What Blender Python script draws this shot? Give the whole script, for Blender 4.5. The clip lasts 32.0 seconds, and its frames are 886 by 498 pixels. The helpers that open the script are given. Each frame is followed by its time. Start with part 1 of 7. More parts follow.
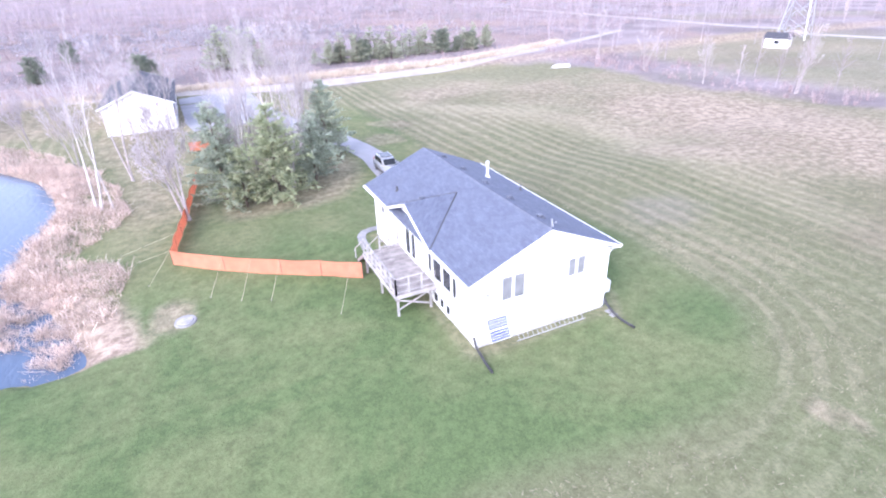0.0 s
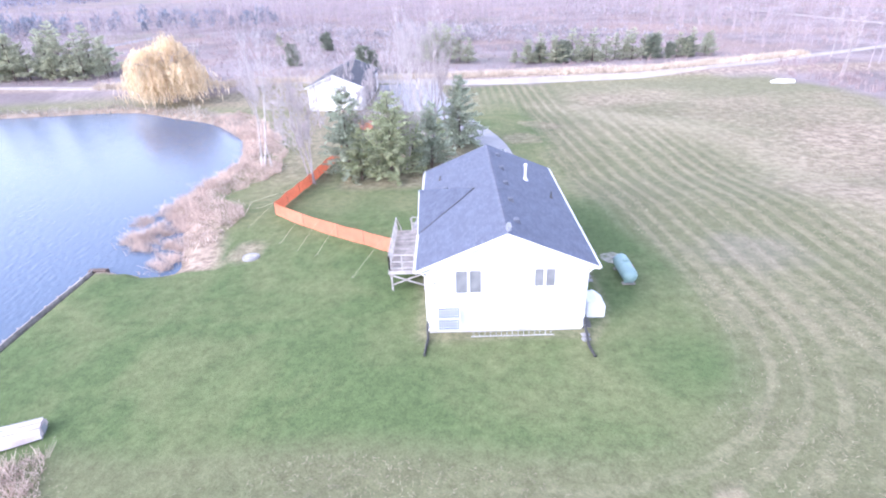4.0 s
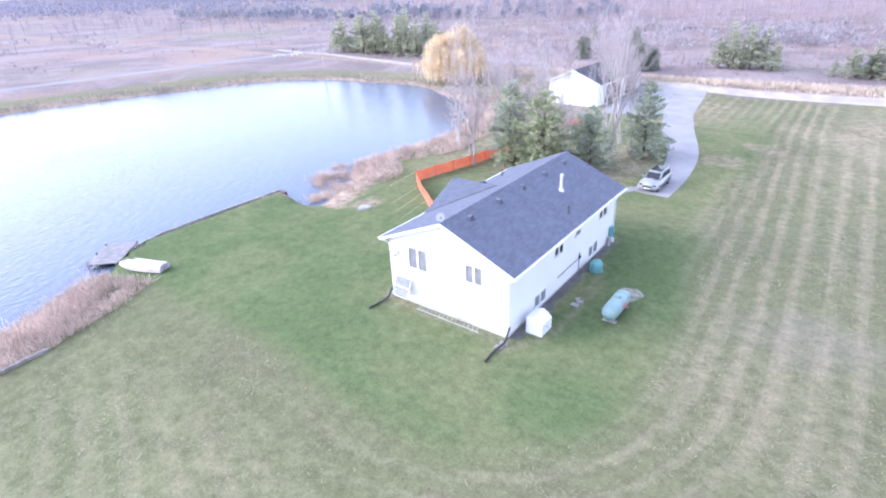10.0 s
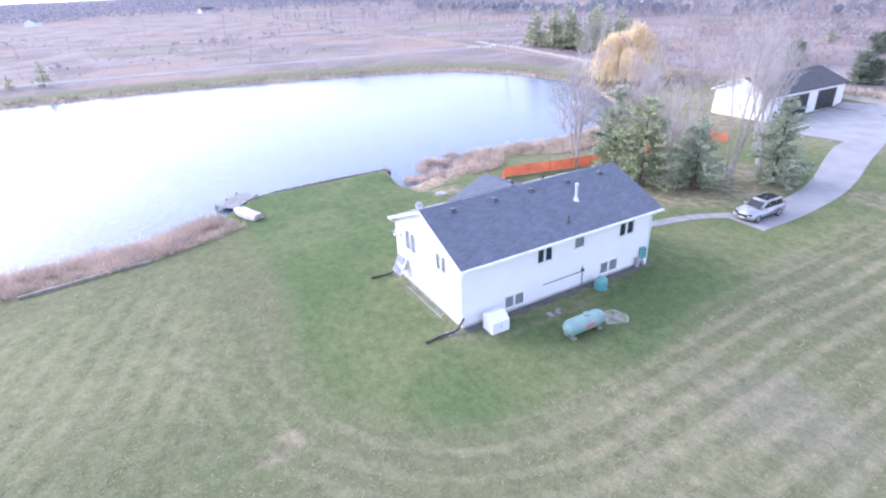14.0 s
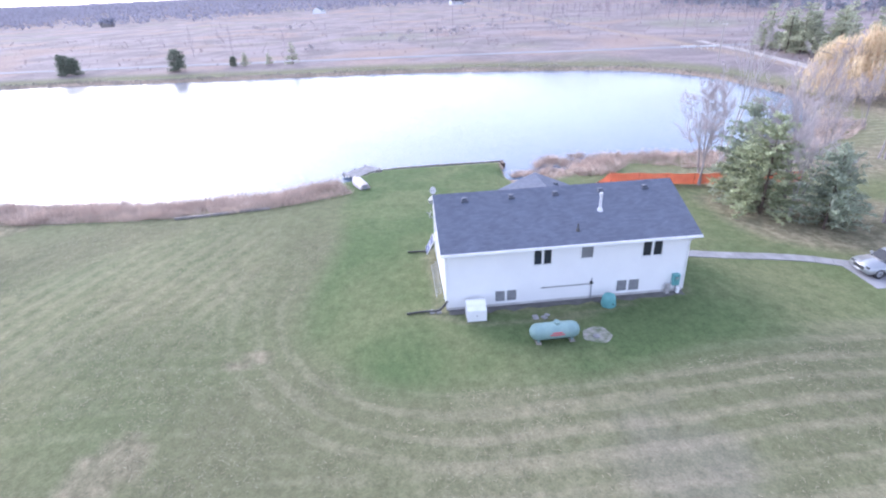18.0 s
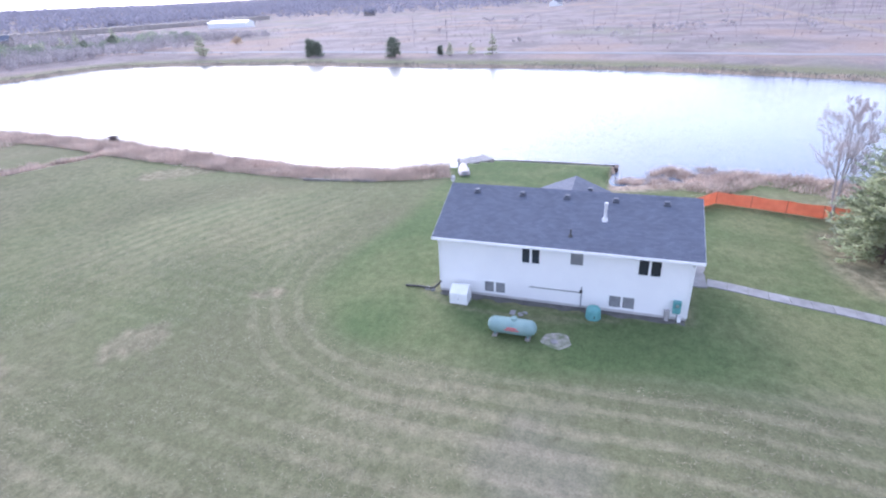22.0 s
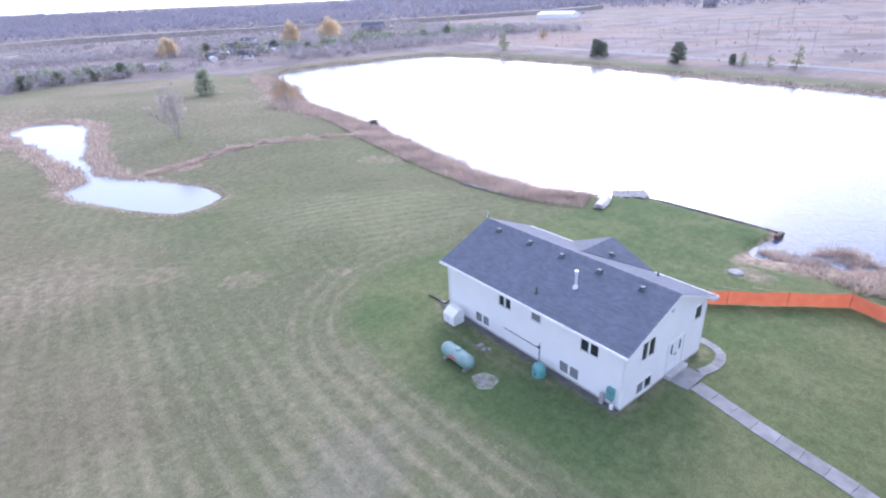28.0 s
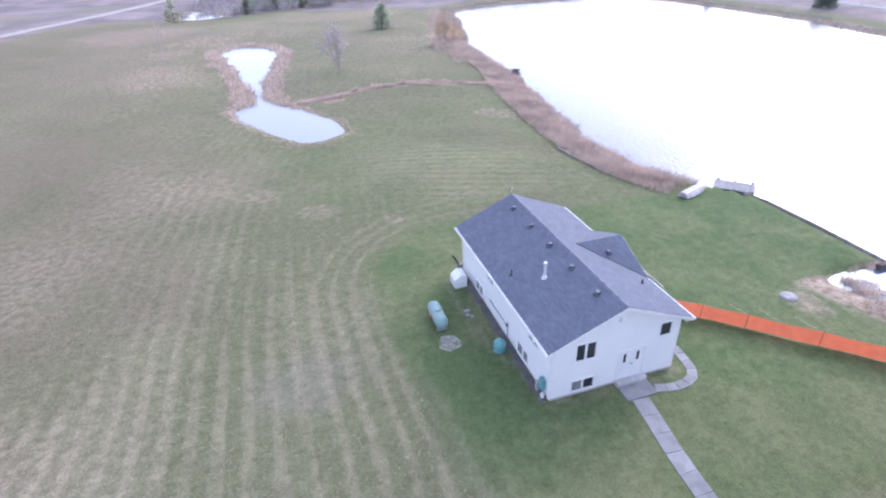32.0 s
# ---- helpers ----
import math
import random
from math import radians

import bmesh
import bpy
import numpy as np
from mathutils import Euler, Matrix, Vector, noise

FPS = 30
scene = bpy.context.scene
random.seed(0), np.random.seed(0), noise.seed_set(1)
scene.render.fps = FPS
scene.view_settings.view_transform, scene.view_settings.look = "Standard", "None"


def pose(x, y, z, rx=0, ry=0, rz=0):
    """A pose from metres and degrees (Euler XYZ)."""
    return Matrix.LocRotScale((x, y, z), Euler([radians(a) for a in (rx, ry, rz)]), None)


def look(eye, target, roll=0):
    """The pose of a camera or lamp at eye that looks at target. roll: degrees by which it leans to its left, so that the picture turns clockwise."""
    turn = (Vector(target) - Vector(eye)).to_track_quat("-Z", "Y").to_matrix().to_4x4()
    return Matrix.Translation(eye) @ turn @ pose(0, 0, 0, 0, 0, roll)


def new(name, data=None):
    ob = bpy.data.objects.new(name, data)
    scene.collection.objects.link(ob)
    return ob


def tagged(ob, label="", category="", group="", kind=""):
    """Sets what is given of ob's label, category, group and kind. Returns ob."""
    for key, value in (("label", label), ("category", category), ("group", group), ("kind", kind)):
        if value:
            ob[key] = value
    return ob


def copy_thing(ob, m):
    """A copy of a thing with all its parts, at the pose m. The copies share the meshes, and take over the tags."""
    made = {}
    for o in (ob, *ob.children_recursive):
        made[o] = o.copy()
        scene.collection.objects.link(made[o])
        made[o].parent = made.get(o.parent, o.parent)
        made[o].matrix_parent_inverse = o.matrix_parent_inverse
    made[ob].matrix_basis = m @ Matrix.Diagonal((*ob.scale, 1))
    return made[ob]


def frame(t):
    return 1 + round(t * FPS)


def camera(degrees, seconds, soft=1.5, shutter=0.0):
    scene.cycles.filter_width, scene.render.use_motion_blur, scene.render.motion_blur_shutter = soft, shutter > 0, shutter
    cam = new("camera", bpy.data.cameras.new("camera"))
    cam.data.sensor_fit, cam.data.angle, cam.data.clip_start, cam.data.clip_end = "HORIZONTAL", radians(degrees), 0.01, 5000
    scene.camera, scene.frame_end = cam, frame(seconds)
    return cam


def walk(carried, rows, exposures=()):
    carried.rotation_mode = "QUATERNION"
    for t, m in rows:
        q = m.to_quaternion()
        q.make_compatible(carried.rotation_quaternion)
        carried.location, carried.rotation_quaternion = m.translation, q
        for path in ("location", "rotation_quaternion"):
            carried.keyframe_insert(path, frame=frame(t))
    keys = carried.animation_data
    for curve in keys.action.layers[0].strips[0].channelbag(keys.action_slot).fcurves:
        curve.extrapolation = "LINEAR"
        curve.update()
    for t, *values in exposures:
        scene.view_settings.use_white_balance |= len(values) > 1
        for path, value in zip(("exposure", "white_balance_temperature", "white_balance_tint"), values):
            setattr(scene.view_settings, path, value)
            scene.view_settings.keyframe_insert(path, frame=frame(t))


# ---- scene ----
cam = camera(79.3, 32.0, soft=2.1)
PATH = [  # seconds, x, y, z, yaw, pitch, roll
    (0.0, 0.008, 0.106, 17.839, -24.90, -27.81, -1.74),
    (0.5, 1.448, -0.747, 17.756, -21.76, -27.28, -1.85),
    (1.0, 2.918, -1.535, 17.652, -18.53, -27.23, -2.00),
    (1.5, 4.391, -2.257, 17.570, -15.00, -27.13, -2.01),
    (2.0, 5.922, -2.903, 17.551, -11.61, -27.10, -2.07),
    (2.5, 7.472, -3.431, 17.574, -8.47, -27.08, -2.10),
    (3.0, 9.043, -3.889, 17.586, -5.28, -27.07, -2.10),
    (3.5, 10.681, -4.260, 17.580, -2.11, -26.98, -2.19),
    (5.5, 17.391, -5.049, 17.598, 11.49, -26.76, -2.33),
    (6.0, 19.086, -5.046, 17.603, 14.27, -26.76, -2.40),
    (6.5, 20.697, -4.934, 17.632, 17.18, -26.70, -2.39),
    (7.0, 22.360, -4.684, 17.671, 20.28, -26.63, -2.44),
    (7.5, 23.964, -4.363, 17.668, 23.36, -26.54, -2.48),
    (8.0, 25.577, -3.920, 17.676, 26.32, -26.47, -2.52),
    (8.5, 27.147, -3.422, 17.746, 29.46, -26.45, -2.49),
    (9.0, 28.710, -2.841, 17.796, 32.55, -26.42, -2.50),
    (9.5, 30.231, -2.172, 17.839, 35.52, -26.40, -2.55),
    (10.0, 31.681, -1.459, 17.830, 38.15, -26.38, -2.58),
    (10.5, 33.082, -0.701, 17.820, 40.72, -26.36, -2.59),
    (11.0, 34.420, 0.143, 17.811, 43.64, -26.33, -2.62),
    (11.5, 35.734, 1.033, 17.854, 46.47, -26.30, -2.65),
    (12.0, 36.988, 2.019, 17.835, 49.54, -26.26, -2.62),
    (12.5, 38.290, 3.109, 17.846, 53.29, -26.22, -2.70),
    (13.0, 39.451, 4.217, 17.889, 56.54, -26.16, -2.70),
    (13.5, 40.594, 5.377, 17.948, 59.53, -26.12, -2.71),
    (14.0, 41.638, 6.548, 17.977, 61.38, -26.08, -2.69),
    (14.5, 42.602, 7.768, 17.995, 63.86, -26.03, -2.67),
    (16.5, 45.853, 13.127, 18.045, 76.09, -25.82, -2.63),
    (17.0, 46.498, 14.550, 17.990, 79.18, -25.78, -2.60),
    (17.5, 47.055, 16.027, 17.958, 82.30, -25.75, -2.62),
    (18.0, 47.527, 17.519, 17.925, 85.54, -25.73, -2.61),
    (18.5, 47.945, 19.093, 17.893, 88.45, -25.68, -2.65),
    (19.0, 48.276, 20.650, 17.860, 91.33, -25.64, -2.68),
    (19.5, 48.584, 22.309, 17.849, 93.95, -25.59, -2.71),
    (20.0, 48.776, 23.964, 17.889, 96.75, -25.59, -2.70),
    (20.5, 48.890, 25.619, 17.893, 99.72, -25.54, -2.71),
    (21.0, 48.917, 27.233, 17.918, 102.79, -25.53, -2.71),
    (21.5, 48.856, 28.854, 17.933, 106.27, -25.48, -2.69),
    (22.0, 48.730, 30.458, 17.927, 109.44, -25.45, -2.67),
    (22.5, 48.485, 32.003, 17.962, 112.42, -25.42, -2.69),
    (23.0, 48.125, 33.473, 17.894, 115.82, -25.39, -2.72),
    (23.5, 47.682, 34.960, 17.773, 118.90, -25.37, -2.76),
    (24.0, 47.262, 36.447, 17.715, 121.39, -25.41, -2.80),
    (24.5, 46.683, 37.916, 17.777, 123.57, -25.41, -2.91),
    (26.5, 43.782, 43.784, 19.575, 134.43, -25.26, -2.98),
    (27.0, 42.845, 45.119, 20.199, 137.37, -25.23, -2.96),
    (27.5, 41.882, 46.397, 20.896, 139.92, -25.23, -2.91),
    (28.0, 40.946, 47.686, 21.613, 142.72, -25.21, -2.80),
    (28.5, 39.918, 48.868, 22.333, 145.53, -25.21, -2.74),
    (29.0, 38.804, 49.987, 23.011, 148.14, -25.20, -2.76),
    (29.5, 37.621, 50.954, 23.554, 150.55, -25.19, -2.74),
    (30.0, 36.431, 51.832, 23.826, 153.07, -25.18, -2.70),
    (30.5, 35.140, 52.688, 23.984, 155.95, -25.13, -2.67),
    (31.0, 33.840, 53.526, 24.142, 158.59, -24.56, -2.61),
    (31.5, 32.528, 54.312, 24.196, 161.07, -25.74, -2.53),
    (32.0, 31.135, 54.997, 24.271, 163.93, -30.75, -2.70),
]
walk(cam, [(t, pose(x, y, z, 0, 0, yaw) @ pose(0, 0, 0, 90 + pitch, 0, 0) @ pose(0, 0, 0, 0, 0, roll)) for t, x, y, z, yaw, pitch, roll in PATH],
     exposures=[(0, 1.68, 5450, 22), (6, 1.66, 5410, 20.5), (13, 1.42, 5360, 19.5), (20, 1.16, 5310, 19), (28, 1.05, 5300, 19.5), (32, 1.05, 5350, 20.5)])

# ---- daylight ----
SUN_DIR = Vector((-0.83, -0.56, 0.5)).normalized()
world = bpy.data.worlds.new("world")
scene.world = world
world.use_nodes = True
wn = world.node_tree
sky = wn.nodes.new("ShaderNodeTexSky")
sky.sky_type = 'NISHITA'
sky.sun_disc = False
sky.sun_elevation = math.asin(SUN_DIR.z)
sky.sun_rotation = math.atan2(SUN_DIR.x, SUN_DIR.y)
sky.dust_density = 4.0
veil = wn.nodes.new("ShaderNodeMix")   # thin even cloud over the clear sky
veil.data_type = 'RGBA'
veil.inputs[0].default_value = 0.55
wco = wn.nodes.new("ShaderNodeTexCoord")
wsep = wn.nodes.new("ShaderNodeSeparateXYZ")
wn.links.new(wco.outputs["Generated"], wsep.inputs[0])
wramp = wn.nodes.new("ShaderNodeMapRange")
wramp.interpolation_type = 'SMOOTHSTEP'
wramp.inputs["From Max"].default_value = 0.85
wn.links.new(wsep.outputs[2], wramp.inputs["Value"])
cloud = wn.nodes.new("ShaderNodeMix")   # the cloud is brighter low down
cloud.data_type = 'RGBA'
cloud.inputs[6].default_value = (9.7, 9.8, 10.5, 1)
cloud.inputs[7].default_value = (3.9, 4.0, 4.5, 1)
wn.links.new(wramp.outputs[0], cloud.inputs[0])
toward = wn.nodes.new("ShaderNodeVectorMath")   # and brighter round the veiled sun
toward.operation = 'DOT_PRODUCT'
toward.inputs[1].default_value = SUN_DIR
wn.links.new(wco.outputs["Generated"], toward.inputs[0])
halo = wn.nodes.new("ShaderNodeMapRange")
halo.interpolation_type = 'SMOOTHSTEP'
halo.inputs["From Min"].default_value = 0.3
halo.inputs["From Max"].default_value = 1.1
halo.inputs["To Max"].default_value = 0.75
wn.links.new(toward.outputs["Value"], halo.inputs["Value"])
aureole = wn.nodes.new("ShaderNodeMix")
aureole.data_type = 'RGBA'
aureole.inputs[7].default_value = (17.5, 17.4, 18.0, 1)
wn.links.new(halo.outputs[0], aureole.inputs[0])
wn.links.new(cloud.outputs[2], aureole.inputs[6])
wn.links.new(aureole.outputs[2], veil.inputs[7])
wn.links.new(sky.outputs[0], veil.inputs[6])
wn.links.new(veil.outputs[2], wn.nodes["Background"].inputs[0])
wn.nodes["Background"].inputs[1].default_value = 0.142
sun = new("sun", bpy.data.lights.new("sun", 'SUN'))
sun.data.energy = 0.75
sun.data.angle = radians(22)
sun.data.color = (1.0, 0.95, 0.88)
sun.matrix_world = look(SUN_DIR * 100, (0, 0, 0))


# ---- materials ----
def material(name, colour, second=None, scale=4.0, rough=0.7, metal=0.0, bump=0.0, bump_scale=None, fine=0.25, spread=0.0, coat=0.0):
    """Principled material: two tones mixed by noise at two scales, relief, and a spread of tone from object to object."""
    m = bpy.data.materials.new(name)
    m.use_nodes = True
    nt = m.node_tree
    b = nt.nodes["Principled BSDF"]
    b.inputs["Roughness"].default_value = rough
    b.inputs["Metallic"].default_value = metal
    b.inputs["Coat Weight"].default_value = coat
    second = second or tuple(c * 0.8 for c in colour)
    co = nt.nodes.new("ShaderNodeTexCoord")
    n1 = nt.nodes.new("ShaderNodeTexNoise")
    n1.inputs["Scale"].default_value = scale
    n1.inputs["Detail"].default_value = 5
    n2 = nt.nodes.new("ShaderNodeTexNoise")
    n2.inputs["Scale"].default_value = scale * 9
    n2.inputs["Detail"].default_value = 3
    mix = nt.nodes.new("ShaderNodeMath")
    mix.operation = 'MULTIPLY_ADD'
    mix.inputs[1].default_value = fine
    for n in (n1, n2):
        nt.links.new(co.outputs["Object"], n.inputs["Vector"])
    nt.links.new(n2.outputs[0], mix.inputs[0])
    nt.links.new(n1.outputs[0], mix.inputs[2])
    ramp = nt.nodes.new("ShaderNodeValToRGB")
    ramp.color_ramp.elements[0].position = 0.35 + fine * 0.5
    ramp.color_ramp.elements[1].position = 0.65 + fine * 0.5
    ramp.color_ramp.elements[0].color = (*colour, 1)
    ramp.color_ramp.elements[1].color = (*second, 1)
    nt.links.new(mix.outputs[0], ramp.inputs[0])
    out = ramp.outputs[0]
    if spread:
        info = nt.nodes.new("ShaderNodeObjectInfo")
        rng = nt.nodes.new("ShaderNodeMapRange")
        rng.inputs["To Min"].default_value = 1 - spread
        rng.inputs["To Max"].default_value = 1 + spread
        nt.links.new(info.outputs["Random"], rng.inputs["Value"])
        hsv = nt.nodes.new("ShaderNodeHueSaturation")
        nt.links.new(rng.outputs[0], hsv.inputs["Value"])
        nt.links.new(out, hsv.inputs["Color"])
        out = hsv.outputs[0]
    nt.links.new(out, b.inputs["Base Color"])
    if bump:
        n3 = nt.nodes.new("ShaderNodeTexNoise")
        n3.inputs["Scale"].default_value = bump_scale or scale * 6
        n3.inputs["Detail"].default_value = 4
        nt.links.new(co.outputs["Object"], n3.inputs["Vector"])
        bp_ = nt.nodes.new("ShaderNodeBump")
        bp_.inputs["Strength"].default_value = bump
        bp_.inputs["Distance"].default_value = 0.03
        nt.links.new(n3.outputs[0], bp_.inputs["Height"])
        nt.links.new(bp_.outputs[0], b.inputs["Normal"])
    return m


def island_material(name, colour, second, rough=0.8, third=None, translucent=0.0):
    """For leaves, needles, reeds and twigs: tone varies from piece to piece."""
    m = bpy.data.materials.new(name)
    m.use_nodes = True
    nt = m.node_tree
    b = nt.nodes["Principled BSDF"]
    b.inputs["Roughness"].default_value = rough
    b.inputs["Specular IOR Level"].default_value = 0.2
    geo = nt.nodes.new("ShaderNodeNewGeometry")
    ramp = nt.nodes.new("ShaderNodeValToRGB")
    ramp.color_ramp.elements[0].color = (*colour, 1)
    ramp.color_ramp.elements[1].color = (*second, 1)
    if third:
        e = ramp.color_ramp.elements.new(0.5)
        e.color = (*third, 1)
    nt.links.new(geo.outputs["Random Per Island"], ramp.inputs[0])
    co = nt.nodes.new("ShaderNodeTexCoord")
    nz = nt.nodes.new("ShaderNodeTexNoise")
    nz.inputs["Scale"].default_value = 0.35
    nt.links.new(co.outputs["Object"], nz.inputs["Vector"])
    hsv = nt.nodes.new("ShaderNodeHueSaturation")
    rng = nt.nodes.new("ShaderNodeMapRange")
    rng.inputs["From Min"].default_value = 0.3
    rng.inputs["From Max"].default_value = 0.7
    rng.inputs["To Min"].default_value = 0.8
    rng.inputs["To Max"].default_value = 1.2
    nt.links.new(nz.outputs[0], rng.inputs["Value"])
    nt.links.new(rng.outputs[0], hsv.inputs["Value"])
    nt.links.new(ramp.outputs[0], hsv.inputs["Color"])
    nt.links.new(hsv.outputs[0], b.inputs["Base Color"])
    if translucent:
        tr = nt.nodes.new("ShaderNodeBsdfTranslucent")
        nt.links.new(hsv.outputs[0], tr.inputs["Color"])
        mx = nt.nodes.new("ShaderNodeMixShader")
        mx.inputs[0].default_value = translucent
        nt.links.new(b.outputs[0], mx.inputs[1])
        nt.links.new(tr.outputs[0], mx.inputs[2])
        nt.links.new(mx.outputs[0], nt.nodes["Material Output"].inputs["Surface"])
    return m


def ground_material():
    m = bpy.data.materials.new("grass_ground")
    m.use_nodes = True
    nt = m.node_tree
    N, K = nt.nodes, nt.links
    b = N["Principled BSDF"]
    b.inputs["Roughness"].default_value = 0.95
    b.inputs["Specular IOR Level"].default_value = 0.15
    co = N.new("ShaderNodeTexCoord")

    def noise_(scale, detail=4, rough=0.55, dist=0.0):
        n = N.new("ShaderNodeTexNoise")
        n.inputs["Scale"].default_value = scale
        n.inputs["Detail"].default_value = detail
        n.inputs["Roughness"].default_value = rough
        n.inputs["Distortion"].default_value = dist
        K.new(co.outputs["Object"], n.inputs["Vector"])
        return n.outputs[0]

    def math_(op, a, c=None, clamp=False):
        n = N.new("ShaderNodeMath")
        n.operation = op
        n.use_clamp = clamp
        for i, v in enumerate((a, c)):
            if v is None:
                continue
            if isinstance(v, (int, float)):
                n.inputs[i].default_value = v
            else:
                K.new(v, n.inputs[i])
        return n.outputs[0]

    def range_(v, a, c, lo=0.0, hi=1.0):
        n = N.new("ShaderNodeMapRange")
        n.interpolation_type = 'SMOOTHSTEP'
        for k, x in (("From Min", a), ("From Max", c), ("To Min", lo), ("To Max", hi)):
            n.inputs[k].default_value = x
        K.new(v, n.inputs["Value"])
        return n.outputs[0]

    def mix_(f, a, c):
        n = N.new("ShaderNodeMix")
        n.data_type = 'RGBA'
        K.new(f, n.inputs[0])
        for i, v in ((6, a), (7, c)):
            if isinstance(v, tuple):
                n.inputs[i].default_value = (*v, 1)
            else:
                K.new(v, n.inputs[i])
        return n.outputs[2]

    att = N.new("ShaderNodeAttribute")
    att.attribute_name = "cover"
    sep = N.new("ShaderNodeSeparateColor")
    K.new(att.outputs["Color"], sep.inputs[0])
    wide, mid, fine, tuft = noise_(0.035, 5), noise_(0.16, 5), noise_(1.3, 5, 0.65), noise_(9.0, 3, 0.7)
    # mown rows: pale swathes a pass apart, some stronger than others, broken up along their length
    place = N.new("ShaderNodeAttribute")
    place.attribute_name = "row_place"
    psep = N.new("ShaderNodeSeparateColor")
    K.new(place.outputs["Color"], psep.inputs[0])
    share = N.new("ShaderNodeAttribute")
    share.attribute_name = "row_mix"
    ssep = N.new("ShaderNodeSeparateColor")
    K.new(share.outputs["Color"], ssep.inputs[0])
    xyz = N.new("ShaderNodeSeparateXYZ")
    K.new(co.outputs["Object"], xyz.inputs[0])

    def drawn(u, k, along, detail):
        c = N.new("ShaderNodeCombineXYZ")
        K.new(math_('MULTIPLY', u, k), c.inputs[0])
        K.new(math_('MULTIPLY', xyz.outputs[0], along), c.inputs[1])
        K.new(math_('MULTIPLY', xyz.outputs[1], along), c.inputs[2])
        n = N.new("ShaderNodeTexNoise")
        n.inputs["Scale"].default_value = 1.0
        n.inputs["Detail"].default_value = detail
        n.inputs["Roughness"].default_value = 0.62
        K.new(c.outputs[0], n.inputs["Vector"])
        return n.outputs[0]

    stripe = None
    for i, width in ((0, 1.47), (1, 1.55), (2, 1.7)):
        u = psep.outputs[i]
        bent = math_('ADD', u, math_('MULTIPLY', math_('SUBTRACT', mid, 0.5), 0.7))
        wave = math_('SINE', math_('MULTIPLY', math_('SUBTRACT', bent, 27.2 - width / 4), 2 * math.pi / width))
        strong = range_(drawn(u, 0.37, 0.03, 2), 0.3, 0.65, 0.28, 0.75)
        v = math_('ADD', math_('MULTIPLY', wave, strong), math_('MULTIPLY', math_('SUBTRACT', drawn(u, 2.2, 0.1, 4), 0.5), 1.8))
        v = math_('MULTIPLY', range_(v, -0.4, 0.65), ssep.outputs[i])
        stripe = v if stripe is None else math_('ADD', stripe, v)
    dry = math_('ADD', math_('MULTIPLY', stripe, DRY_STRIPE), math_('ADD', range_(wide, 0.42, 0.68, -0.12, 0.3), math_('MULTIPLY', math_('SUBTRACT', fine, 0.5), 0.75)))
    dry = math_('ADD', dry, share.outputs["Alpha"], True)
    field = mix_(dry, FIELD_GREEN, FIELD_DRY)
    field = mix_(range_(noise_(0.02, 3), 0.55, 0.7, 0, 0.45), field, FIELD_BROWN)
    field = mix_(math_('MULTIPLY', att.outputs["Alpha"], range_(noise_(0.13, 5, 0.6), 0.3, 0.65, 0.35, 1.0)), field, FIELD_BROWN)
    # rough grey-brown spots where the sod is torn
    field = mix_(math_('MULTIPLY', range_(noise_(0.22, 6, 0.75, 0.8), 0.58, 0.72, 0, 0.5), range_(noise_(0.05, 2), 0.45, 0.65)), field, (0.235, 0.2, 0.165))
    lushv = math_('ADD', math_('MULTIPLY', range_(noise_(0.11, 5, 0.6, 0.5), 0.36, 0.66), 0.75), math_('ADD', math_('MULTIPLY', math_('SUBTRACT', fine, 0.42), 0.6), share.outputs["Alpha"]), True)
    lush = mix_(lushv, LUSH_DARK, LUSH_PALE)
    grass = mix_(sep.outputs[0], field, lush)
    scrub = mix_(range_(noise_(0.05, 6, 0.6, 0.6), 0.36, 0.64), SCRUB_DARK, SCRUB_PALE)
    scrub = mix_(range_(noise_(0.017, 4, 0.6, 0.4), 0.5, 0.64, 0, 0.75), scrub, (0.3, 0.222, 0.186))
    scrub = mix_(range_(noise_(0.011, 4, 0.55), 0.55, 0.66, 0, 0.6), scrub, (0.205, 0.2, 0.148))
    scrub = mix_(range_(noise_(0.4, 5, 0.7), 0.5, 0.75, 0, 0.4), scrub, (0.13, 0.105, 0.1))
    col = mix_(sep.outputs[1], grass, scrub)
    tan = mix_(range_(fine, 0.35, 0.65), TAN_DARK, TAN_PALE)
    col = mix_(sep.outputs[2], col, tan)
    hsv = N.new("ShaderNodeHueSaturation")
    clump = noise_(3.4, 5, 0.72, 0.3)
    K.new(range_(math_('ADD', math_('MULTIPLY', tuft, 0.35), math_('ADD', math_('MULTIPLY', fine, 0.3), math_('MULTIPLY', clump, 0.35))), 0.34, 0.66, 0.72, 1.28), hsv.inputs["Value"])
    K.new(col, hsv.inputs["Color"])
    K.new(hsv.outputs[0], b.inputs["Base Color"])
    bump = N.new("ShaderNodeBump")
    bump.inputs["Strength"].default_value = 0.6
    bump.inputs["Distance"].default_value = 0.08
    K.new(math_('ADD', tuft, fine), bump.inputs["Height"])
    K.new(bump.outputs[0], b.inputs["Normal"])
    return m


FIELD_GREEN, FIELD_DRY, FIELD_BROWN = (0.146, 0.148, 0.082), (0.282, 0.25, 0.168), (0.19, 0.152, 0.11)
LUSH_DARK, LUSH_PALE = (0.092, 0.128, 0.052), (0.158, 0.168, 0.082)
SCRUB_DARK, SCRUB_PALE = (0.18, 0.15, 0.15), (0.275, 0.232, 0.23)
TAN_DARK, TAN_PALE = (0.22, 0.17, 0.13), (0.38, 0.3, 0.23)
DRY_STRIPE = 0.56


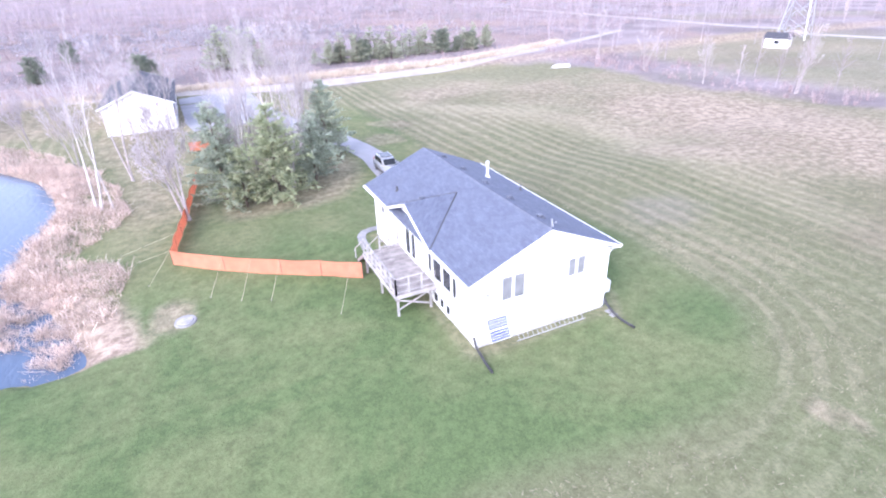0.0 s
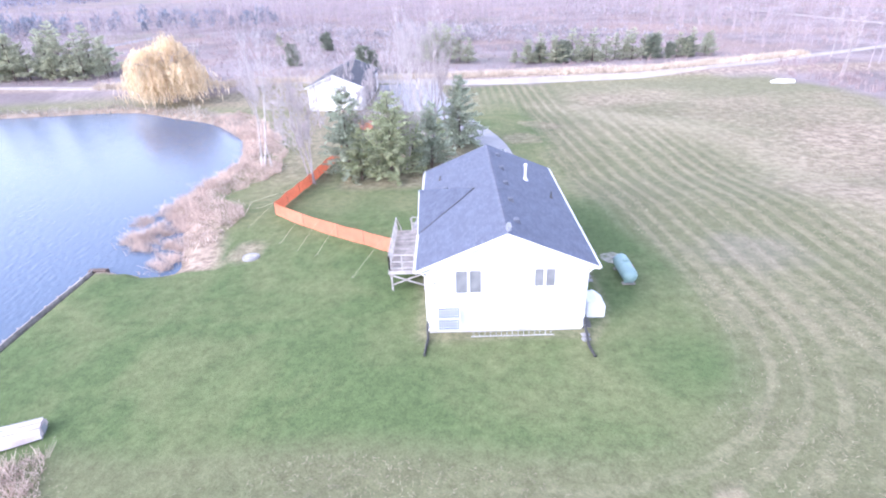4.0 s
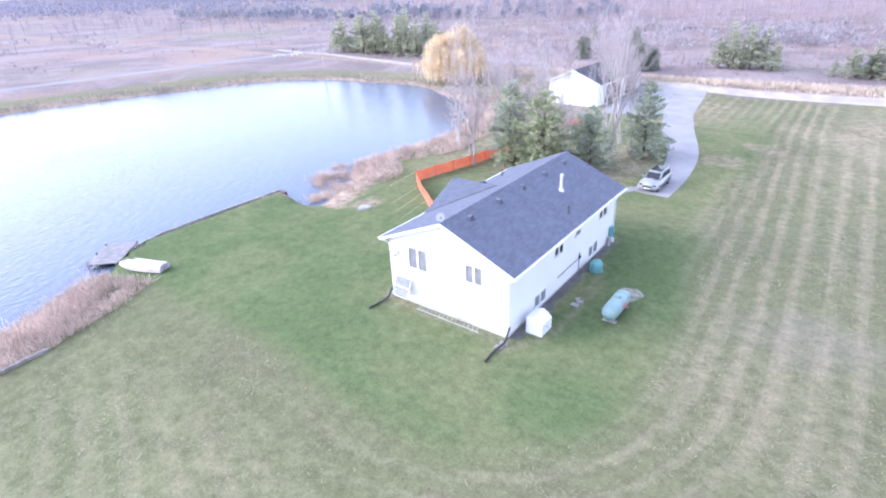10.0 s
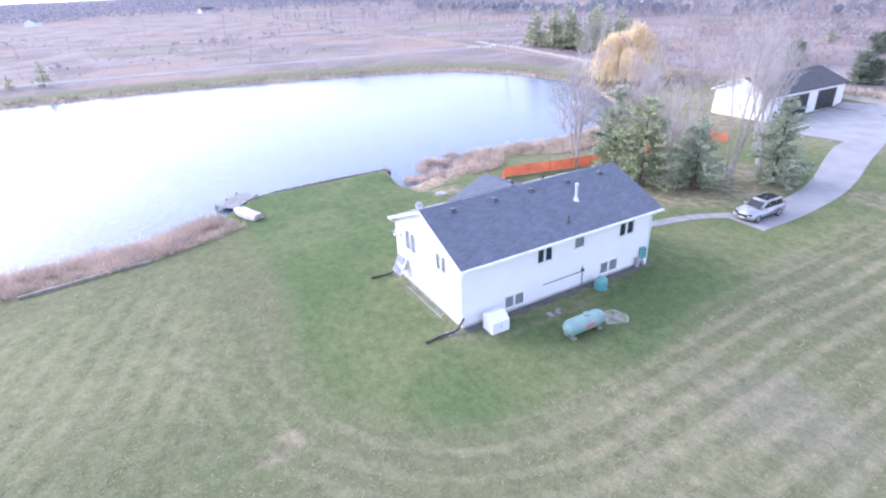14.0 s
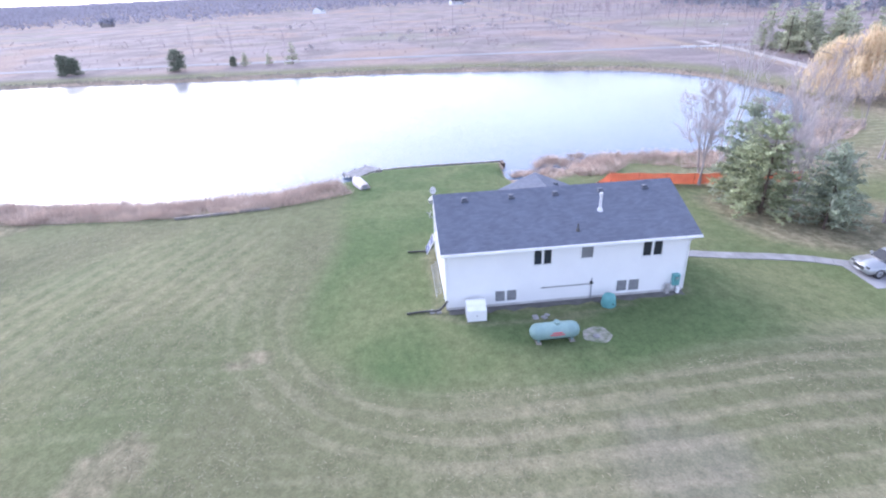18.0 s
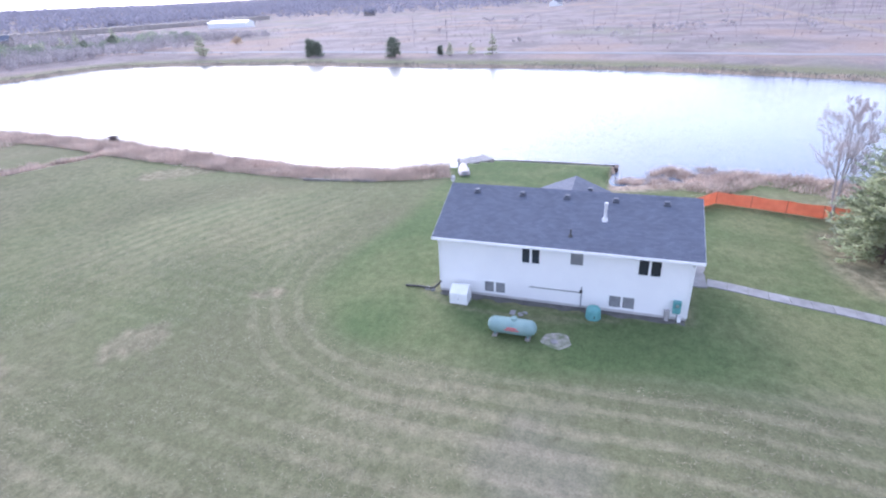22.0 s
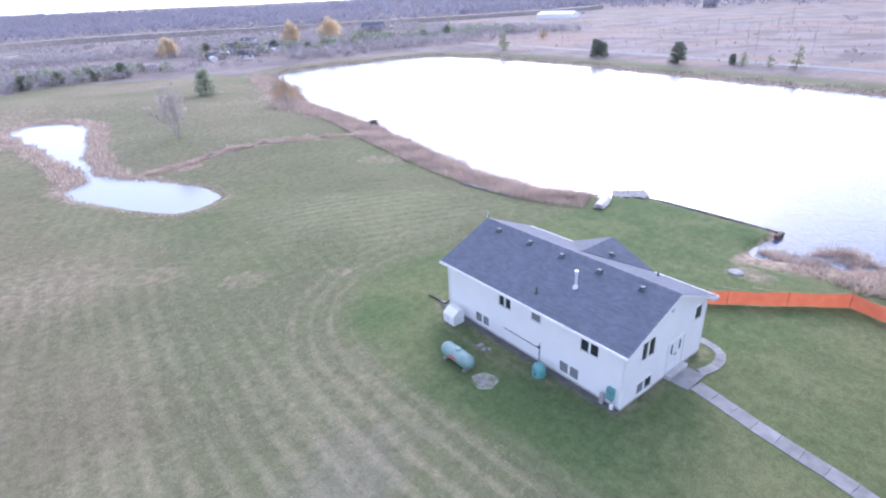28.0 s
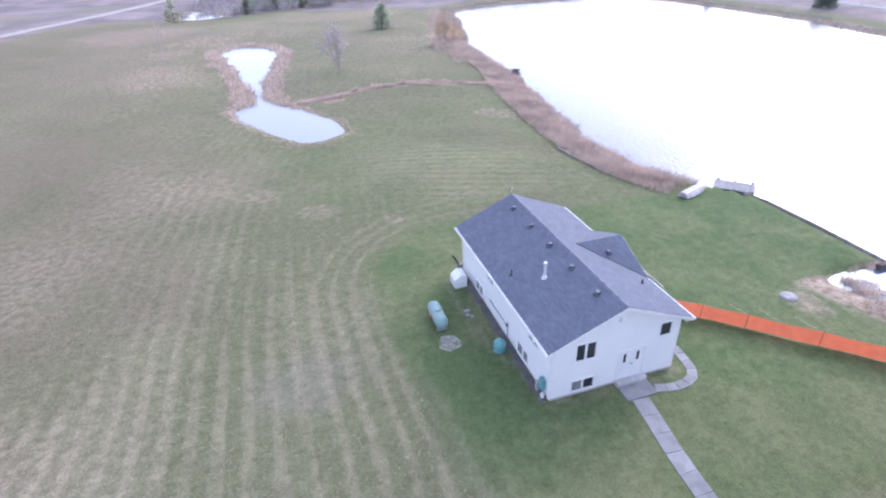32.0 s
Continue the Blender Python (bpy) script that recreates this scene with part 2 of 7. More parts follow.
def water_material(name, deep, wave):
    m = bpy.data.materials.new(name)
    m.use_nodes = True
    nt = m.node_tree
    b = nt.nodes["Principled BSDF"]
    b.inputs["Base Color"].default_value = (*deep, 1)
    b.inputs["Roughness"].default_value = 0.06
    b.inputs["IOR"].default_value = 1.33
    b.inputs["Specular IOR Level"].default_value = 0.5
    co = nt.nodes.new("ShaderNodeTexCoord")
    mp = nt.nodes.new("ShaderNodeMapping")
    mp.inputs["Scale"].default_value = (1.0, 0.45, 1.0)
    mp.inputs["Rotation"].default_value = (0, 0, radians(25))
    nt.links.new(co.outputs["Object"], mp.inputs[0])
    n1 = nt.nodes.new("ShaderNodeTexNoise")
    n1.inputs["Scale"].default_value = 2.4
    n1.inputs["Detail"].default_value = 4
    nt.links.new(mp.outputs[0], n1.inputs["Vector"])
    n2 = nt.nodes.new("ShaderNodeTexNoise")
    n2.inputs["Scale"].default_value = 0.03
    nt.links.new(co.outputs["Object"], n2.inputs["Vector"])
    ml = nt.nodes.new("ShaderNodeMath")
    ml.operation = 'MULTIPLY'
    nt.links.new(n1.outputs[0], ml.inputs[0])
    nt.links.new(n2.outputs[0], ml.inputs[1])
    bump = nt.nodes.new("ShaderNodeBump")
    bump.inputs["Strength"].default_value = wave
    bump.inputs["Distance"].default_value = 0.25
    nt.links.new(ml.outputs[0], bump.inputs["Height"])
    nt.links.new(bump.outputs[0], b.inputs["Normal"])
    return m


def siding_material():
    """White vinyl siding: lapped courses 11 cm high, faintly stained."""
    m = material("vinyl_siding", (0.81, 0.81, 0.815), (0.78, 0.78, 0.79), 0.7, 0.45, fine=0.2)
    nt = m.node_tree
    b = nt.nodes["Principled BSDF"]
    co = nt.nodes.new("ShaderNodeTexCoord")
    sp = nt.nodes.new("ShaderNodeSeparateXYZ")
    nt.links.new(co.outputs["Object"], sp.inputs[0])
    md = nt.nodes.new("ShaderNodeMath")
    md.operation = 'FRACT'
    sc = nt.nodes.new("ShaderNodeMath")
    sc.operation = 'MULTIPLY'
    sc.inputs[1].default_value = 1 / 0.11
    nt.links.new(sp.outputs[2], sc.inputs[0])
    nt.links.new(sc.outputs[0], md.inputs[0])
    bump = nt.nodes.new("ShaderNodeBump")
    bump.invert = True
    bump.inputs["Strength"].default_value = 0.55
    bump.inputs["Distance"].default_value = 0.015
    nt.links.new(md.outputs[0], bump.inputs["Height"])
    nt.links.new(bump.outputs[0], b.inputs["Normal"])
    return m


def shingle_material(name, a, c):
    """Asphalt shingles: staggered tabs with tone differences and a faint streaking down the slope."""
    m = bpy.data.materials.new(name)
    m.use_nodes = True
    nt = m.node_tree
    N, K = nt.nodes, nt.links
    b = N["Principled BSDF"]
    b.inputs["Roughness"].default_value = 0.85
    uv = N.new("ShaderNodeUVMap")
    br = N.new("ShaderNodeTexBrick")
    br.inputs["Scale"].default_value = 1.0
    br.inputs["Brick Width"].default_value = 0.33
    br.inputs["Row Height"].default_value = 0.145
    br.inputs["Mortar Size"].default_value = 0.008
    br.inputs["Color1"].default_value = (*a, 1)
    br.inputs["Color2"].default_value = (*c, 1)
    br.inputs["Mortar"].default_value = (*[x * 0.82 for x in a], 1)
    K.new(uv.outputs[0], br.inputs["Vector"])
    nz = N.new("ShaderNodeTexNoise")
    nz.inputs["Scale"].default_value = 0.9
    nz.inputs["Detail"].default_value = 6
    K.new(uv.outputs[0], nz.inputs["Vector"])
    rng = N.new("ShaderNodeMapRange")
    rng.inputs["From Min"].default_value = 0.3
    rng.inputs["From Max"].default_value = 0.7
    rng.inputs["To Min"].default_value = 0.92
    rng.inputs["To Max"].default_value = 1.08
    K.new(nz.outputs[0], rng.inputs["Value"])
    hsv = N.new("ShaderNodeHueSaturation")
    K.new(rng.outputs[0], hsv.inputs["Value"])
    K.new(br.outputs["Color"], hsv.inputs["Color"])
    K.new(hsv.outputs[0], b.inputs["Base Color"])
    gr = N.new("ShaderNodeTexNoise")
    gr.inputs["Scale"].default_value = 60
    K.new(uv.outputs[0], gr.inputs["Vector"])
    ad = N.new("ShaderNodeMath")
    ad.operation = 'MULTIPLY_ADD'
    ad.inputs[1].default_value = 0.3
    K.new(gr.outputs[0], ad.inputs[0])
    K.new(br.outputs["Fac"], ad.inputs[2])
    bump = N.new("ShaderNodeBump")
    bump.invert = True
    bump.inputs["Strength"].default_value = 0.5
    bump.inputs["Distance"].default_value = 0.01
    K.new(ad.outputs[0], bump.inputs["Height"])
    K.new(bump.outputs[0], b.inputs["Normal"])
    return m


def glass_material(name, tint=(0.03, 0.035, 0.045)):
    m = bpy.data.materials.new(name)
    m.use_nodes = True
    b = m.node_tree.nodes["Principled BSDF"]
    b.inputs["Base Color"].default_value = (*tint, 1)
    b.inputs["Roughness"].default_value = 0.05
    b.inputs["IOR"].default_value = 1.5
    return m


SIDING = siding_material()
SHINGLE = shingle_material("slate_blue_shingle", (0.093, 0.105, 0.147), (0.124, 0.138, 0.185))
SHINGLE_DARK = shingle_material("dark_shingle", (0.05, 0.05, 0.065), (0.08, 0.08, 0.09))
TRIM = material("white_trim", (0.82, 0.82, 0.82), (0.74, 0.75, 0.76), 1.5, 0.4)
CONCRETE = material("concrete", (0.3, 0.293, 0.297), (0.215, 0.21, 0.214), 1.2, 0.9, bump=0.3, spread=0.1)
FOUNDATION = material("parged_foundation", (0.55, 0.54, 0.53), (0.42, 0.41, 0.4), 1.0, 0.9, bump=0.2)
GLASS = glass_material("window_glass")
WINDOW_GREY = material("window_grey", (0.25, 0.255, 0.27), (0.19, 0.195, 0.21), 2.0, 0.6)
ALUMINIUM = material("dull_aluminium", (0.5, 0.5, 0.51), (0.38, 0.38, 0.39), 3.0, 0.6, 0.3)
DARK_METAL = material("dark_metal", (0.05, 0.05, 0.055), (0.09, 0.09, 0.095), 3.0, 0.5, 0.6)
GALVANISED = material("galvanised_metal", (0.55, 0.56, 0.58), (0.42, 0.43, 0.45), 3.0, 0.35, 0.8)
GREY_METAL = material("grey_painted_metal", (0.3, 0.31, 0.34), (0.22, 0.23, 0.26), 3.0, 0.5)
BLACK_PLASTIC = material("black_plastic", (0.03, 0.03, 0.033), (0.06, 0.06, 0.06), 3.0, 0.5)
WEATHERED = material("weathered_wood", (0.36, 0.32, 0.3), (0.22, 0.2, 0.19), 2.0, 0.85, bump=0.3, spread=0.15)
DECK_PAINT = material("worn_white_paint", (0.43, 0.41, 0.405), (0.29, 0.28, 0.275), 2.0, 0.8, bump=0.2, spread=0.1)
TANK_GREEN = material("pale_green_paint", (0.25, 0.36, 0.345), (0.2, 0.3, 0.29), 1.4, 0.45, bump=0.05)
TEAL = material("teal_plastic", (0.15, 0.36, 0.355), (0.11, 0.28, 0.285), 2.0, 0.45)
RED_MARK = material("red_lettering", (0.6, 0.1, 0.12), (0.5, 0.12, 0.14), 5.0, 0.5)
ORANGE_NET = material("orange_netting", (0.77, 0.35, 0.22), (0.69, 0.295, 0.185), 1.5, 0.6)
ROPE = material("pale_rope", (0.6, 0.55, 0.4), (0.5, 0.45, 0.32), 6.0, 0.8)
ASPHALT = material("worn_asphalt", (0.31, 0.305, 0.322), (0.26, 0.255, 0.27), 0.5, 0.9, bump=0.4, bump_scale=30)
GRAVEL = material("gravel_road", (0.4, 0.36, 0.33), (0.3, 0.27, 0.25), 0.4, 0.95, bump=0.3)
FAR_ASPHALT = material("far_asphalt", (0.26, 0.255, 0.265), (0.2, 0.2, 0.21), 0.1, 0.9)
DARK_SOIL = material("dark_soil", (0.14, 0.135, 0.13), (0.09, 0.088, 0.085), 1.2, 0.95, bump=0.5, bump_scale=20)
BARK_GREY = material("grey_bark", (0.4, 0.355, 0.345), (0.28, 0.25, 0.245), 3.0, 0.9, bump=0.3)
BARK_WHITE = material("white_birch_bark", (0.58, 0.54, 0.52), (0.38, 0.35, 0.34), 2.2, 0.75, bump=0.15)
BARK_BROWN = material("brown_bark", (0.14, 0.1, 0.08), (0.09, 0.07, 0.06), 3.0, 0.9, bump=0.3)
TWIG = island_material("bare_twigs", (0.42, 0.37, 0.37), (0.6, 0.54, 0.54), translucent=0.3)
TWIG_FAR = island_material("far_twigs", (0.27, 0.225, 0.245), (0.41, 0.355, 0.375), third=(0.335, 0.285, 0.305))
# needle tones raised far above leaf colour to stand in for haze
NEEDLES = island_material("hazed_pine_needles", (0.34, 0.38, 0.24), (0.57, 0.6, 0.4), translucent=0.6)
NEEDLES_BLUE = island_material("hazed_spruce_needles", (0.33, 0.375, 0.285), (0.55, 0.59, 0.46), translucent=0.6)
NEEDLES_FAR = island_material("hazed_cedar_sprays", (0.36, 0.385, 0.285), (0.56, 0.575, 0.42), translucent=0.6)
WILLOW_LEAF = island_material("yellow_willow_leaves", (0.58, 0.46, 0.28), (0.82, 0.71, 0.52), third=(0.71, 0.58, 0.39), translucent=0.4)
NEEDLES_DARK = island_material("juniper_needles", (0.17, 0.2, 0.15), (0.32, 0.35, 0.27), translucent=0.35)
REED = island_material("dry_reeds", (0.34, 0.265, 0.225), (0.75, 0.635, 0.55), third=(0.56, 0.455, 0.385), translucent=0.2)
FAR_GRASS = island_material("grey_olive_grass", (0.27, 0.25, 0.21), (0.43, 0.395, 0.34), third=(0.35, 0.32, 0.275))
GRASS_DRY = island_material("tall_dry_grass", (0.44, 0.37, 0.29), (0.62, 0.54, 0.44))
# pale blue tint stands in for aerial haze over the horizon woods
FOREST_HAZY = island_material("haze_blue_forest", (0.262, 0.258, 0.318), (0.295, 0.29, 0.348), third=(0.278, 0.273, 0.332), translucent=0.5)
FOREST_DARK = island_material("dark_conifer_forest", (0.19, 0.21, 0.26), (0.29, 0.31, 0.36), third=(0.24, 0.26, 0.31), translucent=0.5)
# greys lifted to put haze into the far thickets
THICKET = island_material("hazed_grey_thicket", (0.285, 0.265, 0.285), (0.44, 0.41, 0.42), translucent=0.45)
THICKET_GREEN = island_material("grey_green_thicket", (0.19, 0.235, 0.18), (0.34, 0.38, 0.29), translucent=0.5)
STRAW = island_material("cut_straw", (0.15, 0.15, 0.085), (0.3, 0.275, 0.19), third=(0.22, 0.205, 0.13))
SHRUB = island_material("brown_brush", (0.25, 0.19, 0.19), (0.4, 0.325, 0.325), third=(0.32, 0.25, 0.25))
RIDGE_CAP = material("ridge_shingle", (0.11, 0.12, 0.165), (0.14, 0.15, 0.195), 3.0, 0.85, spread=0.15)
SOLAR_BLUE = material("solar_cell_blue", (0.03, 0.045, 0.16), (0.04, 0.06, 0.2), 4.0, 0.55)
FLUE = material("pale_flue_metal", (0.7, 0.7, 0.72), (0.6, 0.6, 0.63), 3.0, 0.4, 0.2)
VENT_GREY = material("vent_grey", (0.12, 0.13, 0.165), (0.09, 0.1, 0.13), 3.0, 0.6)
DRY_PATCH = material("dry_patch", (0.33, 0.31, 0.28), (0.12, 0.145, 0.08), 2.2, 0.95, bump=0.3)
DISH_GREY = material("dish_grey", (0.68, 0.68, 0.7), (0.56, 0.57, 0.59), 3.0, 0.5)
HULL = material("faded_hull_paint", (0.6, 0.57, 0.57), (0.42, 0.36, 0.37), 1.2, 0.6)
DOCK_WOOD = material("grey_dock_wood", (0.27, 0.262, 0.27), (0.18, 0.175, 0.18), 2.0, 0.85, bump=0.3, spread=0.12)
CAR_PAINT = material("silver_car_paint", (0.43, 0.44, 0.465), (0.39, 0.4, 0.425), 2.0, 0.3, 0.5, coat=0.5)
CAR_GLASS = glass_material("dark_car_glass", (0.015, 0.017, 0.02))
WILLOW_DULL = island_material("fading_willow_leaves", (0.44, 0.34, 0.24), (0.66, 0.53, 0.38), translucent=0.3)
POLE_WOOD = material("pale_pole_wood", (0.5, 0.46, 0.43), (0.38, 0.35, 0.33), 2.0, 0.9)
GROUND = ground_material()
WATER = water_material("lake_water", (0.08, 0.112, 0.168), 0.5)
# pale base colour stands in for the bright sky mirrored in the pond
POND_WATER = water_material("pond_water", (0.24, 0.26, 0.285), 0.1)


# ---- small tools ----
def part(name, bm, mat, parent=None, label=""):
    me = bpy.data.meshes.new(name)
    bm.to_mesh(me)
    bm.free()
    me.materials.append(mat)
    ob = new(name, me)
    if parent:
        ob.parent = parent
    return tagged(ob, label)


def thing(name, label, category, at=(0, 0, 0), turn=0, group="", kind=""):
    ob = new(name)
    ob.empty_display_size = 0.2
    ob.matrix_world = pose(*at, 0, 0, turn)
    return tagged(ob, label, category, group, kind)


def box(bm, x0, x1, y0, y1, z0, z1, bevel=0.0, m=None):
    r = bmesh.ops.create_cube(bm, size=1, matrix=Matrix.LocRotScale(((x0 + x1) / 2, (y0 + y1) / 2, (z0 + z1) / 2), None, (x1 - x0, y1 - y0, z1 - z0)))
    vs = r["verts"]
    if bevel:
        es = list({e for v in vs for e in v.link_edges})
        out = bmesh.ops.bevel(bm, geom=es, offset=bevel, segments=1, affect='EDGES')
        vs = list({v for f in out["faces"] for v in f.verts} | {v for v in vs if v.is_valid})
    if m:
        bmesh.ops.transform(bm, matrix=m, verts=vs)
    return bm


def boxed(*a, **k):
    return box(bmesh.new(), *a, **k)


def tube(bm, p, q, r0, r1=None, n=8, caps=True):
    p, q = Vector(p), Vector(q)
    d = q - p
    m = Matrix.Translation((p + q) / 2) @ d.to_track_quat('Z', 'Y').to_matrix().to_4x4()
    bmesh.ops.create_cone(bm, cap_ends=caps, segments=n, radius1=r0, radius2=r0 if r1 is None else r1, depth=d.length, matrix=m)
    return bm


def tubed(*a, **k):
    return tube(bmesh.new(), *a, **k)


def prism(points, z0, z1, bm=None):
    """A flat outline raised from z0 to z1."""
    bm = bm or bmesh.new()
    lo = [bm.verts.new((x, y, z0)) for x, y in points]
    hi = [bm.verts.new((x, y, z1)) for x, y in points]
    bm.faces.new(lo[::-1])
    bm.faces.new(hi)
    for i in range(len(points)):
        j = (i + 1) % len(points)
        bm.faces.new((lo[i], lo[j], hi[j], hi[i]))
    bmesh.ops.recalc_face_normals(bm, faces=bm.faces)
    return bm


def raw_mesh(name, verts, faces, mat):
    me = bpy.data.meshes.new(name)
    me.from_pydata(verts, [], faces)
    me.materials.append(mat)
    return me


def curve_points(pts, closed=True, per=8):
    """Smooth line through the points."""
    out, n = [], len(pts)
    for i in range(n if closed else n - 1):
        g = [Vector(pts[(i + k) % n] if closed else pts[min(max(i + k, 0), n - 1)]) for k in (-1, 0, 1, 2)]
        for j in range(per):
            t = j / per
            a = 2 * g[1] + (g[2] - g[0]) * t + (2 * g[0] - 5 * g[1] + 4 * g[2] - g[3]) * t * t + (3 * g[1] - g[0] - 3 * g[2] + g[3]) * t ** 3
            out.append(a / 2)
    if not closed:
        out.append(Vector(pts[-1]))
    return out


def signed_distance(px, py, poly):
    """Distance to a closed outline, negative inside; arrays in, array out."""
    p = np.array([(v[0], v[1]) for v in poly])
    q = np.roll(p, -1, axis=0)
    best = np.full(px.shape, 1e18)
    inside = np.zeros(px.shape, bool)
    for (ax, ay), (bx, by) in zip(p, q):
        ex, ey = bx - ax, by - ay
        wx, wy = px - ax, py - ay
        h = np.clip((wx * ex + wy * ey) / (ex * ex + ey * ey + 1e-12), 0, 1)
        best = np.minimum(best, (wx - ex * h) ** 2 + (wy - ey * h) ** 2)
        if ay != by:
            inside ^= ((ay > py) != (by > py)) & (px < ex * (py - ay) / (by - ay) + ax)
    d = np.sqrt(best)
    return np.where(inside, -d, d)


def smooth(v, a, b):
    t = np.clip((v - a) / (b - a), 0, 1)
    return t * t * (3 - 2 * t)


# ---- land and water ----
LAKE_LEVEL, POND_LEVEL = -1.3, -1.42
NEAR_SHORE = [(-17, -78), (-15.2, -62), (-13.7, -46), (-10.5, -24), (-7.6, -9), (-7.8, -1), (-9.7, 7), (-11.6, 11.2)]
SEAWALL = [(-11.6, 11.6), (-13.9, 14.9), (-14.5, 17.5), (-14.6, 22.5), (-14.45, 29.9)]
EAST_SHORE = [(-11.4, 29.3), (-8.3, 29.8), (-9.2, 33), (-10.5, 36), (-11.8, 39.3), (-14.4, 42.2), (-13.9, 46.5), (-13.6, 50), (-13, 56), (-14.4, 63), (-17, 68.5),
              (-24, 77), (-33, 82.5), (-42, 87.5), (-55, 87.3), (-70, 84.8), (-82, 76), (-89, 61), (-96, 40), (-102.5, 11), (-105, -17), (-108, -45),
              (-112, -70), (-113, -106), (-106, -146), (-77, -152), (-55, -153.5), (-36, -146), (-29, -122), (-21, -95)]
LAKE = curve_points(NEAR_SHORE, False, 6) + [Vector(p) for p in SEAWALL] + curve_points(EAST_SHORE, False, 6)
POND = curve_points([(43.5, -104), (38.7, -111), (31.2, -104), (29.8, -92), (33.2, -71), (34.2, -57.5), (32.9, -47), (28.5, -40.8), (24.2, -33), (22.7, -26.2),
                     (24.5, -23.3), (29, -22.7), (33.2, -28.6), (37.4, -36.8), (39, -43.2), (35.8, -48.5), (35.6, -56.5), (37.6, -64.5), (39.6, -80), (42.6, -95)], True, 7)
POND = [v + Vector((0.55 * math.sin(i * 2.1) + 0.4 * math.sin(i * 0.83 + 1), 0.6 * math.sin(i * 1.7 + 2))) * min(1.0, max(0.25, (-v.y - 22) / 30)) for i, v in enumerate(POND)]
FAR_POND = curve_points([(61, -190), (53.6, -185), (47, -191), (50, -201), (57, -213), (59.5, -205)], True, 4)
DITCH = [(33, -44.5), (24.5, -44.8), (15, -46.6), (8, -45.9), (1.7, -43.4), (-6, -41), (-13, -42)]
LAWN = curve_points([(-16, 12.6), (-4.8, 11.9), (-1, 11.5), (8, 11.3), (16, 11.2), (20.2, 11.7), (23.4, 13.2), (25.5, 15.7), (26.7, 19.8), (26.8, 25), (26.4, 30), (25.7, 35), (24.9, 40), (24.0, 48), (23.2, 60), (23, 80), (22, 98),
                     (10, 102), (-10, 104), (-40, 106), (-60, 80), (-30, 40)], True, 4)
NEEDLE_GROUND = curve_points([(0.5, 46.8), (5, 45.4), (9.5, 45.6), (13.5, 49), (16, 56), (14.5, 62), (9, 64), (3, 58)], True, 4)
MOWN = curve_points([(-20, 106), (20, 99.5), (60, 102), (72, 98), (74, 82), (77, 62), (82, 48), (84, 30), (110, -10), (120, -90), (100, -178), (40, -180), (-2, -166), (-26, -150),
                     (-28, -95), (-60, -30), (-60, 60)], True, 4)


BROWN_SPOTS = [(47, -10, 11, 14, 0.22), (55, 8, 8, 14, 0.3), (55, -77, 12, 25, 0.5), (41, 84, 13, 8, 0.5), (64, 46, 20, 36, 0.72), (54, 76, 13, 12, 0.45), (70, -140, 24, 22, 0.55), (56, -106, 9, 12, 0.5),
               (-6, 68, 9, 24, 0.5), (46, -122, 16, 14, 0.6), (10, -150, 30, 16, 0.5), (-16, -92, 9, 22, 0.8), (-26, 95, 30, 12, 0.5), (12, 88, 8, 16, 0.25), (28, -95, 75, 60, 0.3), (24, -66, 60, 22, 0.2)]


def line_distance(px, py, pts):
    best = np.full(px.shape, 1e18)
    for (ax, ay), (bx, by) in zip(pts[:-1], pts[1:]):
        ex, ey = bx - ax, by - ay
        h = np.clip(((px - ax) * ex + (py - ay) * ey) / (ex * ex + ey * ey), 0, 1)
        best = np.minimum(best, (px - ax - ex * h) ** 2 + (py - ay - ey * h) ** 2)
    return np.sqrt(best)


def wobble(x, y, f, seed=0.0):
    return (np.sin(x * f + 1.3 * np.sin(y * f * 0.7 + seed)) + np.sin(y * f * 1.21 + 1.7 * np.sin(x * f * 0.53 + seed * 2)) + np.sin((x + y) * f * 0.71 + seed)) / 3


def ground_height(x, y):
    """Height of the land, its distance from the lake and from the small pond."""
    x, y = np.asarray(x, float), np.asarray(y, float)
    d = signed_distance(x, y, LAKE)
    dp = signed_distance(x, y, POND)
    dp = np.minimum(dp, signed_distance(x, y, FAR_POND))
    g = np.where(d < 0, LAKE_LEVEL + np.maximum(d * 0.3, -1.6), np.where(d < 1.0, LAKE_LEVEL + 0.4 * d, -0.9 + 0.9 * np.clip((d - 1) / 25.0, 0, 1)))
    walled = (x < -11.2) & (x > -14.7) & (y > 12.0) & (y < 30.2)
    g = np.where(walled & (d > 0), -0.86, g)
    g = g + 0.07 * wobble(x, y, 0.22) * smooth(d, 4, 12) * smooth(np.hypot(x - 15, y - 27), 11, 20)
    hx, hy = np.maximum(np.abs(x - 15.06) - 4.3, 0), np.maximum(np.abs(y - 27.4) - 7.75, 0)
    g = np.where(d > 1.5, g * smooth(np.hypot(hx, hy), 1.5, 11), g)
    # the land falls by a metre north of the house and rises again to the lane
    fall = smooth(y, 35.5, 49) * (1 - smooth(y, 98, 104.5)) * smooth(x, -95, -60) * smooth(d, 0.6, 3.5)
    g = g + (-1.06 - g) * fall
    r = np.hypot(x, y)
    g = g + smooth(r, 500, 2400) * 28.0 + 3.0 * wobble(x, y, 0.006, 2.0) * smooth(r, 350, 900)
    t = smooth(dp, 1.0, 26)
    rim = POND_LEVEL + 0.14 * np.clip(dp, 0, 1)
    g = np.where(dp < 0, POND_LEVEL + np.maximum(dp * 0.3, -1.0), rim * (1 - t) + g * t)
    dd = line_distance(x, y, DITCH)
    g = g - 0.25 * (1 - smooth(dd, 0.4, 1.8)) * smooth(d, 0, 3)
    return g, d, dp


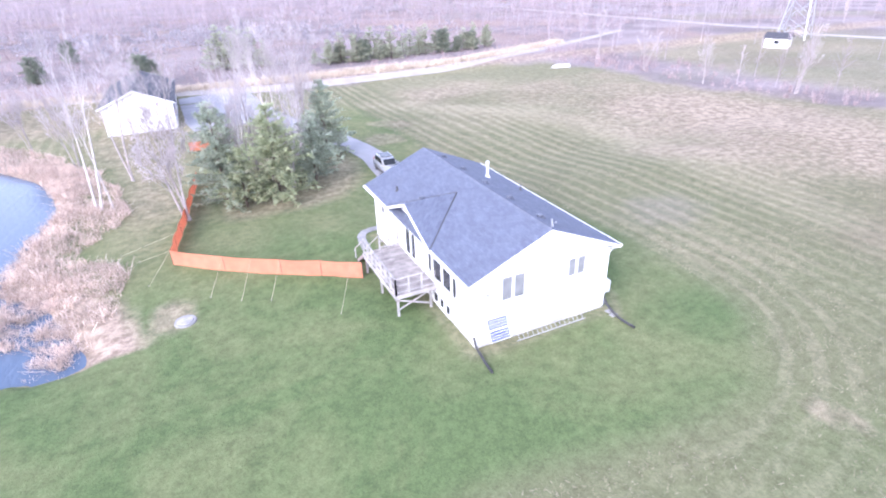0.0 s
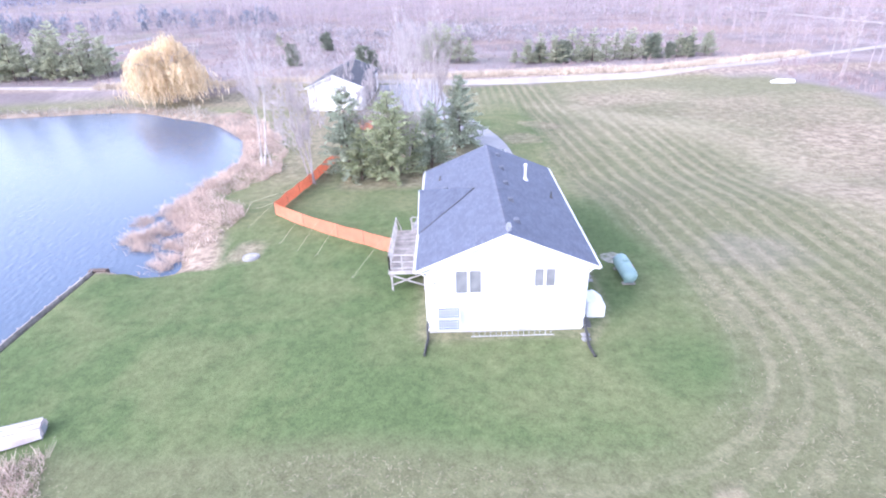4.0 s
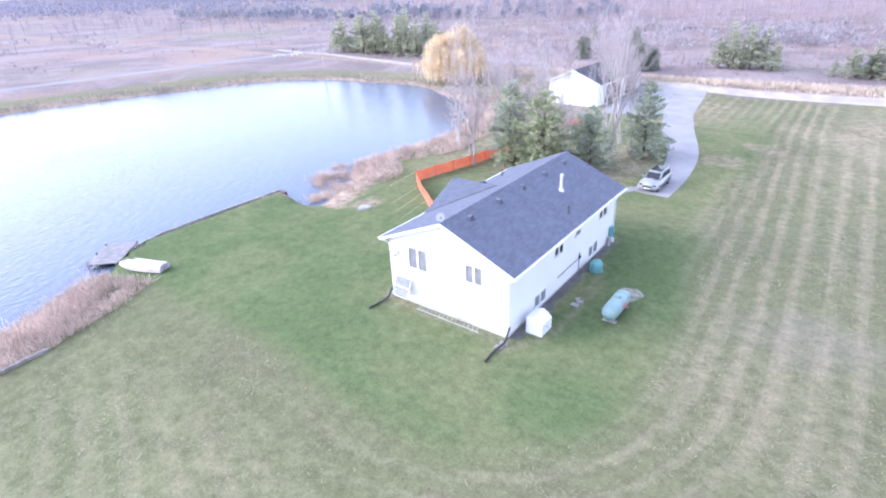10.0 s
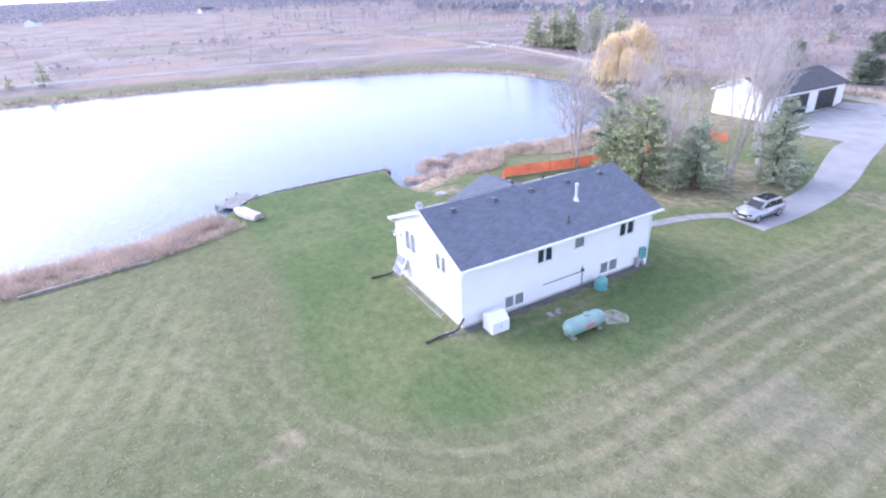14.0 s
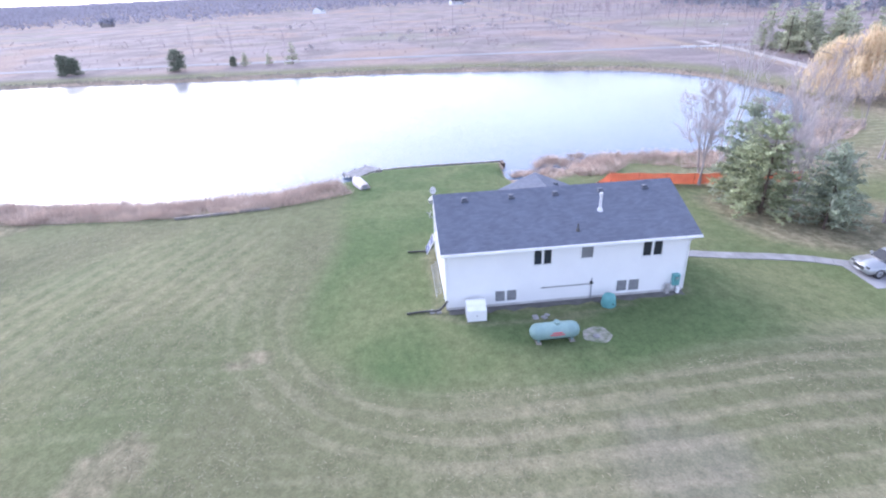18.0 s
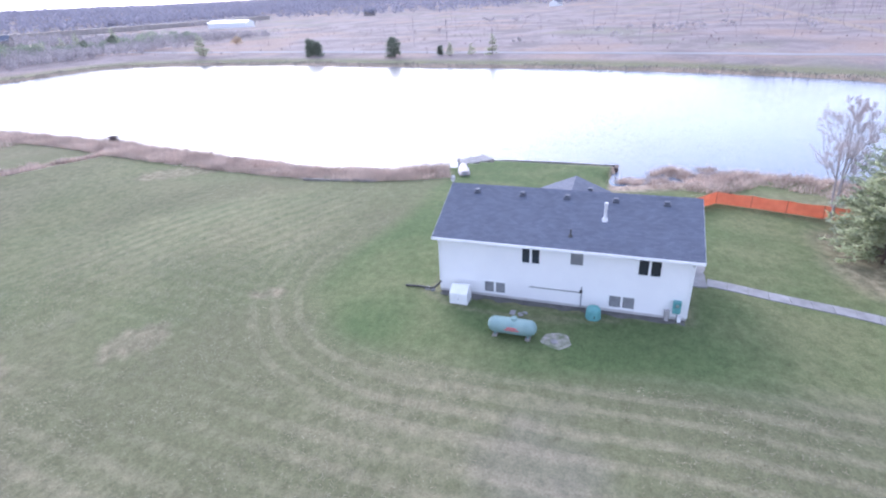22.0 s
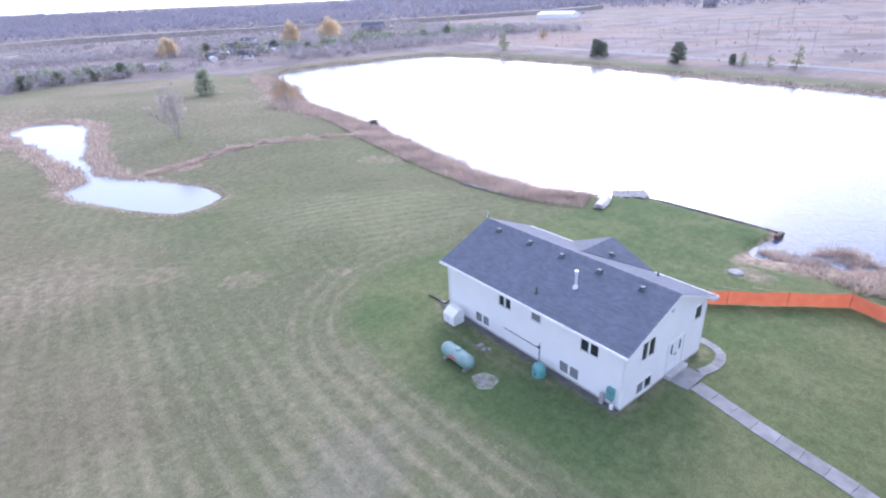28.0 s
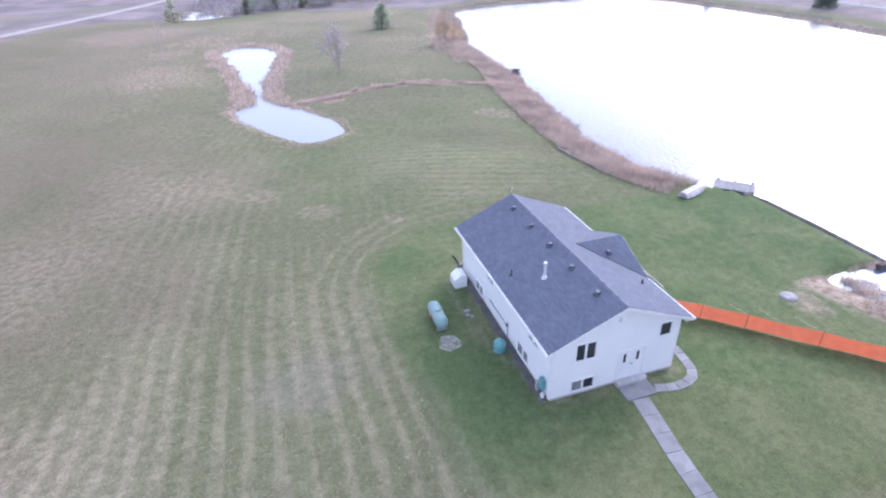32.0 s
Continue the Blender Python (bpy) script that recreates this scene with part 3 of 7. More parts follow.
def height(x, y):
    return float(ground_height(np.array([x]), np.array([y]))[0][0])


def grid_lines(spans, lo, hi, growth=1.16):
    """Line positions: even steps inside, growing outside."""
    v = [spans[0][0]]
    for a, b, s in spans:
        v += list(np.arange(v[-1] + s, b + s * 0.5, s))
    s = spans[-1][2]
    while v[-1] < hi:
        s *= growth
        v.append(v[-1] + s)
    s, w = spans[0][2], []
    x = v[0]
    while x > lo:
        s *= growth
        x -= s
        w.append(x)
    return np.array(w[::-1] + v)


def make_ground():
    xs = grid_lines([(-150, -40, 2.4), (-40, 8, 0.8), (8, 30, 0.4), (30, 50, 0.8), (50, 130, 2.2)], -4200, 4200)
    ys = grid_lines([(-222, -45, 2.2), (-45, 10, 0.8), (10, 48, 0.4), (48, 75, 0.8), (75, 130, 1.6)], -4200, 4200)
    X, Y = np.meshgrid(xs, ys)
    g, d, dp = ground_height(X, Y)
    nx, ny = len(xs), len(ys)
    verts = np.column_stack([X.ravel(), Y.ravel(), g.ravel()])
    i = np.arange(nx * ny).reshape(ny, nx)
    faces = np.column_stack([i[:-1, :-1].ravel(), i[:-1, 1:].ravel(), i[1:, 1:].ravel(), i[1:, :-1].ravel()])
    me = bpy.data.meshes.new("ground")
    me.from_pydata(verts.tolist(), [], faces.tolist())
    me.materials.append(GROUND)
    me.polygons.foreach_set("use_smooth", np.ones(len(me.polygons), bool))
    wob = 1.2 * wobble(X, Y, 0.5) + 2.0 * wobble(X, Y, 0.15, 1)
    lush = 1 - smooth(signed_distance(X, Y, LAWN) + 0.7 * wob, -1.6, 1.6)
    lush = np.maximum(lush, 0.3 * (1 - smooth(np.hypot((X + 3) / 11, (Y - 6) / 12) + 0.08 * wob, 0.6, 1.15)))
    lush = np.maximum(lush, 0.75 * (1 - smooth(np.hypot((X - 8) / 26, (Y + 12) / 22) + 0.08 * wob, 0.75, 1.15)) * (d > 4) * 0.7)
    lush = np.maximum(lush, (0.12 + 0.5 * smooth(Y, 40, 85)) * (1 - smooth(np.abs(X + 112 + 0.06 * Y), 6, 14)) * (d > 3))
    lush = lush * (1 - 0.65 * smooth(Y + 0.5 * wob - 0.25 * np.maximum(X, -20), 68, 86))
    lush = np.maximum(lush, 0.55 * (1 - smooth(np.hypot((X - 20) / 11, (Y + 82) / 32) + 0.1 * wob, 0.6, 1.1)) * (dp > 4))
    lush = np.maximum(lush, 0.4 * (1 - smooth(np.hypot((X - 45) / 6, (Y + 75) / 25) + 0.1 * wob, 0.5, 1.1)) * (dp > 3))
    scrub = smooth(signed_distance(X, Y, MOWN) + 1.5 * wob, -1.5, 2.5) * smooth(d, 8, 16)
    scrub = scrub * (1 - 0.8 * smooth(X, 88, 100) * (1 - smooth(Y - 0.25 * X, 68, 80)) * (1 - smooth(X, 150, 190)) * smooth(Y, -30, 20))
    scrub = np.where(Y > 100, np.maximum(scrub, smooth(Y + wob - 104, 0, 4)), scrub)
    torn = (1 - smooth(np.hypot((X - 32.3) / 4.2, (Y - 28.5) / 3.6) + 0.16 * wob + 0.25 * wobble(X, Y, 1.7, 4), 0.35, 1.15))
    scrub = np.maximum(scrub, 0.22 * torn)
    near = 2.2 + 0.8 * wob
    tan = (1 - smooth(d, near, near + 2.0)) * np.where((X > -15) & (Y > 8) & (Y < 29.5), 0, 1)
    tan = np.maximum(tan, (1 - smooth(dp, 0.6 + 1.8 * smooth(-Y, 42, 50), 2.0 + 2.6 * smooth(-Y, 42, 50) + 0.7 * wob)) * (0.35 + 0.65 * smooth(-Y, 30, 44)))
    for px, py, rx, ry, k in BROWN_SPOTS:
        tan = np.maximum(tan, k * (1 - smooth(np.hypot((X - px) / rx, (Y - py) / ry) + 0.12 * wob, 0.35, 1.15)) * smooth(d, 3, 8))
    tan = np.maximum(tan, (1 - smooth(line_distance(X, Y, DITCH), 0.8, 2.0)) * 0.8)
    tan = np.maximum(tan, (1 - smooth(np.abs(Y - 105.5 + 0.03 * X), 1.0, 4.0)) * 0.7)
    tan = np.maximum(tan, 0.5 * (1 - smooth(signed_distance(X, Y, NEEDLE_GROUND), -1.5, 1.2)))
    tan = np.maximum(tan, 0.8 * (1 - smooth(np.hypot((X + 3.9), (Y - 32.0) * 0.7) + 0.4 * wob, 0.4, 1.4)) * 0.7)
    hx, hy = np.abs(X - 15.06) - 4.3, np.abs(Y - 27.4) - 7.75
    house_d = np.hypot(np.maximum(hx, 0), np.maximum(hy, 0)) + np.minimum(np.maximum(hx, hy), 0)
    tan = np.maximum(tan, 0.26 * (1 - smooth(house_d + 0.15 * wob, 0.25, 0.9)))
    trench = [(20.2, 31.2), (20.9, 28.5), (21.25, 25.5), (21.2, 22.8), (20.7, 20.6), (19.4, 18.6)]
    tan = np.maximum(tan, 0.24 * (1 - smooth(line_distance(X, Y, trench), 0.1, 0.45)))
    col = np.ones((nx * ny, 4), np.float32)
    brown = 0.6 * smooth(X + 3 * wob, 37, 50) * (1 - smooth(Y, 12, 34)) * smooth(Y, -70, -20) + 0.35 * (1 - smooth(np.hypot((X - 36) / 9, (Y + 6) / 8) + 0.15 * wob, 0.5, 1.1)) + 0.5 * smooth(X, 44, 60) * (1 - smooth(Y, -75, -45))
    col[:, 0], col[:, 1], col[:, 2], col[:, 3] = lush.ravel(), scrub.ravel(), tan.ravel(), np.minimum(brown, 1).ravel()
    a = me.attributes.new("cover", 'FLOAT_COLOR', 'POINT')
    a.data.foreach_set("color", col.ravel())
    # mowing rounds: rings round the rounded corner of the lawn, long rows down the field, slanting rows by the lake
    drift = 0.05 * np.clip(Y - 25, 0, 55) * (1 - smooth(X, 27, 37))
    ring = 17 + np.where((X > 17) & (Y < 21), np.hypot(X - 17, np.minimum(Y - 21, 0)), np.where(Y < 21, np.maximum(X - 17, 21 - Y), X + drift - 17))
    down = X + drift + 0.0026 * np.clip(25 - Y, 0, 60) ** 2 + 0.25 * np.clip(-35 - Y, 0, None)
    slant = Y + 0.35 * X + 0.002 * (X - 8) ** 2
    inner = 1 - smooth(ring, 30.5, 34)
    west = 1 - smooth(X + 0.35 * Y, 17, 25)
    east_amp = (0.5 + 0.5 * smooth(Y, 12, 34)) * (1 - 0.72 * smooth(X, 37, 45) * smooth(Y, 25, 40)) * (1 - 0.6 * smooth(X, 44, 54)) * (1 - 0.75 * smooth(Y, 66, 80)) * (1 - 0.55 * smooth(-Y, 2, 30))
    slant_amp = 0.95 * smooth(X, 0, 7) * smooth(Y, -22, -6)
    mixr = np.ones((nx * ny, 4), np.float32)
    mixr[:, 0] = (inner * np.where(Y < 21, 0.15 + 0.6 * smooth(X, 10, 24), 0.75 + 0.25 * smooth(Y, 21, 30))).ravel()
    mixr[:, 1] = ((1 - inner) * (1 - west) * east_amp).ravel()
    mixr[:, 2] = ((1 - inner) * west * slant_amp).ravel()
    band = 1 - smooth(line_distance(X, Y, [(27, 82), (36, 73.5), (43.5, 65), (46, 57), (46.3, 48), (45.4, 38), (42.5, 20), (40.5, 8)]) + 0.5 * wob, 0.8, 5.5)
    # the -0.12 term darkens the near field as grass looks against the sun
    dryness = 0.22 * smooth(X, 38, 50) * smooth(Y, 15, 36) + 0.3 * smooth(-Y, 105, 140) + 0.42 * band * (1 - 0.5 * smooth(-Y, -22, -8)) + 0.18 * smooth(X, 26, 36) * smooth(Y, 30, 50) - 0.12 * smooth(X, 24, 30) * (1 - smooth(Y, 14, 34)) * smooth(Y, -40, -20) + 0.16 * (1 - smooth(np.hypot((X - 10) / 9, (Y - 2) / 8) + 0.1 * wob, 0.5, 1.2))
    dryness = dryness + 0.2 * (1 - smooth(X, 19, 26)) * (1 - smooth(Y, 5, 10)) * smooth(Y, -45, -30)
    edge = signed_distance(X, Y, LAWN)
    dryness = dryness - 0.14 * smooth(edge, -5, -1) * (1 - smooth(edge, 0, 1)) * smooth(X, -2, 6) * (1 - smooth(Y, 26, 44))
    dryness = np.where(edge < 0, dryness + 0.35 * smooth(Y, 35, 42) * (1 - smooth(Y, 90, 98)) - 0.15 * (1 - smooth(X, 6, 14)) * (1 - smooth(Y, 26, 34)), dryness)
    mixr[:, 3] = dryness.ravel()
    a = me.attributes.new("row_mix", 'FLOAT_COLOR', 'POINT')
    a.data.foreach_set("color", mixr.ravel())
    rowu = np.ones((nx * ny, 4), np.float32)
    rowu[:, 0], rowu[:, 1], rowu[:, 2] = ring.ravel(), down.ravel(), slant.ravel()
    a = me.attributes.new("row_place", 'FLOAT_COLOR', 'POINT')
    a.data.foreach_set("color", rowu.ravel())
    ob = new("ground", me)
    tagged(ob, "mown lawn and hay field with pale mowing stripes, dry grass and brown brush land", "ground", kind="structure")
    return ob


make_ground()


def water_sheet(name, outline, level, mat, label, grow):
    bm = bmesh.new()
    c = sum((Vector(p) for p in outline), Vector((0, 0))) / len(outline)
    area = sum(a[0] * b[1] - b[0] * a[1] for a, b in zip(outline, outline[1:] + outline[:1]))
    vs = []
    n = len(outline)
    for i, p in enumerate(outline):
        t = (Vector(outline[(i + 1) % n]) - Vector(outline[i - 1])).normalized()
        nrm = Vector((t.y, -t.x)) * (1 if area > 0 else -1)
        q = Vector(p) + nrm * grow
        vs.append(bm.verts.new((q.x, q.y, level)))
    f = bm.faces.new(vs)
    bmesh.ops.triangulate(bm, faces=[f])
    bmesh.ops.recalc_face_normals(bm, faces=bm.faces)
    if next(iter(bm.faces)).normal.z < 0:
        bmesh.ops.reverse_faces(bm, faces=bm.faces)
    return tagged(part(name, bm, mat), label, "water", kind="structure")


water_sheet("water", LAKE, LAKE_LEVEL, WATER, "wide calm lake with light ripples reflecting a bright sky", 0.25)
water_sheet("water", POND, POND_LEVEL, POND_WATER, "small still pond ringed with dry grass in the field", 0.3)
water_sheet("water", FAR_POND, POND_LEVEL, POND_WATER, "far small pond in the field", 0.3)


def ribbon(name, line, width, lift, mat, label, category, kind="structure", thick=0.06, per=8):
    """A strip of road or path that follows the land."""
    c = curve_points(line, False, per)
    w = width if isinstance(width, (list, tuple)) else [width] * len(line)
    bm = bmesh.new()
    rows = []
    for i, p in enumerate(c):
        t = (c[min(i + 1, len(c) - 1)] - c[max(i - 1, 0)]).normalized()
        k = i / per
        ww = w[min(int(k), len(w) - 1)] * (1 - k % 1) + w[min(int(k) + 1, len(w) - 1)] * (k % 1)
        nrm = Vector((-t.y, t.x)) * ww / 2
        row = []
        for s in (-1, -0.5, 0, 0.5, 1):
            q = p + nrm * s
            row.append(bm.verts.new((q.x, q.y, height(q.x, q.y) + lift)))
        rows.append(row)
    for a, b in zip(rows[:-1], rows[1:]):
        for k in range(4):
            bm.faces.new((a[k], a[k + 1], b[k + 1], b[k]))
    top = list(bm.faces)
    bmesh.ops.recalc_face_normals(bm, faces=top)
    if top[0].normal.z < 0:
        bmesh.ops.reverse_faces(bm, faces=top)
    ext = bmesh.ops.extrude_face_region(bm, geom=[f for f in bm.faces])
    bmesh.ops.translate(bm, verts=[v for v in ext["geom"] if isinstance(v, bmesh.types.BMVert)], vec=(0, 0, -thick - lift))
    bmesh.ops.recalc_face_normals(bm, faces=bm.faces)
    ob = part(name, bm, mat)
    return tagged(ob, label, category, kind=kind)


ribbon("driveway", [(17.75, 48.6), (17.95, 52.5), (17.95, 57), (17.1, 62.4), (15.6, 67.5), (13.7, 73), (12.2, 78), (11.0, 84), (9.9, 92), (8.4, 103.2)],
       [3.7, 3.5, 3.0, 3.3, 3.7, 4.0, 4.2, 3.4, 3.4, 3.8], 0.03, ASPHALT, "worn grey asphalt driveway leading to the garage", "driveway")
ribbon("parking_apron", [(6.2, 80.2), (5.6, 86), (4.9, 93), (3.8, 101.8)], [12.0, 12.6, 11.4, 9.6], 0.024, ASPHALT, "wide worn asphalt apron before the garage doors", "driveway")
ribbon("road", [(-130, 118), (-100, 114), (-60, 107), (-30, 106), (0, 103.6), (17, 101.3), (40, 101.5), (54, 103), (80, 112), (120, 130)], 2.7, 0.03, GRAVEL,
       "pale gravel lane along the edge of the brush land", "road")
ribbon("road", [(-190, -420), (-165, -260), (-149, -164), (-145, -110), (-138, -50), (-130, 10), (-124, 50), (-118, 84), (-113, 115), (-108, 160), (-104, 300)], 4.8, 0.03, FAR_ASPHALT,
       "pale paved road running along the far side of the lake", "road")
ribbon("road", [(150, 300), (147, 221), (151, 143), (154, 111), (163, 82), (182, 20)], 4.0, 0.03, GRAVEL, "pale lane beyond the thin woods", "road")


# ---- house ----
WX0, WX1, WY0, WY1 = 10.84, 19.29, 19.78, 34.99   # outer faces of the walls
RX0, RX1, RY0, RY1 = 10.30, 19.80, 19.52, 35.38   # edges of the roof
RIDGE_X, RIDGE_Z, EAVE_Z = 15.05, 6.14, 4.12
PITCH = (RIDGE_Z - EAVE_Z) / (RX1 - RIDGE_X)
GY0, GY1, GYM = 24.0, 30.9, 27.45                 # the cross gable above the deck
GRIDGE_Z = EAVE_Z + PITCH * (GYM - GY0)
GX = 10.25                                        # front edge of the cross gable's roof

house = thing("house", "raised white vinyl-sided bungalow with a slate-blue shingle roof", "house", (15.06, 27.4, 0))
HM = house.matrix_world.inverted()


def hpart(name, bm, mat, parent=None, label=""):
    """A part given in world places, hung under the house."""
    bmesh.ops.transform(bm, matrix=HM, verts=bm.verts)
    return part(name, bm, mat, parent or house, label)


def wall_with_openings(axis, at, a0, a1, z0, z1, thick, holes, gable=None):
    """An upright wall with rectangular openings through it. axis 0: the wall lies at x = at and runs along y; axis 1 the other way."""
    us = sorted({a0, a1, *[h[0] for h in holes], *[h[1] for h in holes]})
    vs = sorted({z0, z1, *[h[2] for h in holes], *[h[3] for h in holes]})
    bm = bmesh.new()

    def place(w, u, z):
        return (w, u, z) if axis == 0 else (u, w, z)

    grid = {}

    def vert(u, z):
        if (u, z) not in grid:
            grid[u, z] = bm.verts.new(place(at, u, z))
        return grid[u, z]

    for u0, u1 in zip(us[:-1], us[1:]):
        for v0, v1 in zip(vs[:-1], vs[1:]):
            um, vm = (u0 + u1) / 2, (v0 + v1) / 2
            if not any(h[0] < um < h[1] and h[2] < vm < h[3] for h in holes):
                bm.faces.new((vert(u0, v0), vert(u1, v0), vert(u1, v1), vert(u0, v1)))
    if gable:
        bm.faces.new([vert(u, z1) for u in us] + [bm.verts.new(place(at, *gable))])
    ext = bmesh.ops.extrude_face_region(bm, geom=bm.faces[:])
    move = (thick, 0, 0) if axis == 0 else (0, thick, 0)
    bmesh.ops.translate(bm, verts=[v for v in ext["geom"] if isinstance(v, bmesh.types.BMVert)], vec=move)
    bmesh.ops.recalc_face_normals(bm, faces=bm.faces)
    return bm


# openings: u0, u1, z0, z1, panes, panes greyed for a screen and for sky reflection
EAST_WINDOWS = [(25.22, 26.28, 2.72, 3.82, 2, ()), (28.15, 28.87, 2.93, 3.8, 1, (0,)), (32.03, 33.23, 2.72, 3.84, 2, ()),
                (22.84, 24.16, 0.36, 1.1, 2, (0, 1)), (30.58, 32.0, 0.36, 1.12, 2, (0, 1))]
SOUTH_WINDOWS = [(12.4, 13.72, 2.55, 3.9, 2, (0, 1)), (16.55, 17.6, 2.85, 3.9, 2, (0, 1))]
NORTH_WINDOWS = [(16.55, 17.75, 2.68, 3.85, 2, ()), (16.45, 17.85, 0.36, 1.1, 2, (1,)), (11.5, 12.2, 3.0, 3.9, 1, ())]
WEST_WINDOWS = [(21.9, 22.3, 1.85, 3.45, 1, ()), (22.55, 24.85, 1.85, 3.45, 2, ()), (25.1, 25.5, 1.85, 3.45, 1, ()), (27.5, 29.06, 1.52, 3.55, 2, ()), (33.0, 33.5, 2.6, 3.5, 1, ()),
                (22.72, 23.24, 0.2, 0.85, 1, ()), (23.52, 24.04, 0.2, 0.85, 1, ()), (24.3, 24.8, 0.2, 0.85, 1, ())]
NORTH_DOOR = (13.1, 14.8, 0.36, 2.44)
TOP = EAVE_Z - 0.12
T = 0.2


def holes(ws):
    return [w[:4] for w in ws]


hpart("wall", wall_with_openings(0, WX1, WY0, WY1, 0.18, TOP, -T, holes(EAST_WINDOWS)), SIDING, label="white lapped vinyl siding")
hpart("wall", wall_with_openings(0, WX0, WY0, WY1, 0.18, TOP, T, holes(WEST_WINDOWS)), SIDING, label="white lapped vinyl siding")
hpart("wall", wall_with_openings(1, WY0, WX0 + T, WX1 - T, 0.18, EAVE_Z + 0.14, T, holes(SOUTH_WINDOWS), (RIDGE_X, RIDGE_Z - 0.175)), SIDING, label="white gable wall")
hpart("wall", wall_with_openings(1, WY1, WX0 + T, WX1 - T, 0.18, EAVE_Z + 0.14, -T, holes(NORTH_WINDOWS) + [NORTH_DOOR], (RIDGE_X, RIDGE_Z - 0.175)), SIDING, label="white gable wall")
bm = bmesh.new()
box(bm, WX0 + 0.02, WX1 - 0.02, WY0 + 0.02, WY1 - 0.02, -0.5, 0.178)
hpart("foundation", bm, FOUNDATION, label="pale grey parged foundation")
# floor and dark inside behind the panes
bm = bmesh.new()
box(bm, WX0 + T, WX1 - T, WY0 + T, WY1 - T, 1.3, 1.5)
hpart("floor_deck", bm, WINDOW_GREY)
# gable wall over the deck
gm = bmesh.new()
pts = [(GY0 + 0.55, EAVE_Z - 0.1), (GY1 - 0.55, EAVE_Z - 0.1), (GYM, EAVE_Z - 0.1 + PITCH * (GYM - GY0 - 0.55))]
f0 = [gm.verts.new((WX0 - 0.001, y, z)) for y, z in pts]
f1 = [gm.verts.new((WX0 + T, y, z)) for y, z in pts]
gm.faces.new(f0), gm.faces.new(f1[::-1])
for i in range(3):
    gm.faces.new((f0[i], f1[i], f1[(i + 1) % 3], f0[(i + 1) % 3]))
bmesh.ops.recalc_face_normals(gm, faces=gm.faces)
hpart("gable_wall", gm, SIDING)


def add_window(axis, at, out, w, group=""):
    """A framed window in a wall; out is +1 or -1 along the wall's outward axis."""
    u0, u1, z0, z1, panes, greyed = w

    def bx(bm, u_0, u_1, d0, d1, z_0, z_1):
        lo, hi = sorted((at + out * d0, at + out * d1))
        if axis == 0:
            return box(bm, lo, hi, u_0, u_1, z_0, z_1)
        return box(bm, u_0, u_1, lo, hi, z_0, z_1)

    e = 0.075
    step = (u1 - u0) / panes
    gap = 0.07 if panes == 2 else 0.05
    lights = [(u0 + k * step + (gap if k else 0), u0 + (k + 1) * step - (gap if k < panes - 1 else 0), z0, z1) for k in range(panes)]
    fr = wall_with_openings(axis, at - out * 0.06, u0 - e, u1 + e, z0 - e, z1 + e, out * 0.09, lights)
    win = hpart("window", fr, TRIM)
    for k in range(panes):
        a = u0 + k * step + (gap if k else 0)
        b = u0 + (k + 1) * step - (gap if k < panes - 1 else 0)
        part("pane", transformed(bx(bmesh.new(), a, b, -0.05, -0.035, z0, z1)), GLASS, win)
        # grey sheet over the glass: some are screens, some stand in for sky reflection
        if k in greyed:
            part("blind", transformed(bx(bmesh.new(), a + 0.02, b - 0.02, -0.032, -0.02, z0 + 0.02, z1 - 0.02)), WINDOW_GREY, win, "pale grey sheet for a window screen and mirrored sky")
    part("sill", transformed(bx(bmesh.new(), u0 - e, u1 + e, 0.03, 0.07, z0 - e - 0.02, z0 - e + 0.02)), TRIM, win)
    return win


def transformed(bm):
    bmesh.ops.transform(bm, matrix=HM, verts=bm.verts)
    return bm


for ws, ax, at, out in ((EAST_WINDOWS, 0, WX1, 1), (WEST_WINDOWS, 0, WX0, -1), (SOUTH_WINDOWS, 1, WY0, -1), (NORTH_WINDOWS, 1, WY1, 1)):
    for w in ws:
        add_window(ax, at, out, w)
u0, u1, z0, z1 = NORTH_DOOR
fr = wall_with_openings(1, WY1 - 0.05, u0 - 0.09, u1 + 0.09, z0 - 0.03, z1 + 0.09, 0.08, [(u0, u1, z0, z1)])
door = hpart("door", fr, TRIM, label="white double front door with narrow lights")
um = (u0 + u1) / 2
for a, b, c in ((u0 + 0.002, um - 0.004, u0 + 0.4), (um + 0.004, u1 - 0.002, u1 - 0.4)):
    part("leaf", transformed(boxed(a, b, WY1 - 0.06, WY1 - 0.01, z0, z1 - 0.002)), TRIM, door)
    part("light", transformed(boxed(c - 0.08, c + 0.08, WY1 - 0.009, WY1 + 0.004, z0 + 1.2, z0 + 1.85)), GLASS, door)
    part("raised_panel", transformed(boxed(c - 0.25, c + 0.25, WY1 - 0.009, WY1 + 0.004, z0 + 0.15, z0 + 0.8, bevel=0.01)), TRIM, door)
for x in (um - 0.09, um + 0.09):
    part("knob", transformed(tubed((x, WY1 - 0.01, z0 + 1.0), (x, WY1 + 0.06, z0 + 1.0), 0.03)), DARK_METAL, door)
hpart("gable_light", tubed((15.05, WY1 + 0.001, 5.0), (15.05, WY1 + 0.16, 5.0), 0.2, 0.16, n=14), TRIM)


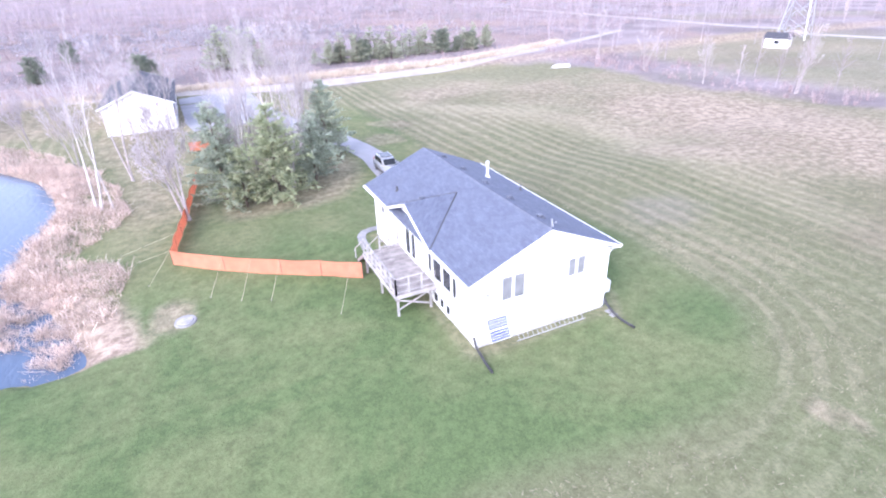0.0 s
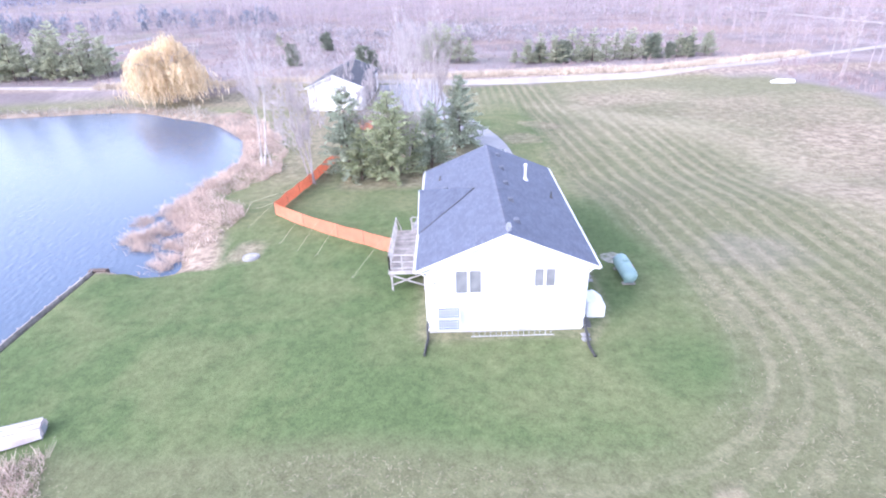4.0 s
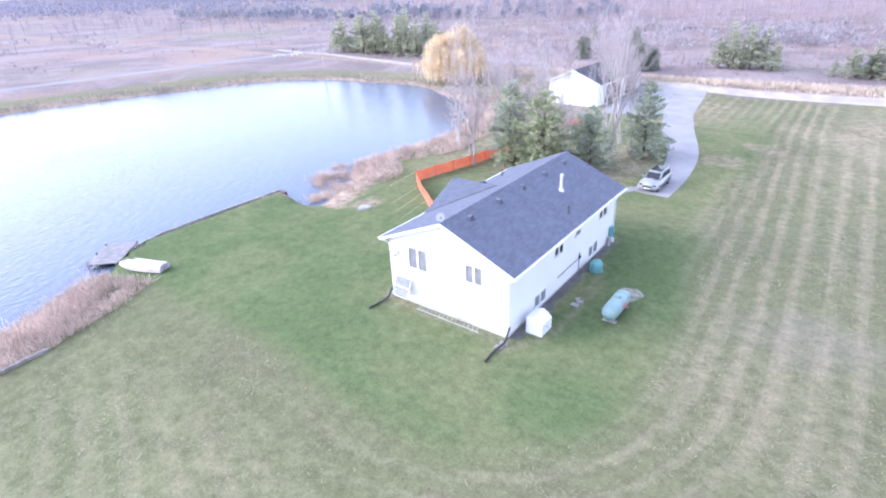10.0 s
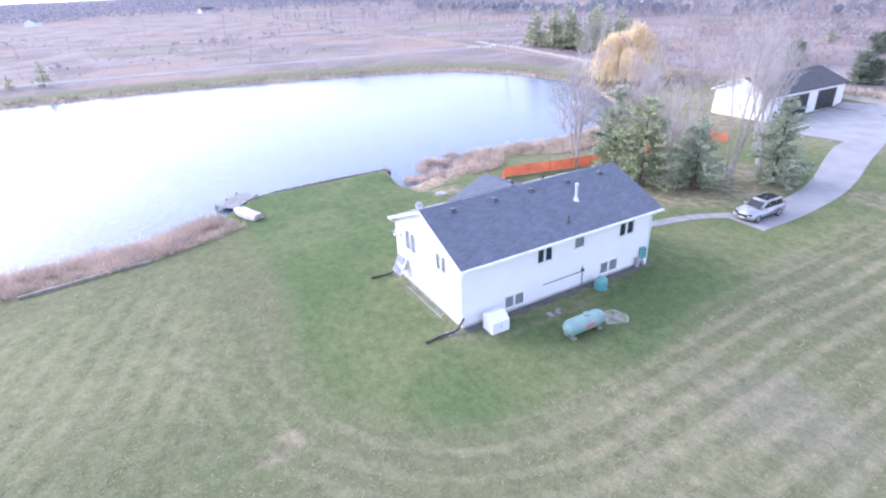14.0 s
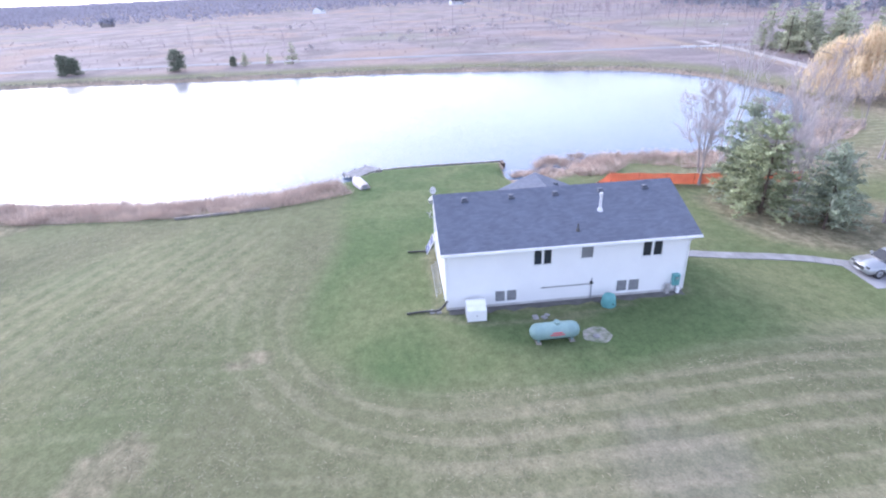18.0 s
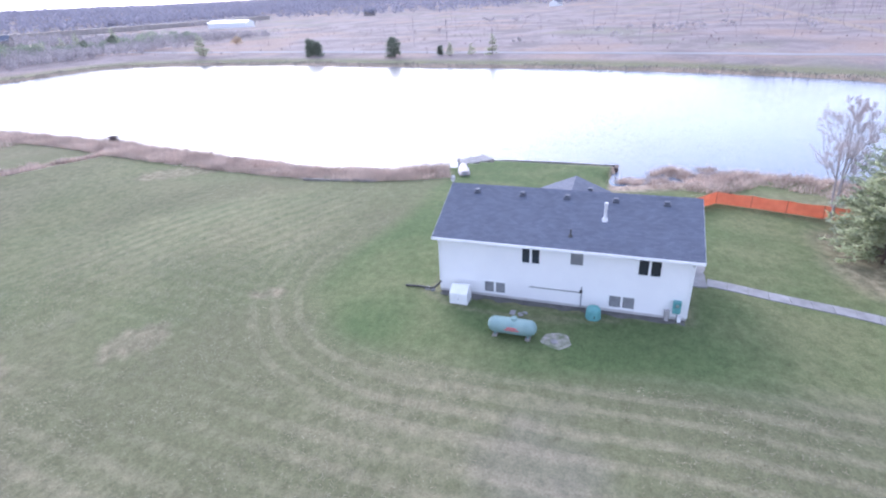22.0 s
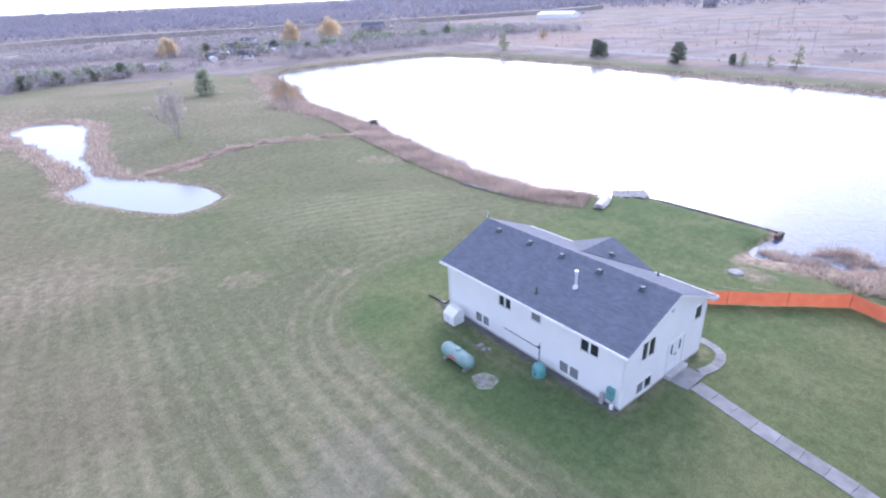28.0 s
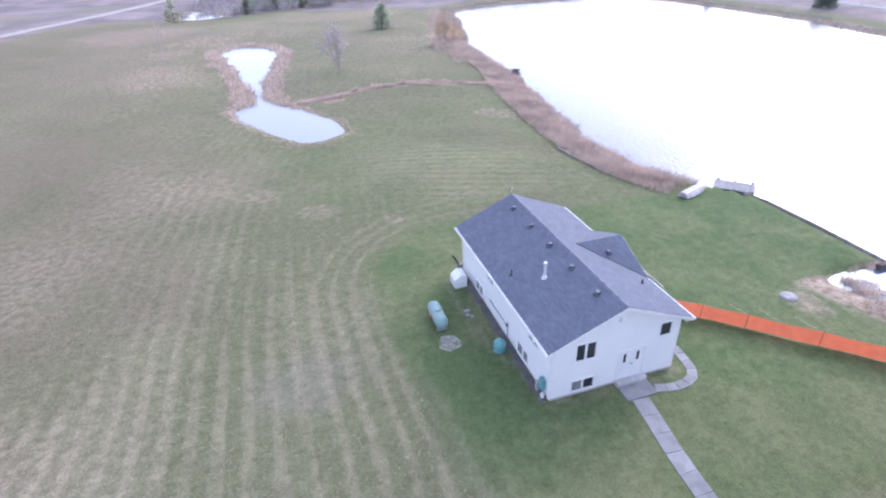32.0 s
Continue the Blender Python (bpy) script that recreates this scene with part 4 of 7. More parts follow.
def roof_plane(corners, mat, thick=0.13):
    """A sloping slab; its texture runs along the eaves (u) and up the slope (v)."""
    bm = bmesh.new()
    top = [bm.verts.new(c) for c in corners]
    f = bm.faces.new(top)
    bm.normal_update()
    if f.normal.z < 0:
        bmesh.ops.reverse_faces(bm, faces=[f])
    low = [bm.verts.new((c[0], c[1], c[2] - thick)) for c in corners]
    bm.faces.new(low)
    n = len(corners)
    for i in range(n):
        bm.faces.new((top[i], top[(i + 1) % n], low[(i + 1) % n], low[i]))
    bmesh.ops.recalc_face_normals(bm, faces=bm.faces)
    uv = bm.loops.layers.uv.new("UVMap")
    a = Vector(corners[1]) - Vector(corners[0])
    a.normalize()
    nn = a.cross(Vector(corners[2]) - Vector(corners[0])).normalized()
    b = nn.cross(a)
    for fc in bm.faces:
        for l in fc.loops:
            p = l.vert.co
            l[uv].uv = (p.dot(a), p.dot(b))
    return bm


# the east slope, and the west slope on both sides of the cross gable
hpart("roof", roof_plane([(RX1, RY0, EAVE_Z), (RX1, RY1, EAVE_Z), (RIDGE_X, RY1, RIDGE_Z), (RIDGE_X, RY0, RIDGE_Z)], SHINGLE), SHINGLE, label="slate-blue shingle slope facing the field")
hpart("roof", roof_plane([(RX0, RY1, EAVE_Z), (RX0, RY0, EAVE_Z), (RIDGE_X, RY0, RIDGE_Z), (RIDGE_X, RY1, RIDGE_Z)], SHINGLE), SHINGLE, label="slate-blue shingle slope facing the lake")
VX = RX0 + (GRIDGE_Z - EAVE_Z) / PITCH
LIFT = 0.012
hpart("gable_roof", roof_plane([(RX0, GY0, EAVE_Z + LIFT), (VX, GYM, GRIDGE_Z + LIFT), (GX, GYM, GRIDGE_Z + LIFT), (GX, GY0, EAVE_Z + LIFT)], SHINGLE), SHINGLE)
hpart("gable_roof", roof_plane([(VX, GYM, GRIDGE_Z + LIFT), (RX0, GY1, EAVE_Z + LIFT), (GX, GY1, EAVE_Z + LIFT), (GX, GYM, GRIDGE_Z + LIFT)], SHINGLE), SHINGLE)
# valley flashing and ridge caps
bm = bmesh.new()
tube(bm, (RX0 + 0.05, GY0 + 0.02, EAVE_Z + 0.02), (VX, GYM, GRIDGE_Z + 0.02), 0.035, n=6)
hpart("valley", bm, BLACK_PLASTIC)
bm = bmesh.new()
tube(bm, (RX0 + 0.05, GY1 - 0.02, EAVE_Z + 0.02), (VX, GYM, GRIDGE_Z + 0.02), 0.03, n=6)
hpart("valley", bm, BLACK_PLASTIC)
for k in range(int((RY1 - RY0) / 0.3)):
    y = RY0 + 0.3 * k
    bm = bmesh.new()
    s = 0.15
    z = RIDGE_Z + 0.012 + (k % 2) * 0.006
    vs = [bm.verts.new(v) for v in ((RIDGE_X - s, y, z - s * PITCH), (RIDGE_X, y, z), (RIDGE_X + s, y, z - s * PITCH), (RIDGE_X + s, y + 0.29, z - s * PITCH - 0.008), (RIDGE_X, y + 0.29, z - 0.008), (RIDGE_X - s, y + 0.29, z - s * PITCH - 0.008))]
    bm.faces.new((vs[0], vs[1], vs[4], vs[5]))
    bm.faces.new((vs[1], vs[2], vs[3], vs[4]))
    hpart("ridge_cap", bm, RIDGE_CAP)


def rake(bm, p, q, w=0.02, h=0.18):
    """A trim board along a sloping or level edge, from p to q, hanging h."""
    p, q = Vector(p), Vector(q)
    d = (q - p).normalized()
    side = d.cross(Vector((0, 0, 1))).normalized() * w
    a = [p - side, p + side, p + side - Vector((0, 0, h)), p - side - Vector((0, 0, h))]
    b = [v + (q - p) for v in a]
    va, vb = [bm.verts.new(v) for v in a], [bm.verts.new(v) for v in b]
    bm.faces.new(va), bm.faces.new(vb[::-1])
    for i in range(4):
        bm.faces.new((va[i], vb[i], vb[(i + 1) % 4], va[(i + 1) % 4]))
    bmesh.ops.recalc_face_normals(bm, faces=bm.faces)
    return bm


up = -0.03
for y in (RY0 - 0.011, RY1 + 0.011):
    hpart("rake_board", rake(bmesh.new(), (RX0, y, EAVE_Z + up), (RIDGE_X, y, RIDGE_Z + up), 0.01), TRIM)
    hpart("rake_board", rake(bmesh.new(), (RIDGE_X, y, RIDGE_Z + up), (RX1, y, EAVE_Z + up), 0.01), TRIM)
hpart("rake_board", rake(bmesh.new(), (GX - 0.021, GY0, EAVE_Z + up), (GX - 0.021, GYM, GRIDGE_Z + up)), TRIM)
hpart("rake_board", rake(bmesh.new(), (GX - 0.021, GYM, GRIDGE_Z + up), (GX - 0.021, GY1, EAVE_Z + up)), TRIM)


def under_rake(y0, y1):
    """Boxed-in underside of the roof where it passes the gable wall."""
    for xa, xb in ((RX0, RIDGE_X), (RX1, RIDGE_X)):
        bm = bmesh.new()
        lo = []
        for dz in (-0.134, -0.155):
            lo.append([bm.verts.new(v) for v in ((xa, y0, EAVE_Z + dz), (xb, y0, RIDGE_Z + dz), (xb, y1, RIDGE_Z + dz), (xa, y1, EAVE_Z + dz))])
        bm.faces.new(lo[0]), bm.faces.new(lo[1][::-1])
        for i in range(4):
            j = (i + 1) % 4
            bm.faces.new((lo[0][i], lo[0][j], lo[1][j], lo[1][i]))
        bmesh.ops.recalc_face_normals(bm, faces=bm.faces)
        hpart("rake_soffit", bm, TRIM)


under_rake(RY0 + 0.002, WY0 - 0.002)
under_rake(WY1 + 0.002, RY1 - 0.002)


def gutter(x, y0, y1):
    s = 1 if x > 15 else -1
    bm = bmesh.new()
    lo, hi = sorted((x, x + s * 0.02))
    box(bm, lo, hi, y0, y1, EAVE_Z - 0.16, EAVE_Z - 0.0)
    lo, hi = sorted((x + s * 0.02, x + s * 0.12))
    box(bm, lo, hi, y0, y1, EAVE_Z - 0.14, EAVE_Z - 0.125)
    lo, hi = sorted((x + s * 0.105, x + s * 0.12))
    box(bm, lo, hi, y0, y1, EAVE_Z - 0.125, EAVE_Z - 0.03)
    hpart("gutter", bm, TRIM)


gutter(RX1 + 0.002, RY0, RY1)
gutter(RX0 - 0.002, RY0, GY0 - 0.05)
gutter(RX0 - 0.002, GY1 + 0.05, RY1)
for x0, x1, y0, y1 in ((WX1 + 0.001, RX1 - 0.002, RY0 + 0.01, RY1 - 0.01), (RX0 + 0.002, WX0 - 0.001, RY0 + 0.01, RY1 - 0.01)):
    hpart("soffit", boxed(x0, x1, y0, y1, EAVE_Z - 0.17, EAVE_Z - 0.135), TRIM)
for x, y in ((WX1 + 0.05, WY0 + 0.08), (WX0 - 0.05, WY0 + 0.08), (WX1 + 0.05, WY1 - 0.08)):
    s = 1 if x > 15 else -1
    bm = tubed((x, y, 0.2), (x, y, EAVE_Z - 0.55), 0.045, n=6)
    tube(bm, (x, y, EAVE_Z - 0.55), (x + s * 0.45, y, EAVE_Z - 0.16), 0.045, n=6)
    hpart("downspout", bm, TRIM)
for x, y in ((WX1, WY0), (WX0, WY0), (WX1, WY1), (WX0, WY1)):
    sx, sy = (0.012 if x > 15 else -0.012), (0.012 if y > 27 else -0.012)
    bm = bmesh.new()
    lo, hi = sorted((x + sx, x - 8 * sx))
    box(bm, lo, hi, *sorted((y + sy, y)), 0.17, EAVE_Z - 0.17)
    lo, hi = sorted((y, y - 8 * sy))
    box(bm, *sorted((x + sx, x)), lo, hi, 0.17, EAVE_Z - 0.17)
    hpart("corner_trim", bm, TRIM)


def slope_z(x):
    return RIDGE_Z - PITCH * abs(x - RIDGE_X)


def roof_vent(x, y, z=None):
    z = slope_z(x) if z is None else z
    bm = bmesh.new()
    box(bm, x - 0.2, x + 0.2, y - 0.2, y + 0.2, z - 0.1, z + 0.04)
    box(bm, x - 0.15, x + 0.15, y - 0.15, y + 0.15, z + 0.04, z + 0.19, bevel=0.03)
    hpart("roof_vent", bm, VENT_GREY, label="low square grey roof vent")


for y in (21.5, 24.53, 27.4, 30.38, 33.35):
    roof_vent(15.72, y)
roof_vent(11.9, 28.6, GRIDGE_Z - PITCH * 1.15)
# flue with cap, plumbing stacks
bm = tubed((17.3, 29.86, 5.05), (17.3, 29.86, 6.15), 0.085, n=12)
tube(bm, (17.3, 29.86, 5.1), (17.3, 29.86, 5.34), 0.22, 0.12, n=12)
tube(bm, (17.3, 29.86, 6.15), (17.3, 29.86, 6.3), 0.125, 0.11, n=12)
hpart("flue_pipe", bm, FLUE, label="pale metal flue pipe with a cap")
for x, y, h in ((18.75, 28.0, 0.42), (11.5, 31.9, 0.3)):
    hpart("plumbing_stack", tubed((x, y, slope_z(x) - 0.1), (x, y, slope_z(x) + h), 0.05, n=8), BLACK_PLASTIC)
    hpart("stack_flashing", tubed((x, y, slope_z(x) - 0.05), (x, y, slope_z(x) + 0.1), 0.16, 0.07, n=10), BLACK_PLASTIC)


def dish(name, at, aim, r, label):
    """A satellite dish: shallow bowl, arm and mast foot."""
    d = thing(name, label, "satellite dish", at)
    rot = Vector(aim).to_track_quat('Z', 'Y').to_matrix().to_4x4()
    bm = bmesh.new()
    rings = []
    for k in range(5):
        q = k / 4
        rings.append([bm.verts.new((r * q * math.cos(a), r * q * math.sin(a), 0.22 * r * q * q)) for a in [2 * math.pi * i / 16 for i in range(16)]] if k else [bm.verts.new((0, 0, 0))])
    for i in range(16):
        bm.faces.new((rings[0][0], rings[1][i], rings[1][(i + 1) % 16]))
        for k in range(1, 4):
            bm.faces.new((rings[k][i], rings[k + 1][i], rings[k + 1][(i + 1) % 16], rings[k][(i + 1) % 16]))
    bmesh.ops.solidify(bm, geom=bm.faces[:], thickness=0.015)
    bmesh.ops.transform(bm, matrix=Matrix.Translation((0, 0, 0.3)) @ rot, verts=bm.verts)
    part("bowl", bm, DISH_GREY, d)
    tip = Vector((0, 0, 0.3)) + rot.to_3x3() @ Vector((0, 0, r * 0.95))
    part("arm", tubed((0, 0, 0.25), tip, 0.018, n=6), GREY_METAL, d)
    part("receiver", tubed(tip - Vector((0, 0, 0.05)), tip + Vector((0, 0, 0.05)), 0.035), GREY_METAL, d)
    part("mast", tubed((0, 0, -0.02), (0, 0, 0.3), 0.025, n=8), GREY_METAL, d)
    return d


dish("satellite_dish", (15.05, 19.6, 6.15), (0.75, -0.6, 0.25), 0.24, "small white satellite dish on the roof ridge")
dish("satellite_dish", (11.35, 19.55, 3.05), (-0.2, -0.9, 0.4), 0.28, "round white satellite dish fixed to the gable wall")
part("bracket", boxed(-0.03, 0.03, 0.0, 0.24, 0.0, 0.05), GREY_METAL, bpy.data.objects["satellite_dish.001"])

# ---- deck ----
DZ = 1.45
deck = thing("deck", "raised weathered wooden deck with white railing above the lawn", "deck", (9.5, 27.3, 0))
DM = deck.matrix_world.inverted()


def dpart(name, bm, mat, parent=None, label=""):
    bmesh.ops.transform(bm, matrix=DM, verts=bm.verts)
    return part(name, bm, mat, parent or deck, label)


DX0, DX1, DY0, DY1 = 8.25, 10.8, 24.4, 30.3
k = 0
y = DY0
while y < DY1 - 0.05:
    dpart("plank", boxed(DX0, DX1, y, y + 0.135, DZ - 0.04, DZ), WEATHERED)
    y += 0.142
for y in (DY0 + 0.03, 27.3, DY1 - 0.05):
    dpart("joist", boxed(DX0 + 0.04, DX1, y - 0.03, y + 0.03, DZ - 0.24, DZ - 0.042), WEATHERED)
dpart("fascia", boxed(DX0 - 0.03, DX0 + 0.01, DY0 - 0.03, DY1 + 0.03, DZ - 0.25, DZ - 0.01), DECK_PAINT)
dpart("fascia", boxed(DX0 + 0.012, DX1, DY0 - 0.03, DY0 - 0.002, DZ - 0.25, DZ - 0.01), DECK_PAINT)
gz = height(8.5, 27)
for x in (DX0 + 0.15, DX1 - 0.35):
    for y in (DY0 + 0.12, 27.3, DY1 - 0.12):
        dpart("post", boxed(x - 0.06, x + 0.06, y - 0.06, y + 0.06, gz - 0.2, DZ - 0.241), DECK_PAINT)
for y in (DY0 + 0.12, DY1 - 0.12):
    dpart("brace", rake(bmesh.new(), (DX0 + 0.2, y - 0.08, DZ - 0.3), (DX1 - 0.4, y - 0.08, gz + 0.4), 0.02, 0.11), DECK_PAINT)
    dpart("brace", rake(bmesh.new(), (DX1 - 0.4, y + 0.085, DZ - 0.3), (DX0 + 0.2, y + 0.085, gz + 0.4), 0.02, 0.11), DECK_PAINT)
dpart("beam", boxed(DX0 + 0.05, DX0 + 0.25, DY0, DY1, DZ - 0.44, DZ - 0.245), WEATHERED)


def railing(p, q):
    """Posts and three rails between two points."""
    p, q = Vector(p), Vector(q)
    n = max(1, round((q - p).length / 0.82))
    d = (q - p).normalized()
    for i in range(n + 1):
        c = p + (q - p) * i / n
        dpart("rail_post", boxed(c.x - 0.045, c.x + 0.045, c.y - 0.045, c.y + 0.045, DZ + 0.001, DZ + 1.02), DECK_PAINT)
    dpart("top_rail", rake(bmesh.new(), (p.x, p.y, DZ + 1.07), (q.x, q.y, DZ + 1.07), 0.045, 0.04), DECK_PAINT)
    dpart("lower_rail", rake(bmesh.new(), (p.x, p.y, DZ + 0.18), (q.x, q.y, DZ + 0.18), 0.025, 0.07), DECK_PAINT)
    dpart("middle_rail", rake(bmesh.new(), (p.x, p.y, DZ + 0.62), (q.x, q.y, DZ + 0.62), 0.02, 0.07), DECK_PAINT)


railing((DX0 + 0.06, DY0 + 0.06, 0), (DX0 + 0.06, DY1 - 0.06, 0))
railing((DX0 + 0.06, DY0 + 0.06, 0), (DX1 - 0.1, DY0 + 0.06, 0))
railing((9.4, DY1 - 0.06, 0), (DX1 - 0.1, DY1 - 0.06, 0))
# stairs down from the deck towards the drive
for i in range(9):
    z = DZ - 0.19 * (i + 1)
    dpart("step", boxed(DX0 + 0.1, 9.3, DY1 + 0.02 + 0.26 * i, DY1 + 0.3 + 0.26 * i, z - 0.04, z), WEATHERED)
for x in (DX0 + 0.08, 9.3):
    dpart("stringer", rake(bmesh.new(), (x, DY1 + 0.02, DZ - 0.05), (x, DY1 + 2.4, DZ - 1.83), 0.02, 0.22), WEATHERED)
    dpart("stair_rail", rake(bmesh.new(), (x, DY1 - 0.05, DZ + 0.98), (x, DY1 + 2.3, DZ - 0.75), 0.03, 0.06), DECK_PAINT)
    dpart("rail_post", boxed(x - 0.04, x + 0.04, DY1 + 2.22, DY1 + 2.3, DZ - 1.85, DZ - 0.78), DECK_PAINT)

# ---- garage ----
GZ = -1.04
garage = thing("garage", "long white garage with a dark shingle roof and two dark openings", "garage", (-5.75, 92.0, GZ), -1.5)
AX0, AX1, AY0, AY1, AH, AR = -4.3, 4.3, -9.2, 9.2, 3.7, 5.5
GDOORS = [(-6.0, 0.3, 0.05, 3.0), (2.4, 7.2, 0.05, 3.0)]
part("wall", wall_with_openings(0, AX1, AY0, AY1, 0, AH, -0.2, GDOORS), SIDING, garage)
part("wall", wall_with_openings(0, AX0, AY0, AY1, 0, AH, 0.2, []), SIDING, garage)
part("wall", wall_with_openings(1, AY0, AX0 + 0.2, AX1 - 0.2, 0, AH, 0.2, [], (0, AR - 0.15)), SIDING, garage)
part("wall", wall_with_openings(1, AY1, AX0 + 0.2, AX1 - 0.2, 0, AH, -0.2, [], (0, AR - 0.15)), SIDING, garage)
part("floor_slab", boxed(AX0 - 0.05, AX1 + 0.05, AY0 - 0.05, AY1 + 0.05, -0.4, 0.03), CONCRETE, garage)
e = 0.45
pz = AH - e * (AR - AH) / AX1
part("roof", roof_plane([(AX1 + e, AY0 - 0.3, pz + 0.1), (AX1 + e, AY1 + 0.3, pz + 0.1), (0, AY1 + 0.3, AR + 0.1), (0, AY0 - 0.3, AR + 0.1)], SHINGLE_DARK), SHINGLE_DARK, garage)
part("roof", roof_plane([(AX0 - e, AY1 + 0.3, pz + 0.1), (AX0 - e, AY0 - 0.3, pz + 0.1), (0, AY0 - 0.3, AR + 0.1), (0, AY1 + 0.3, AR + 0.1)], SHINGLE_DARK), SHINGLE_DARK, garage)
for y in (AY0 - 0.331, AY1 + 0.331):
    for s in (-1, 1):
        part("rake_board", rake(bmesh.new(), (s * (AX1 + e), y, pz + 0.11), (0, y, AR + 0.11), 0.03, 0.2), TRIM, garage)
for d in GDOORS:
    dr = part("garage_door", boxed(AX1 - 0.16, AX1 - 0.1, d[0], d[1], 0.05, 3.0), DARK_METAL, garage, "dark sliding garage door")
    for k in range(1, 6):
        part("rib", boxed(AX1 - 0.1, AX1 - 0.07, d[0], d[1], 0.05 + 0.475 * k - 0.015, 0.05 + 0.475 * k + 0.015), BLACK_PLASTIC, dr)
    part("door_trim", boxed(AX1 + 0.001, AX1 + 0.03, d[0] - 0.1, d[1] + 0.1, 3.0, 3.12), TRIM, garage)

# ---- things round the house ----
# propane tank
tank = thing("propane_tank", "pale green horizontal propane tank on concrete blocks", "tank", (23.25, 25.45, height(23.2, 25.4)))
prof = [(-1.42, 0.0), (-1.38, 0.2), (-1.27, 0.36), (-1.1, 0.46), (-0.9, 0.48)]
prof += [(-x, r) for x, r in prof[::-1]]
bm = bmesh.new()
rings = [[bm.verts.new((max(r, 0.001) * math.cos(a), x, 0.62 + max(r, 0.001) * math.sin(a))) for a in [2 * math.pi * i / 24 for i in range(24)]] for x, r in prof]
for a, b in zip(rings[:-1], rings[1:]):
    for i in range(24):
        bm.faces.new((a[i], a[(i + 1) % 24], b[(i + 1) % 24], b[i]))
bmesh.ops.recalc_face_normals(bm, faces=bm.faces)
for f in bm.faces:
    f.smooth = True
part("shell", bm, TANK_GREEN, tank)
part("dome", tubed((0, 0.1, 1.06), (0, 0.1, 1.22), 0.2, 0.17, n=16), TANK_GREEN, tank)
for y in (-0.95, 0.95):
    part("saddle_leg", boxed(-0.3, 0.3, y - 0.06, y + 0.06, 0.08, 0.26, bevel=0.01), TANK_GREEN, tank)
    part("block", boxed(-0.4, 0.4, y - 0.14, y + 0.14, -0.05, 0.08), WEATHERED, tank)
for z in (0.62, 0.74):
    part("marking", boxed(0.455, 0.486, -0.35 + (z - 0.62), 0.45 - (z - 0.62), z - 0.04, z + 0.04), RED_MARK, tank)
# round worn patch with a buried lid
patch = thing("buried_lid", "round bare patch with a pale concrete lid in the grass", "lid", (23.2, 27.95, height(23.2, 27.95)))
outline = [(0.78 * math.cos(a) * (1 + 0.1 * math.sin(3 * a)), 0.82 * math.sin(a) * (1 + 0.08 * math.cos(5 * a))) for a in [2 * math.pi * i / 28 for i in range(28)]]
part("bare_ring", prism(outline, -0.05, 0.02), DRY_PATCH, patch)
part("cap", tubed((0.15, -0.1, 0.0), (0.15, -0.1, 0.07), 0.2, n=14), CONCRETE, patch)

# white storage hut
hut = thing("storage_hut", "small white plastic storage hut with a sloped lid", "storage box", (20.28, 21.47, -0.04))
bm = bmesh.new()
prof = [(-0.48, 0.05), (0.5, 0.05), (0.5, 0.82), (0.0, 1.2), (-0.48, 1.04)]
va = [bm.verts.new((x, -0.58, z)) for x, z in prof]
vb = [bm.verts.new((x, 0.58, z)) for x, z in prof]
bm.faces.new(va), bm.faces.new(vb[::-1])
for i in range(5):
    bm.faces.new((va[i], vb[i], vb[(i + 1) % 5], va[(i + 1) % 5]))
bmesh.ops.recalc_face_normals(bm, faces=bm.faces)
part("body", bm, TRIM, hut)
part("base", boxed(-0.5, 0.52, -0.6, 0.6, -0.05, 0.05), CONCRETE, hut)
part("lid", rake(bmesh.new(), (0.26, -0.63, 1.03), (0.26, 0.63, 1.03), 0.02, 0.02), TRIM, hut)
for y in (-0.31, 0.31):
    part("door_leaf", boxed(0.501, 0.53, y - 0.27, y + 0.27, 0.1, 0.79, bevel=0.008), TRIM, hut)
part("latch", boxed(0.531, 0.56, -0.03, 0.03, 0.42, 0.5), GREY_METAL, hut)

# teal rain barrel, meter box, vent pipes
barrel = thing("utility_bin", "rounded teal plastic bin beside the wall", "bin", (20.25, 29.75, 0))
bm = bmesh.new()
ring = [(0.42, -0.02), (0.44, 0.1), (0.4, 0.55), (0.33, 0.72), (0.18, 0.8), (0.001, 0.82)]
rr = [[bm.verts.new((r * math.cos(a), r * math.sin(a) * 1.05, z)) for a in [2 * math.pi * i / 18 for i in range(18)]] for r, z in ring]
for a, b in zip(rr[:-1], rr[1:]):
    for i in range(18):
        f = bm.faces.new((a[i], a[(i + 1) % 18], b[(i + 1) % 18], b[i]))
        f.smooth = True
part("body", bm, TEAL, barrel)
part("rim", tubed((0, 0, 0.54), (0, 0, 0.58), 0.42, n=18), TEAL, barrel)
part("valve", tubed((0.38, 0.1, 0.3), (0.52, 0.1, 0.3), 0.035), DARK_METAL, barrel)
meter = thing("meter_box", "teal electric meter cabinet fixed to the corner of the house", "meter box", (19.3, 34.35, 0))
part("cabinet", boxed(0.0, 0.28, -0.22, 0.22, 0.55, 1.35, bevel=0.03), TEAL, meter)
part("dial", tubed((0.28, 0, 1.1), (0.34, 0, 1.1), 0.09, n=14), GALVANISED, meter)
part("conduit", tubed((0.1, 0.08, -0.05), (0.1, 0.08, 0.56), 0.035), GREY_METAL, meter)
part("pedestal", boxed(0.05, 0.3, -0.62, -0.36, -0.05, 0.7, bevel=0.03), DECK_PAINT, meter, "pale grey pedestal box")
part("foot", boxed(0.1, 0.3, 0.1, 0.3, -0.05, 0.35, bevel=0.02), TRIM, meter)
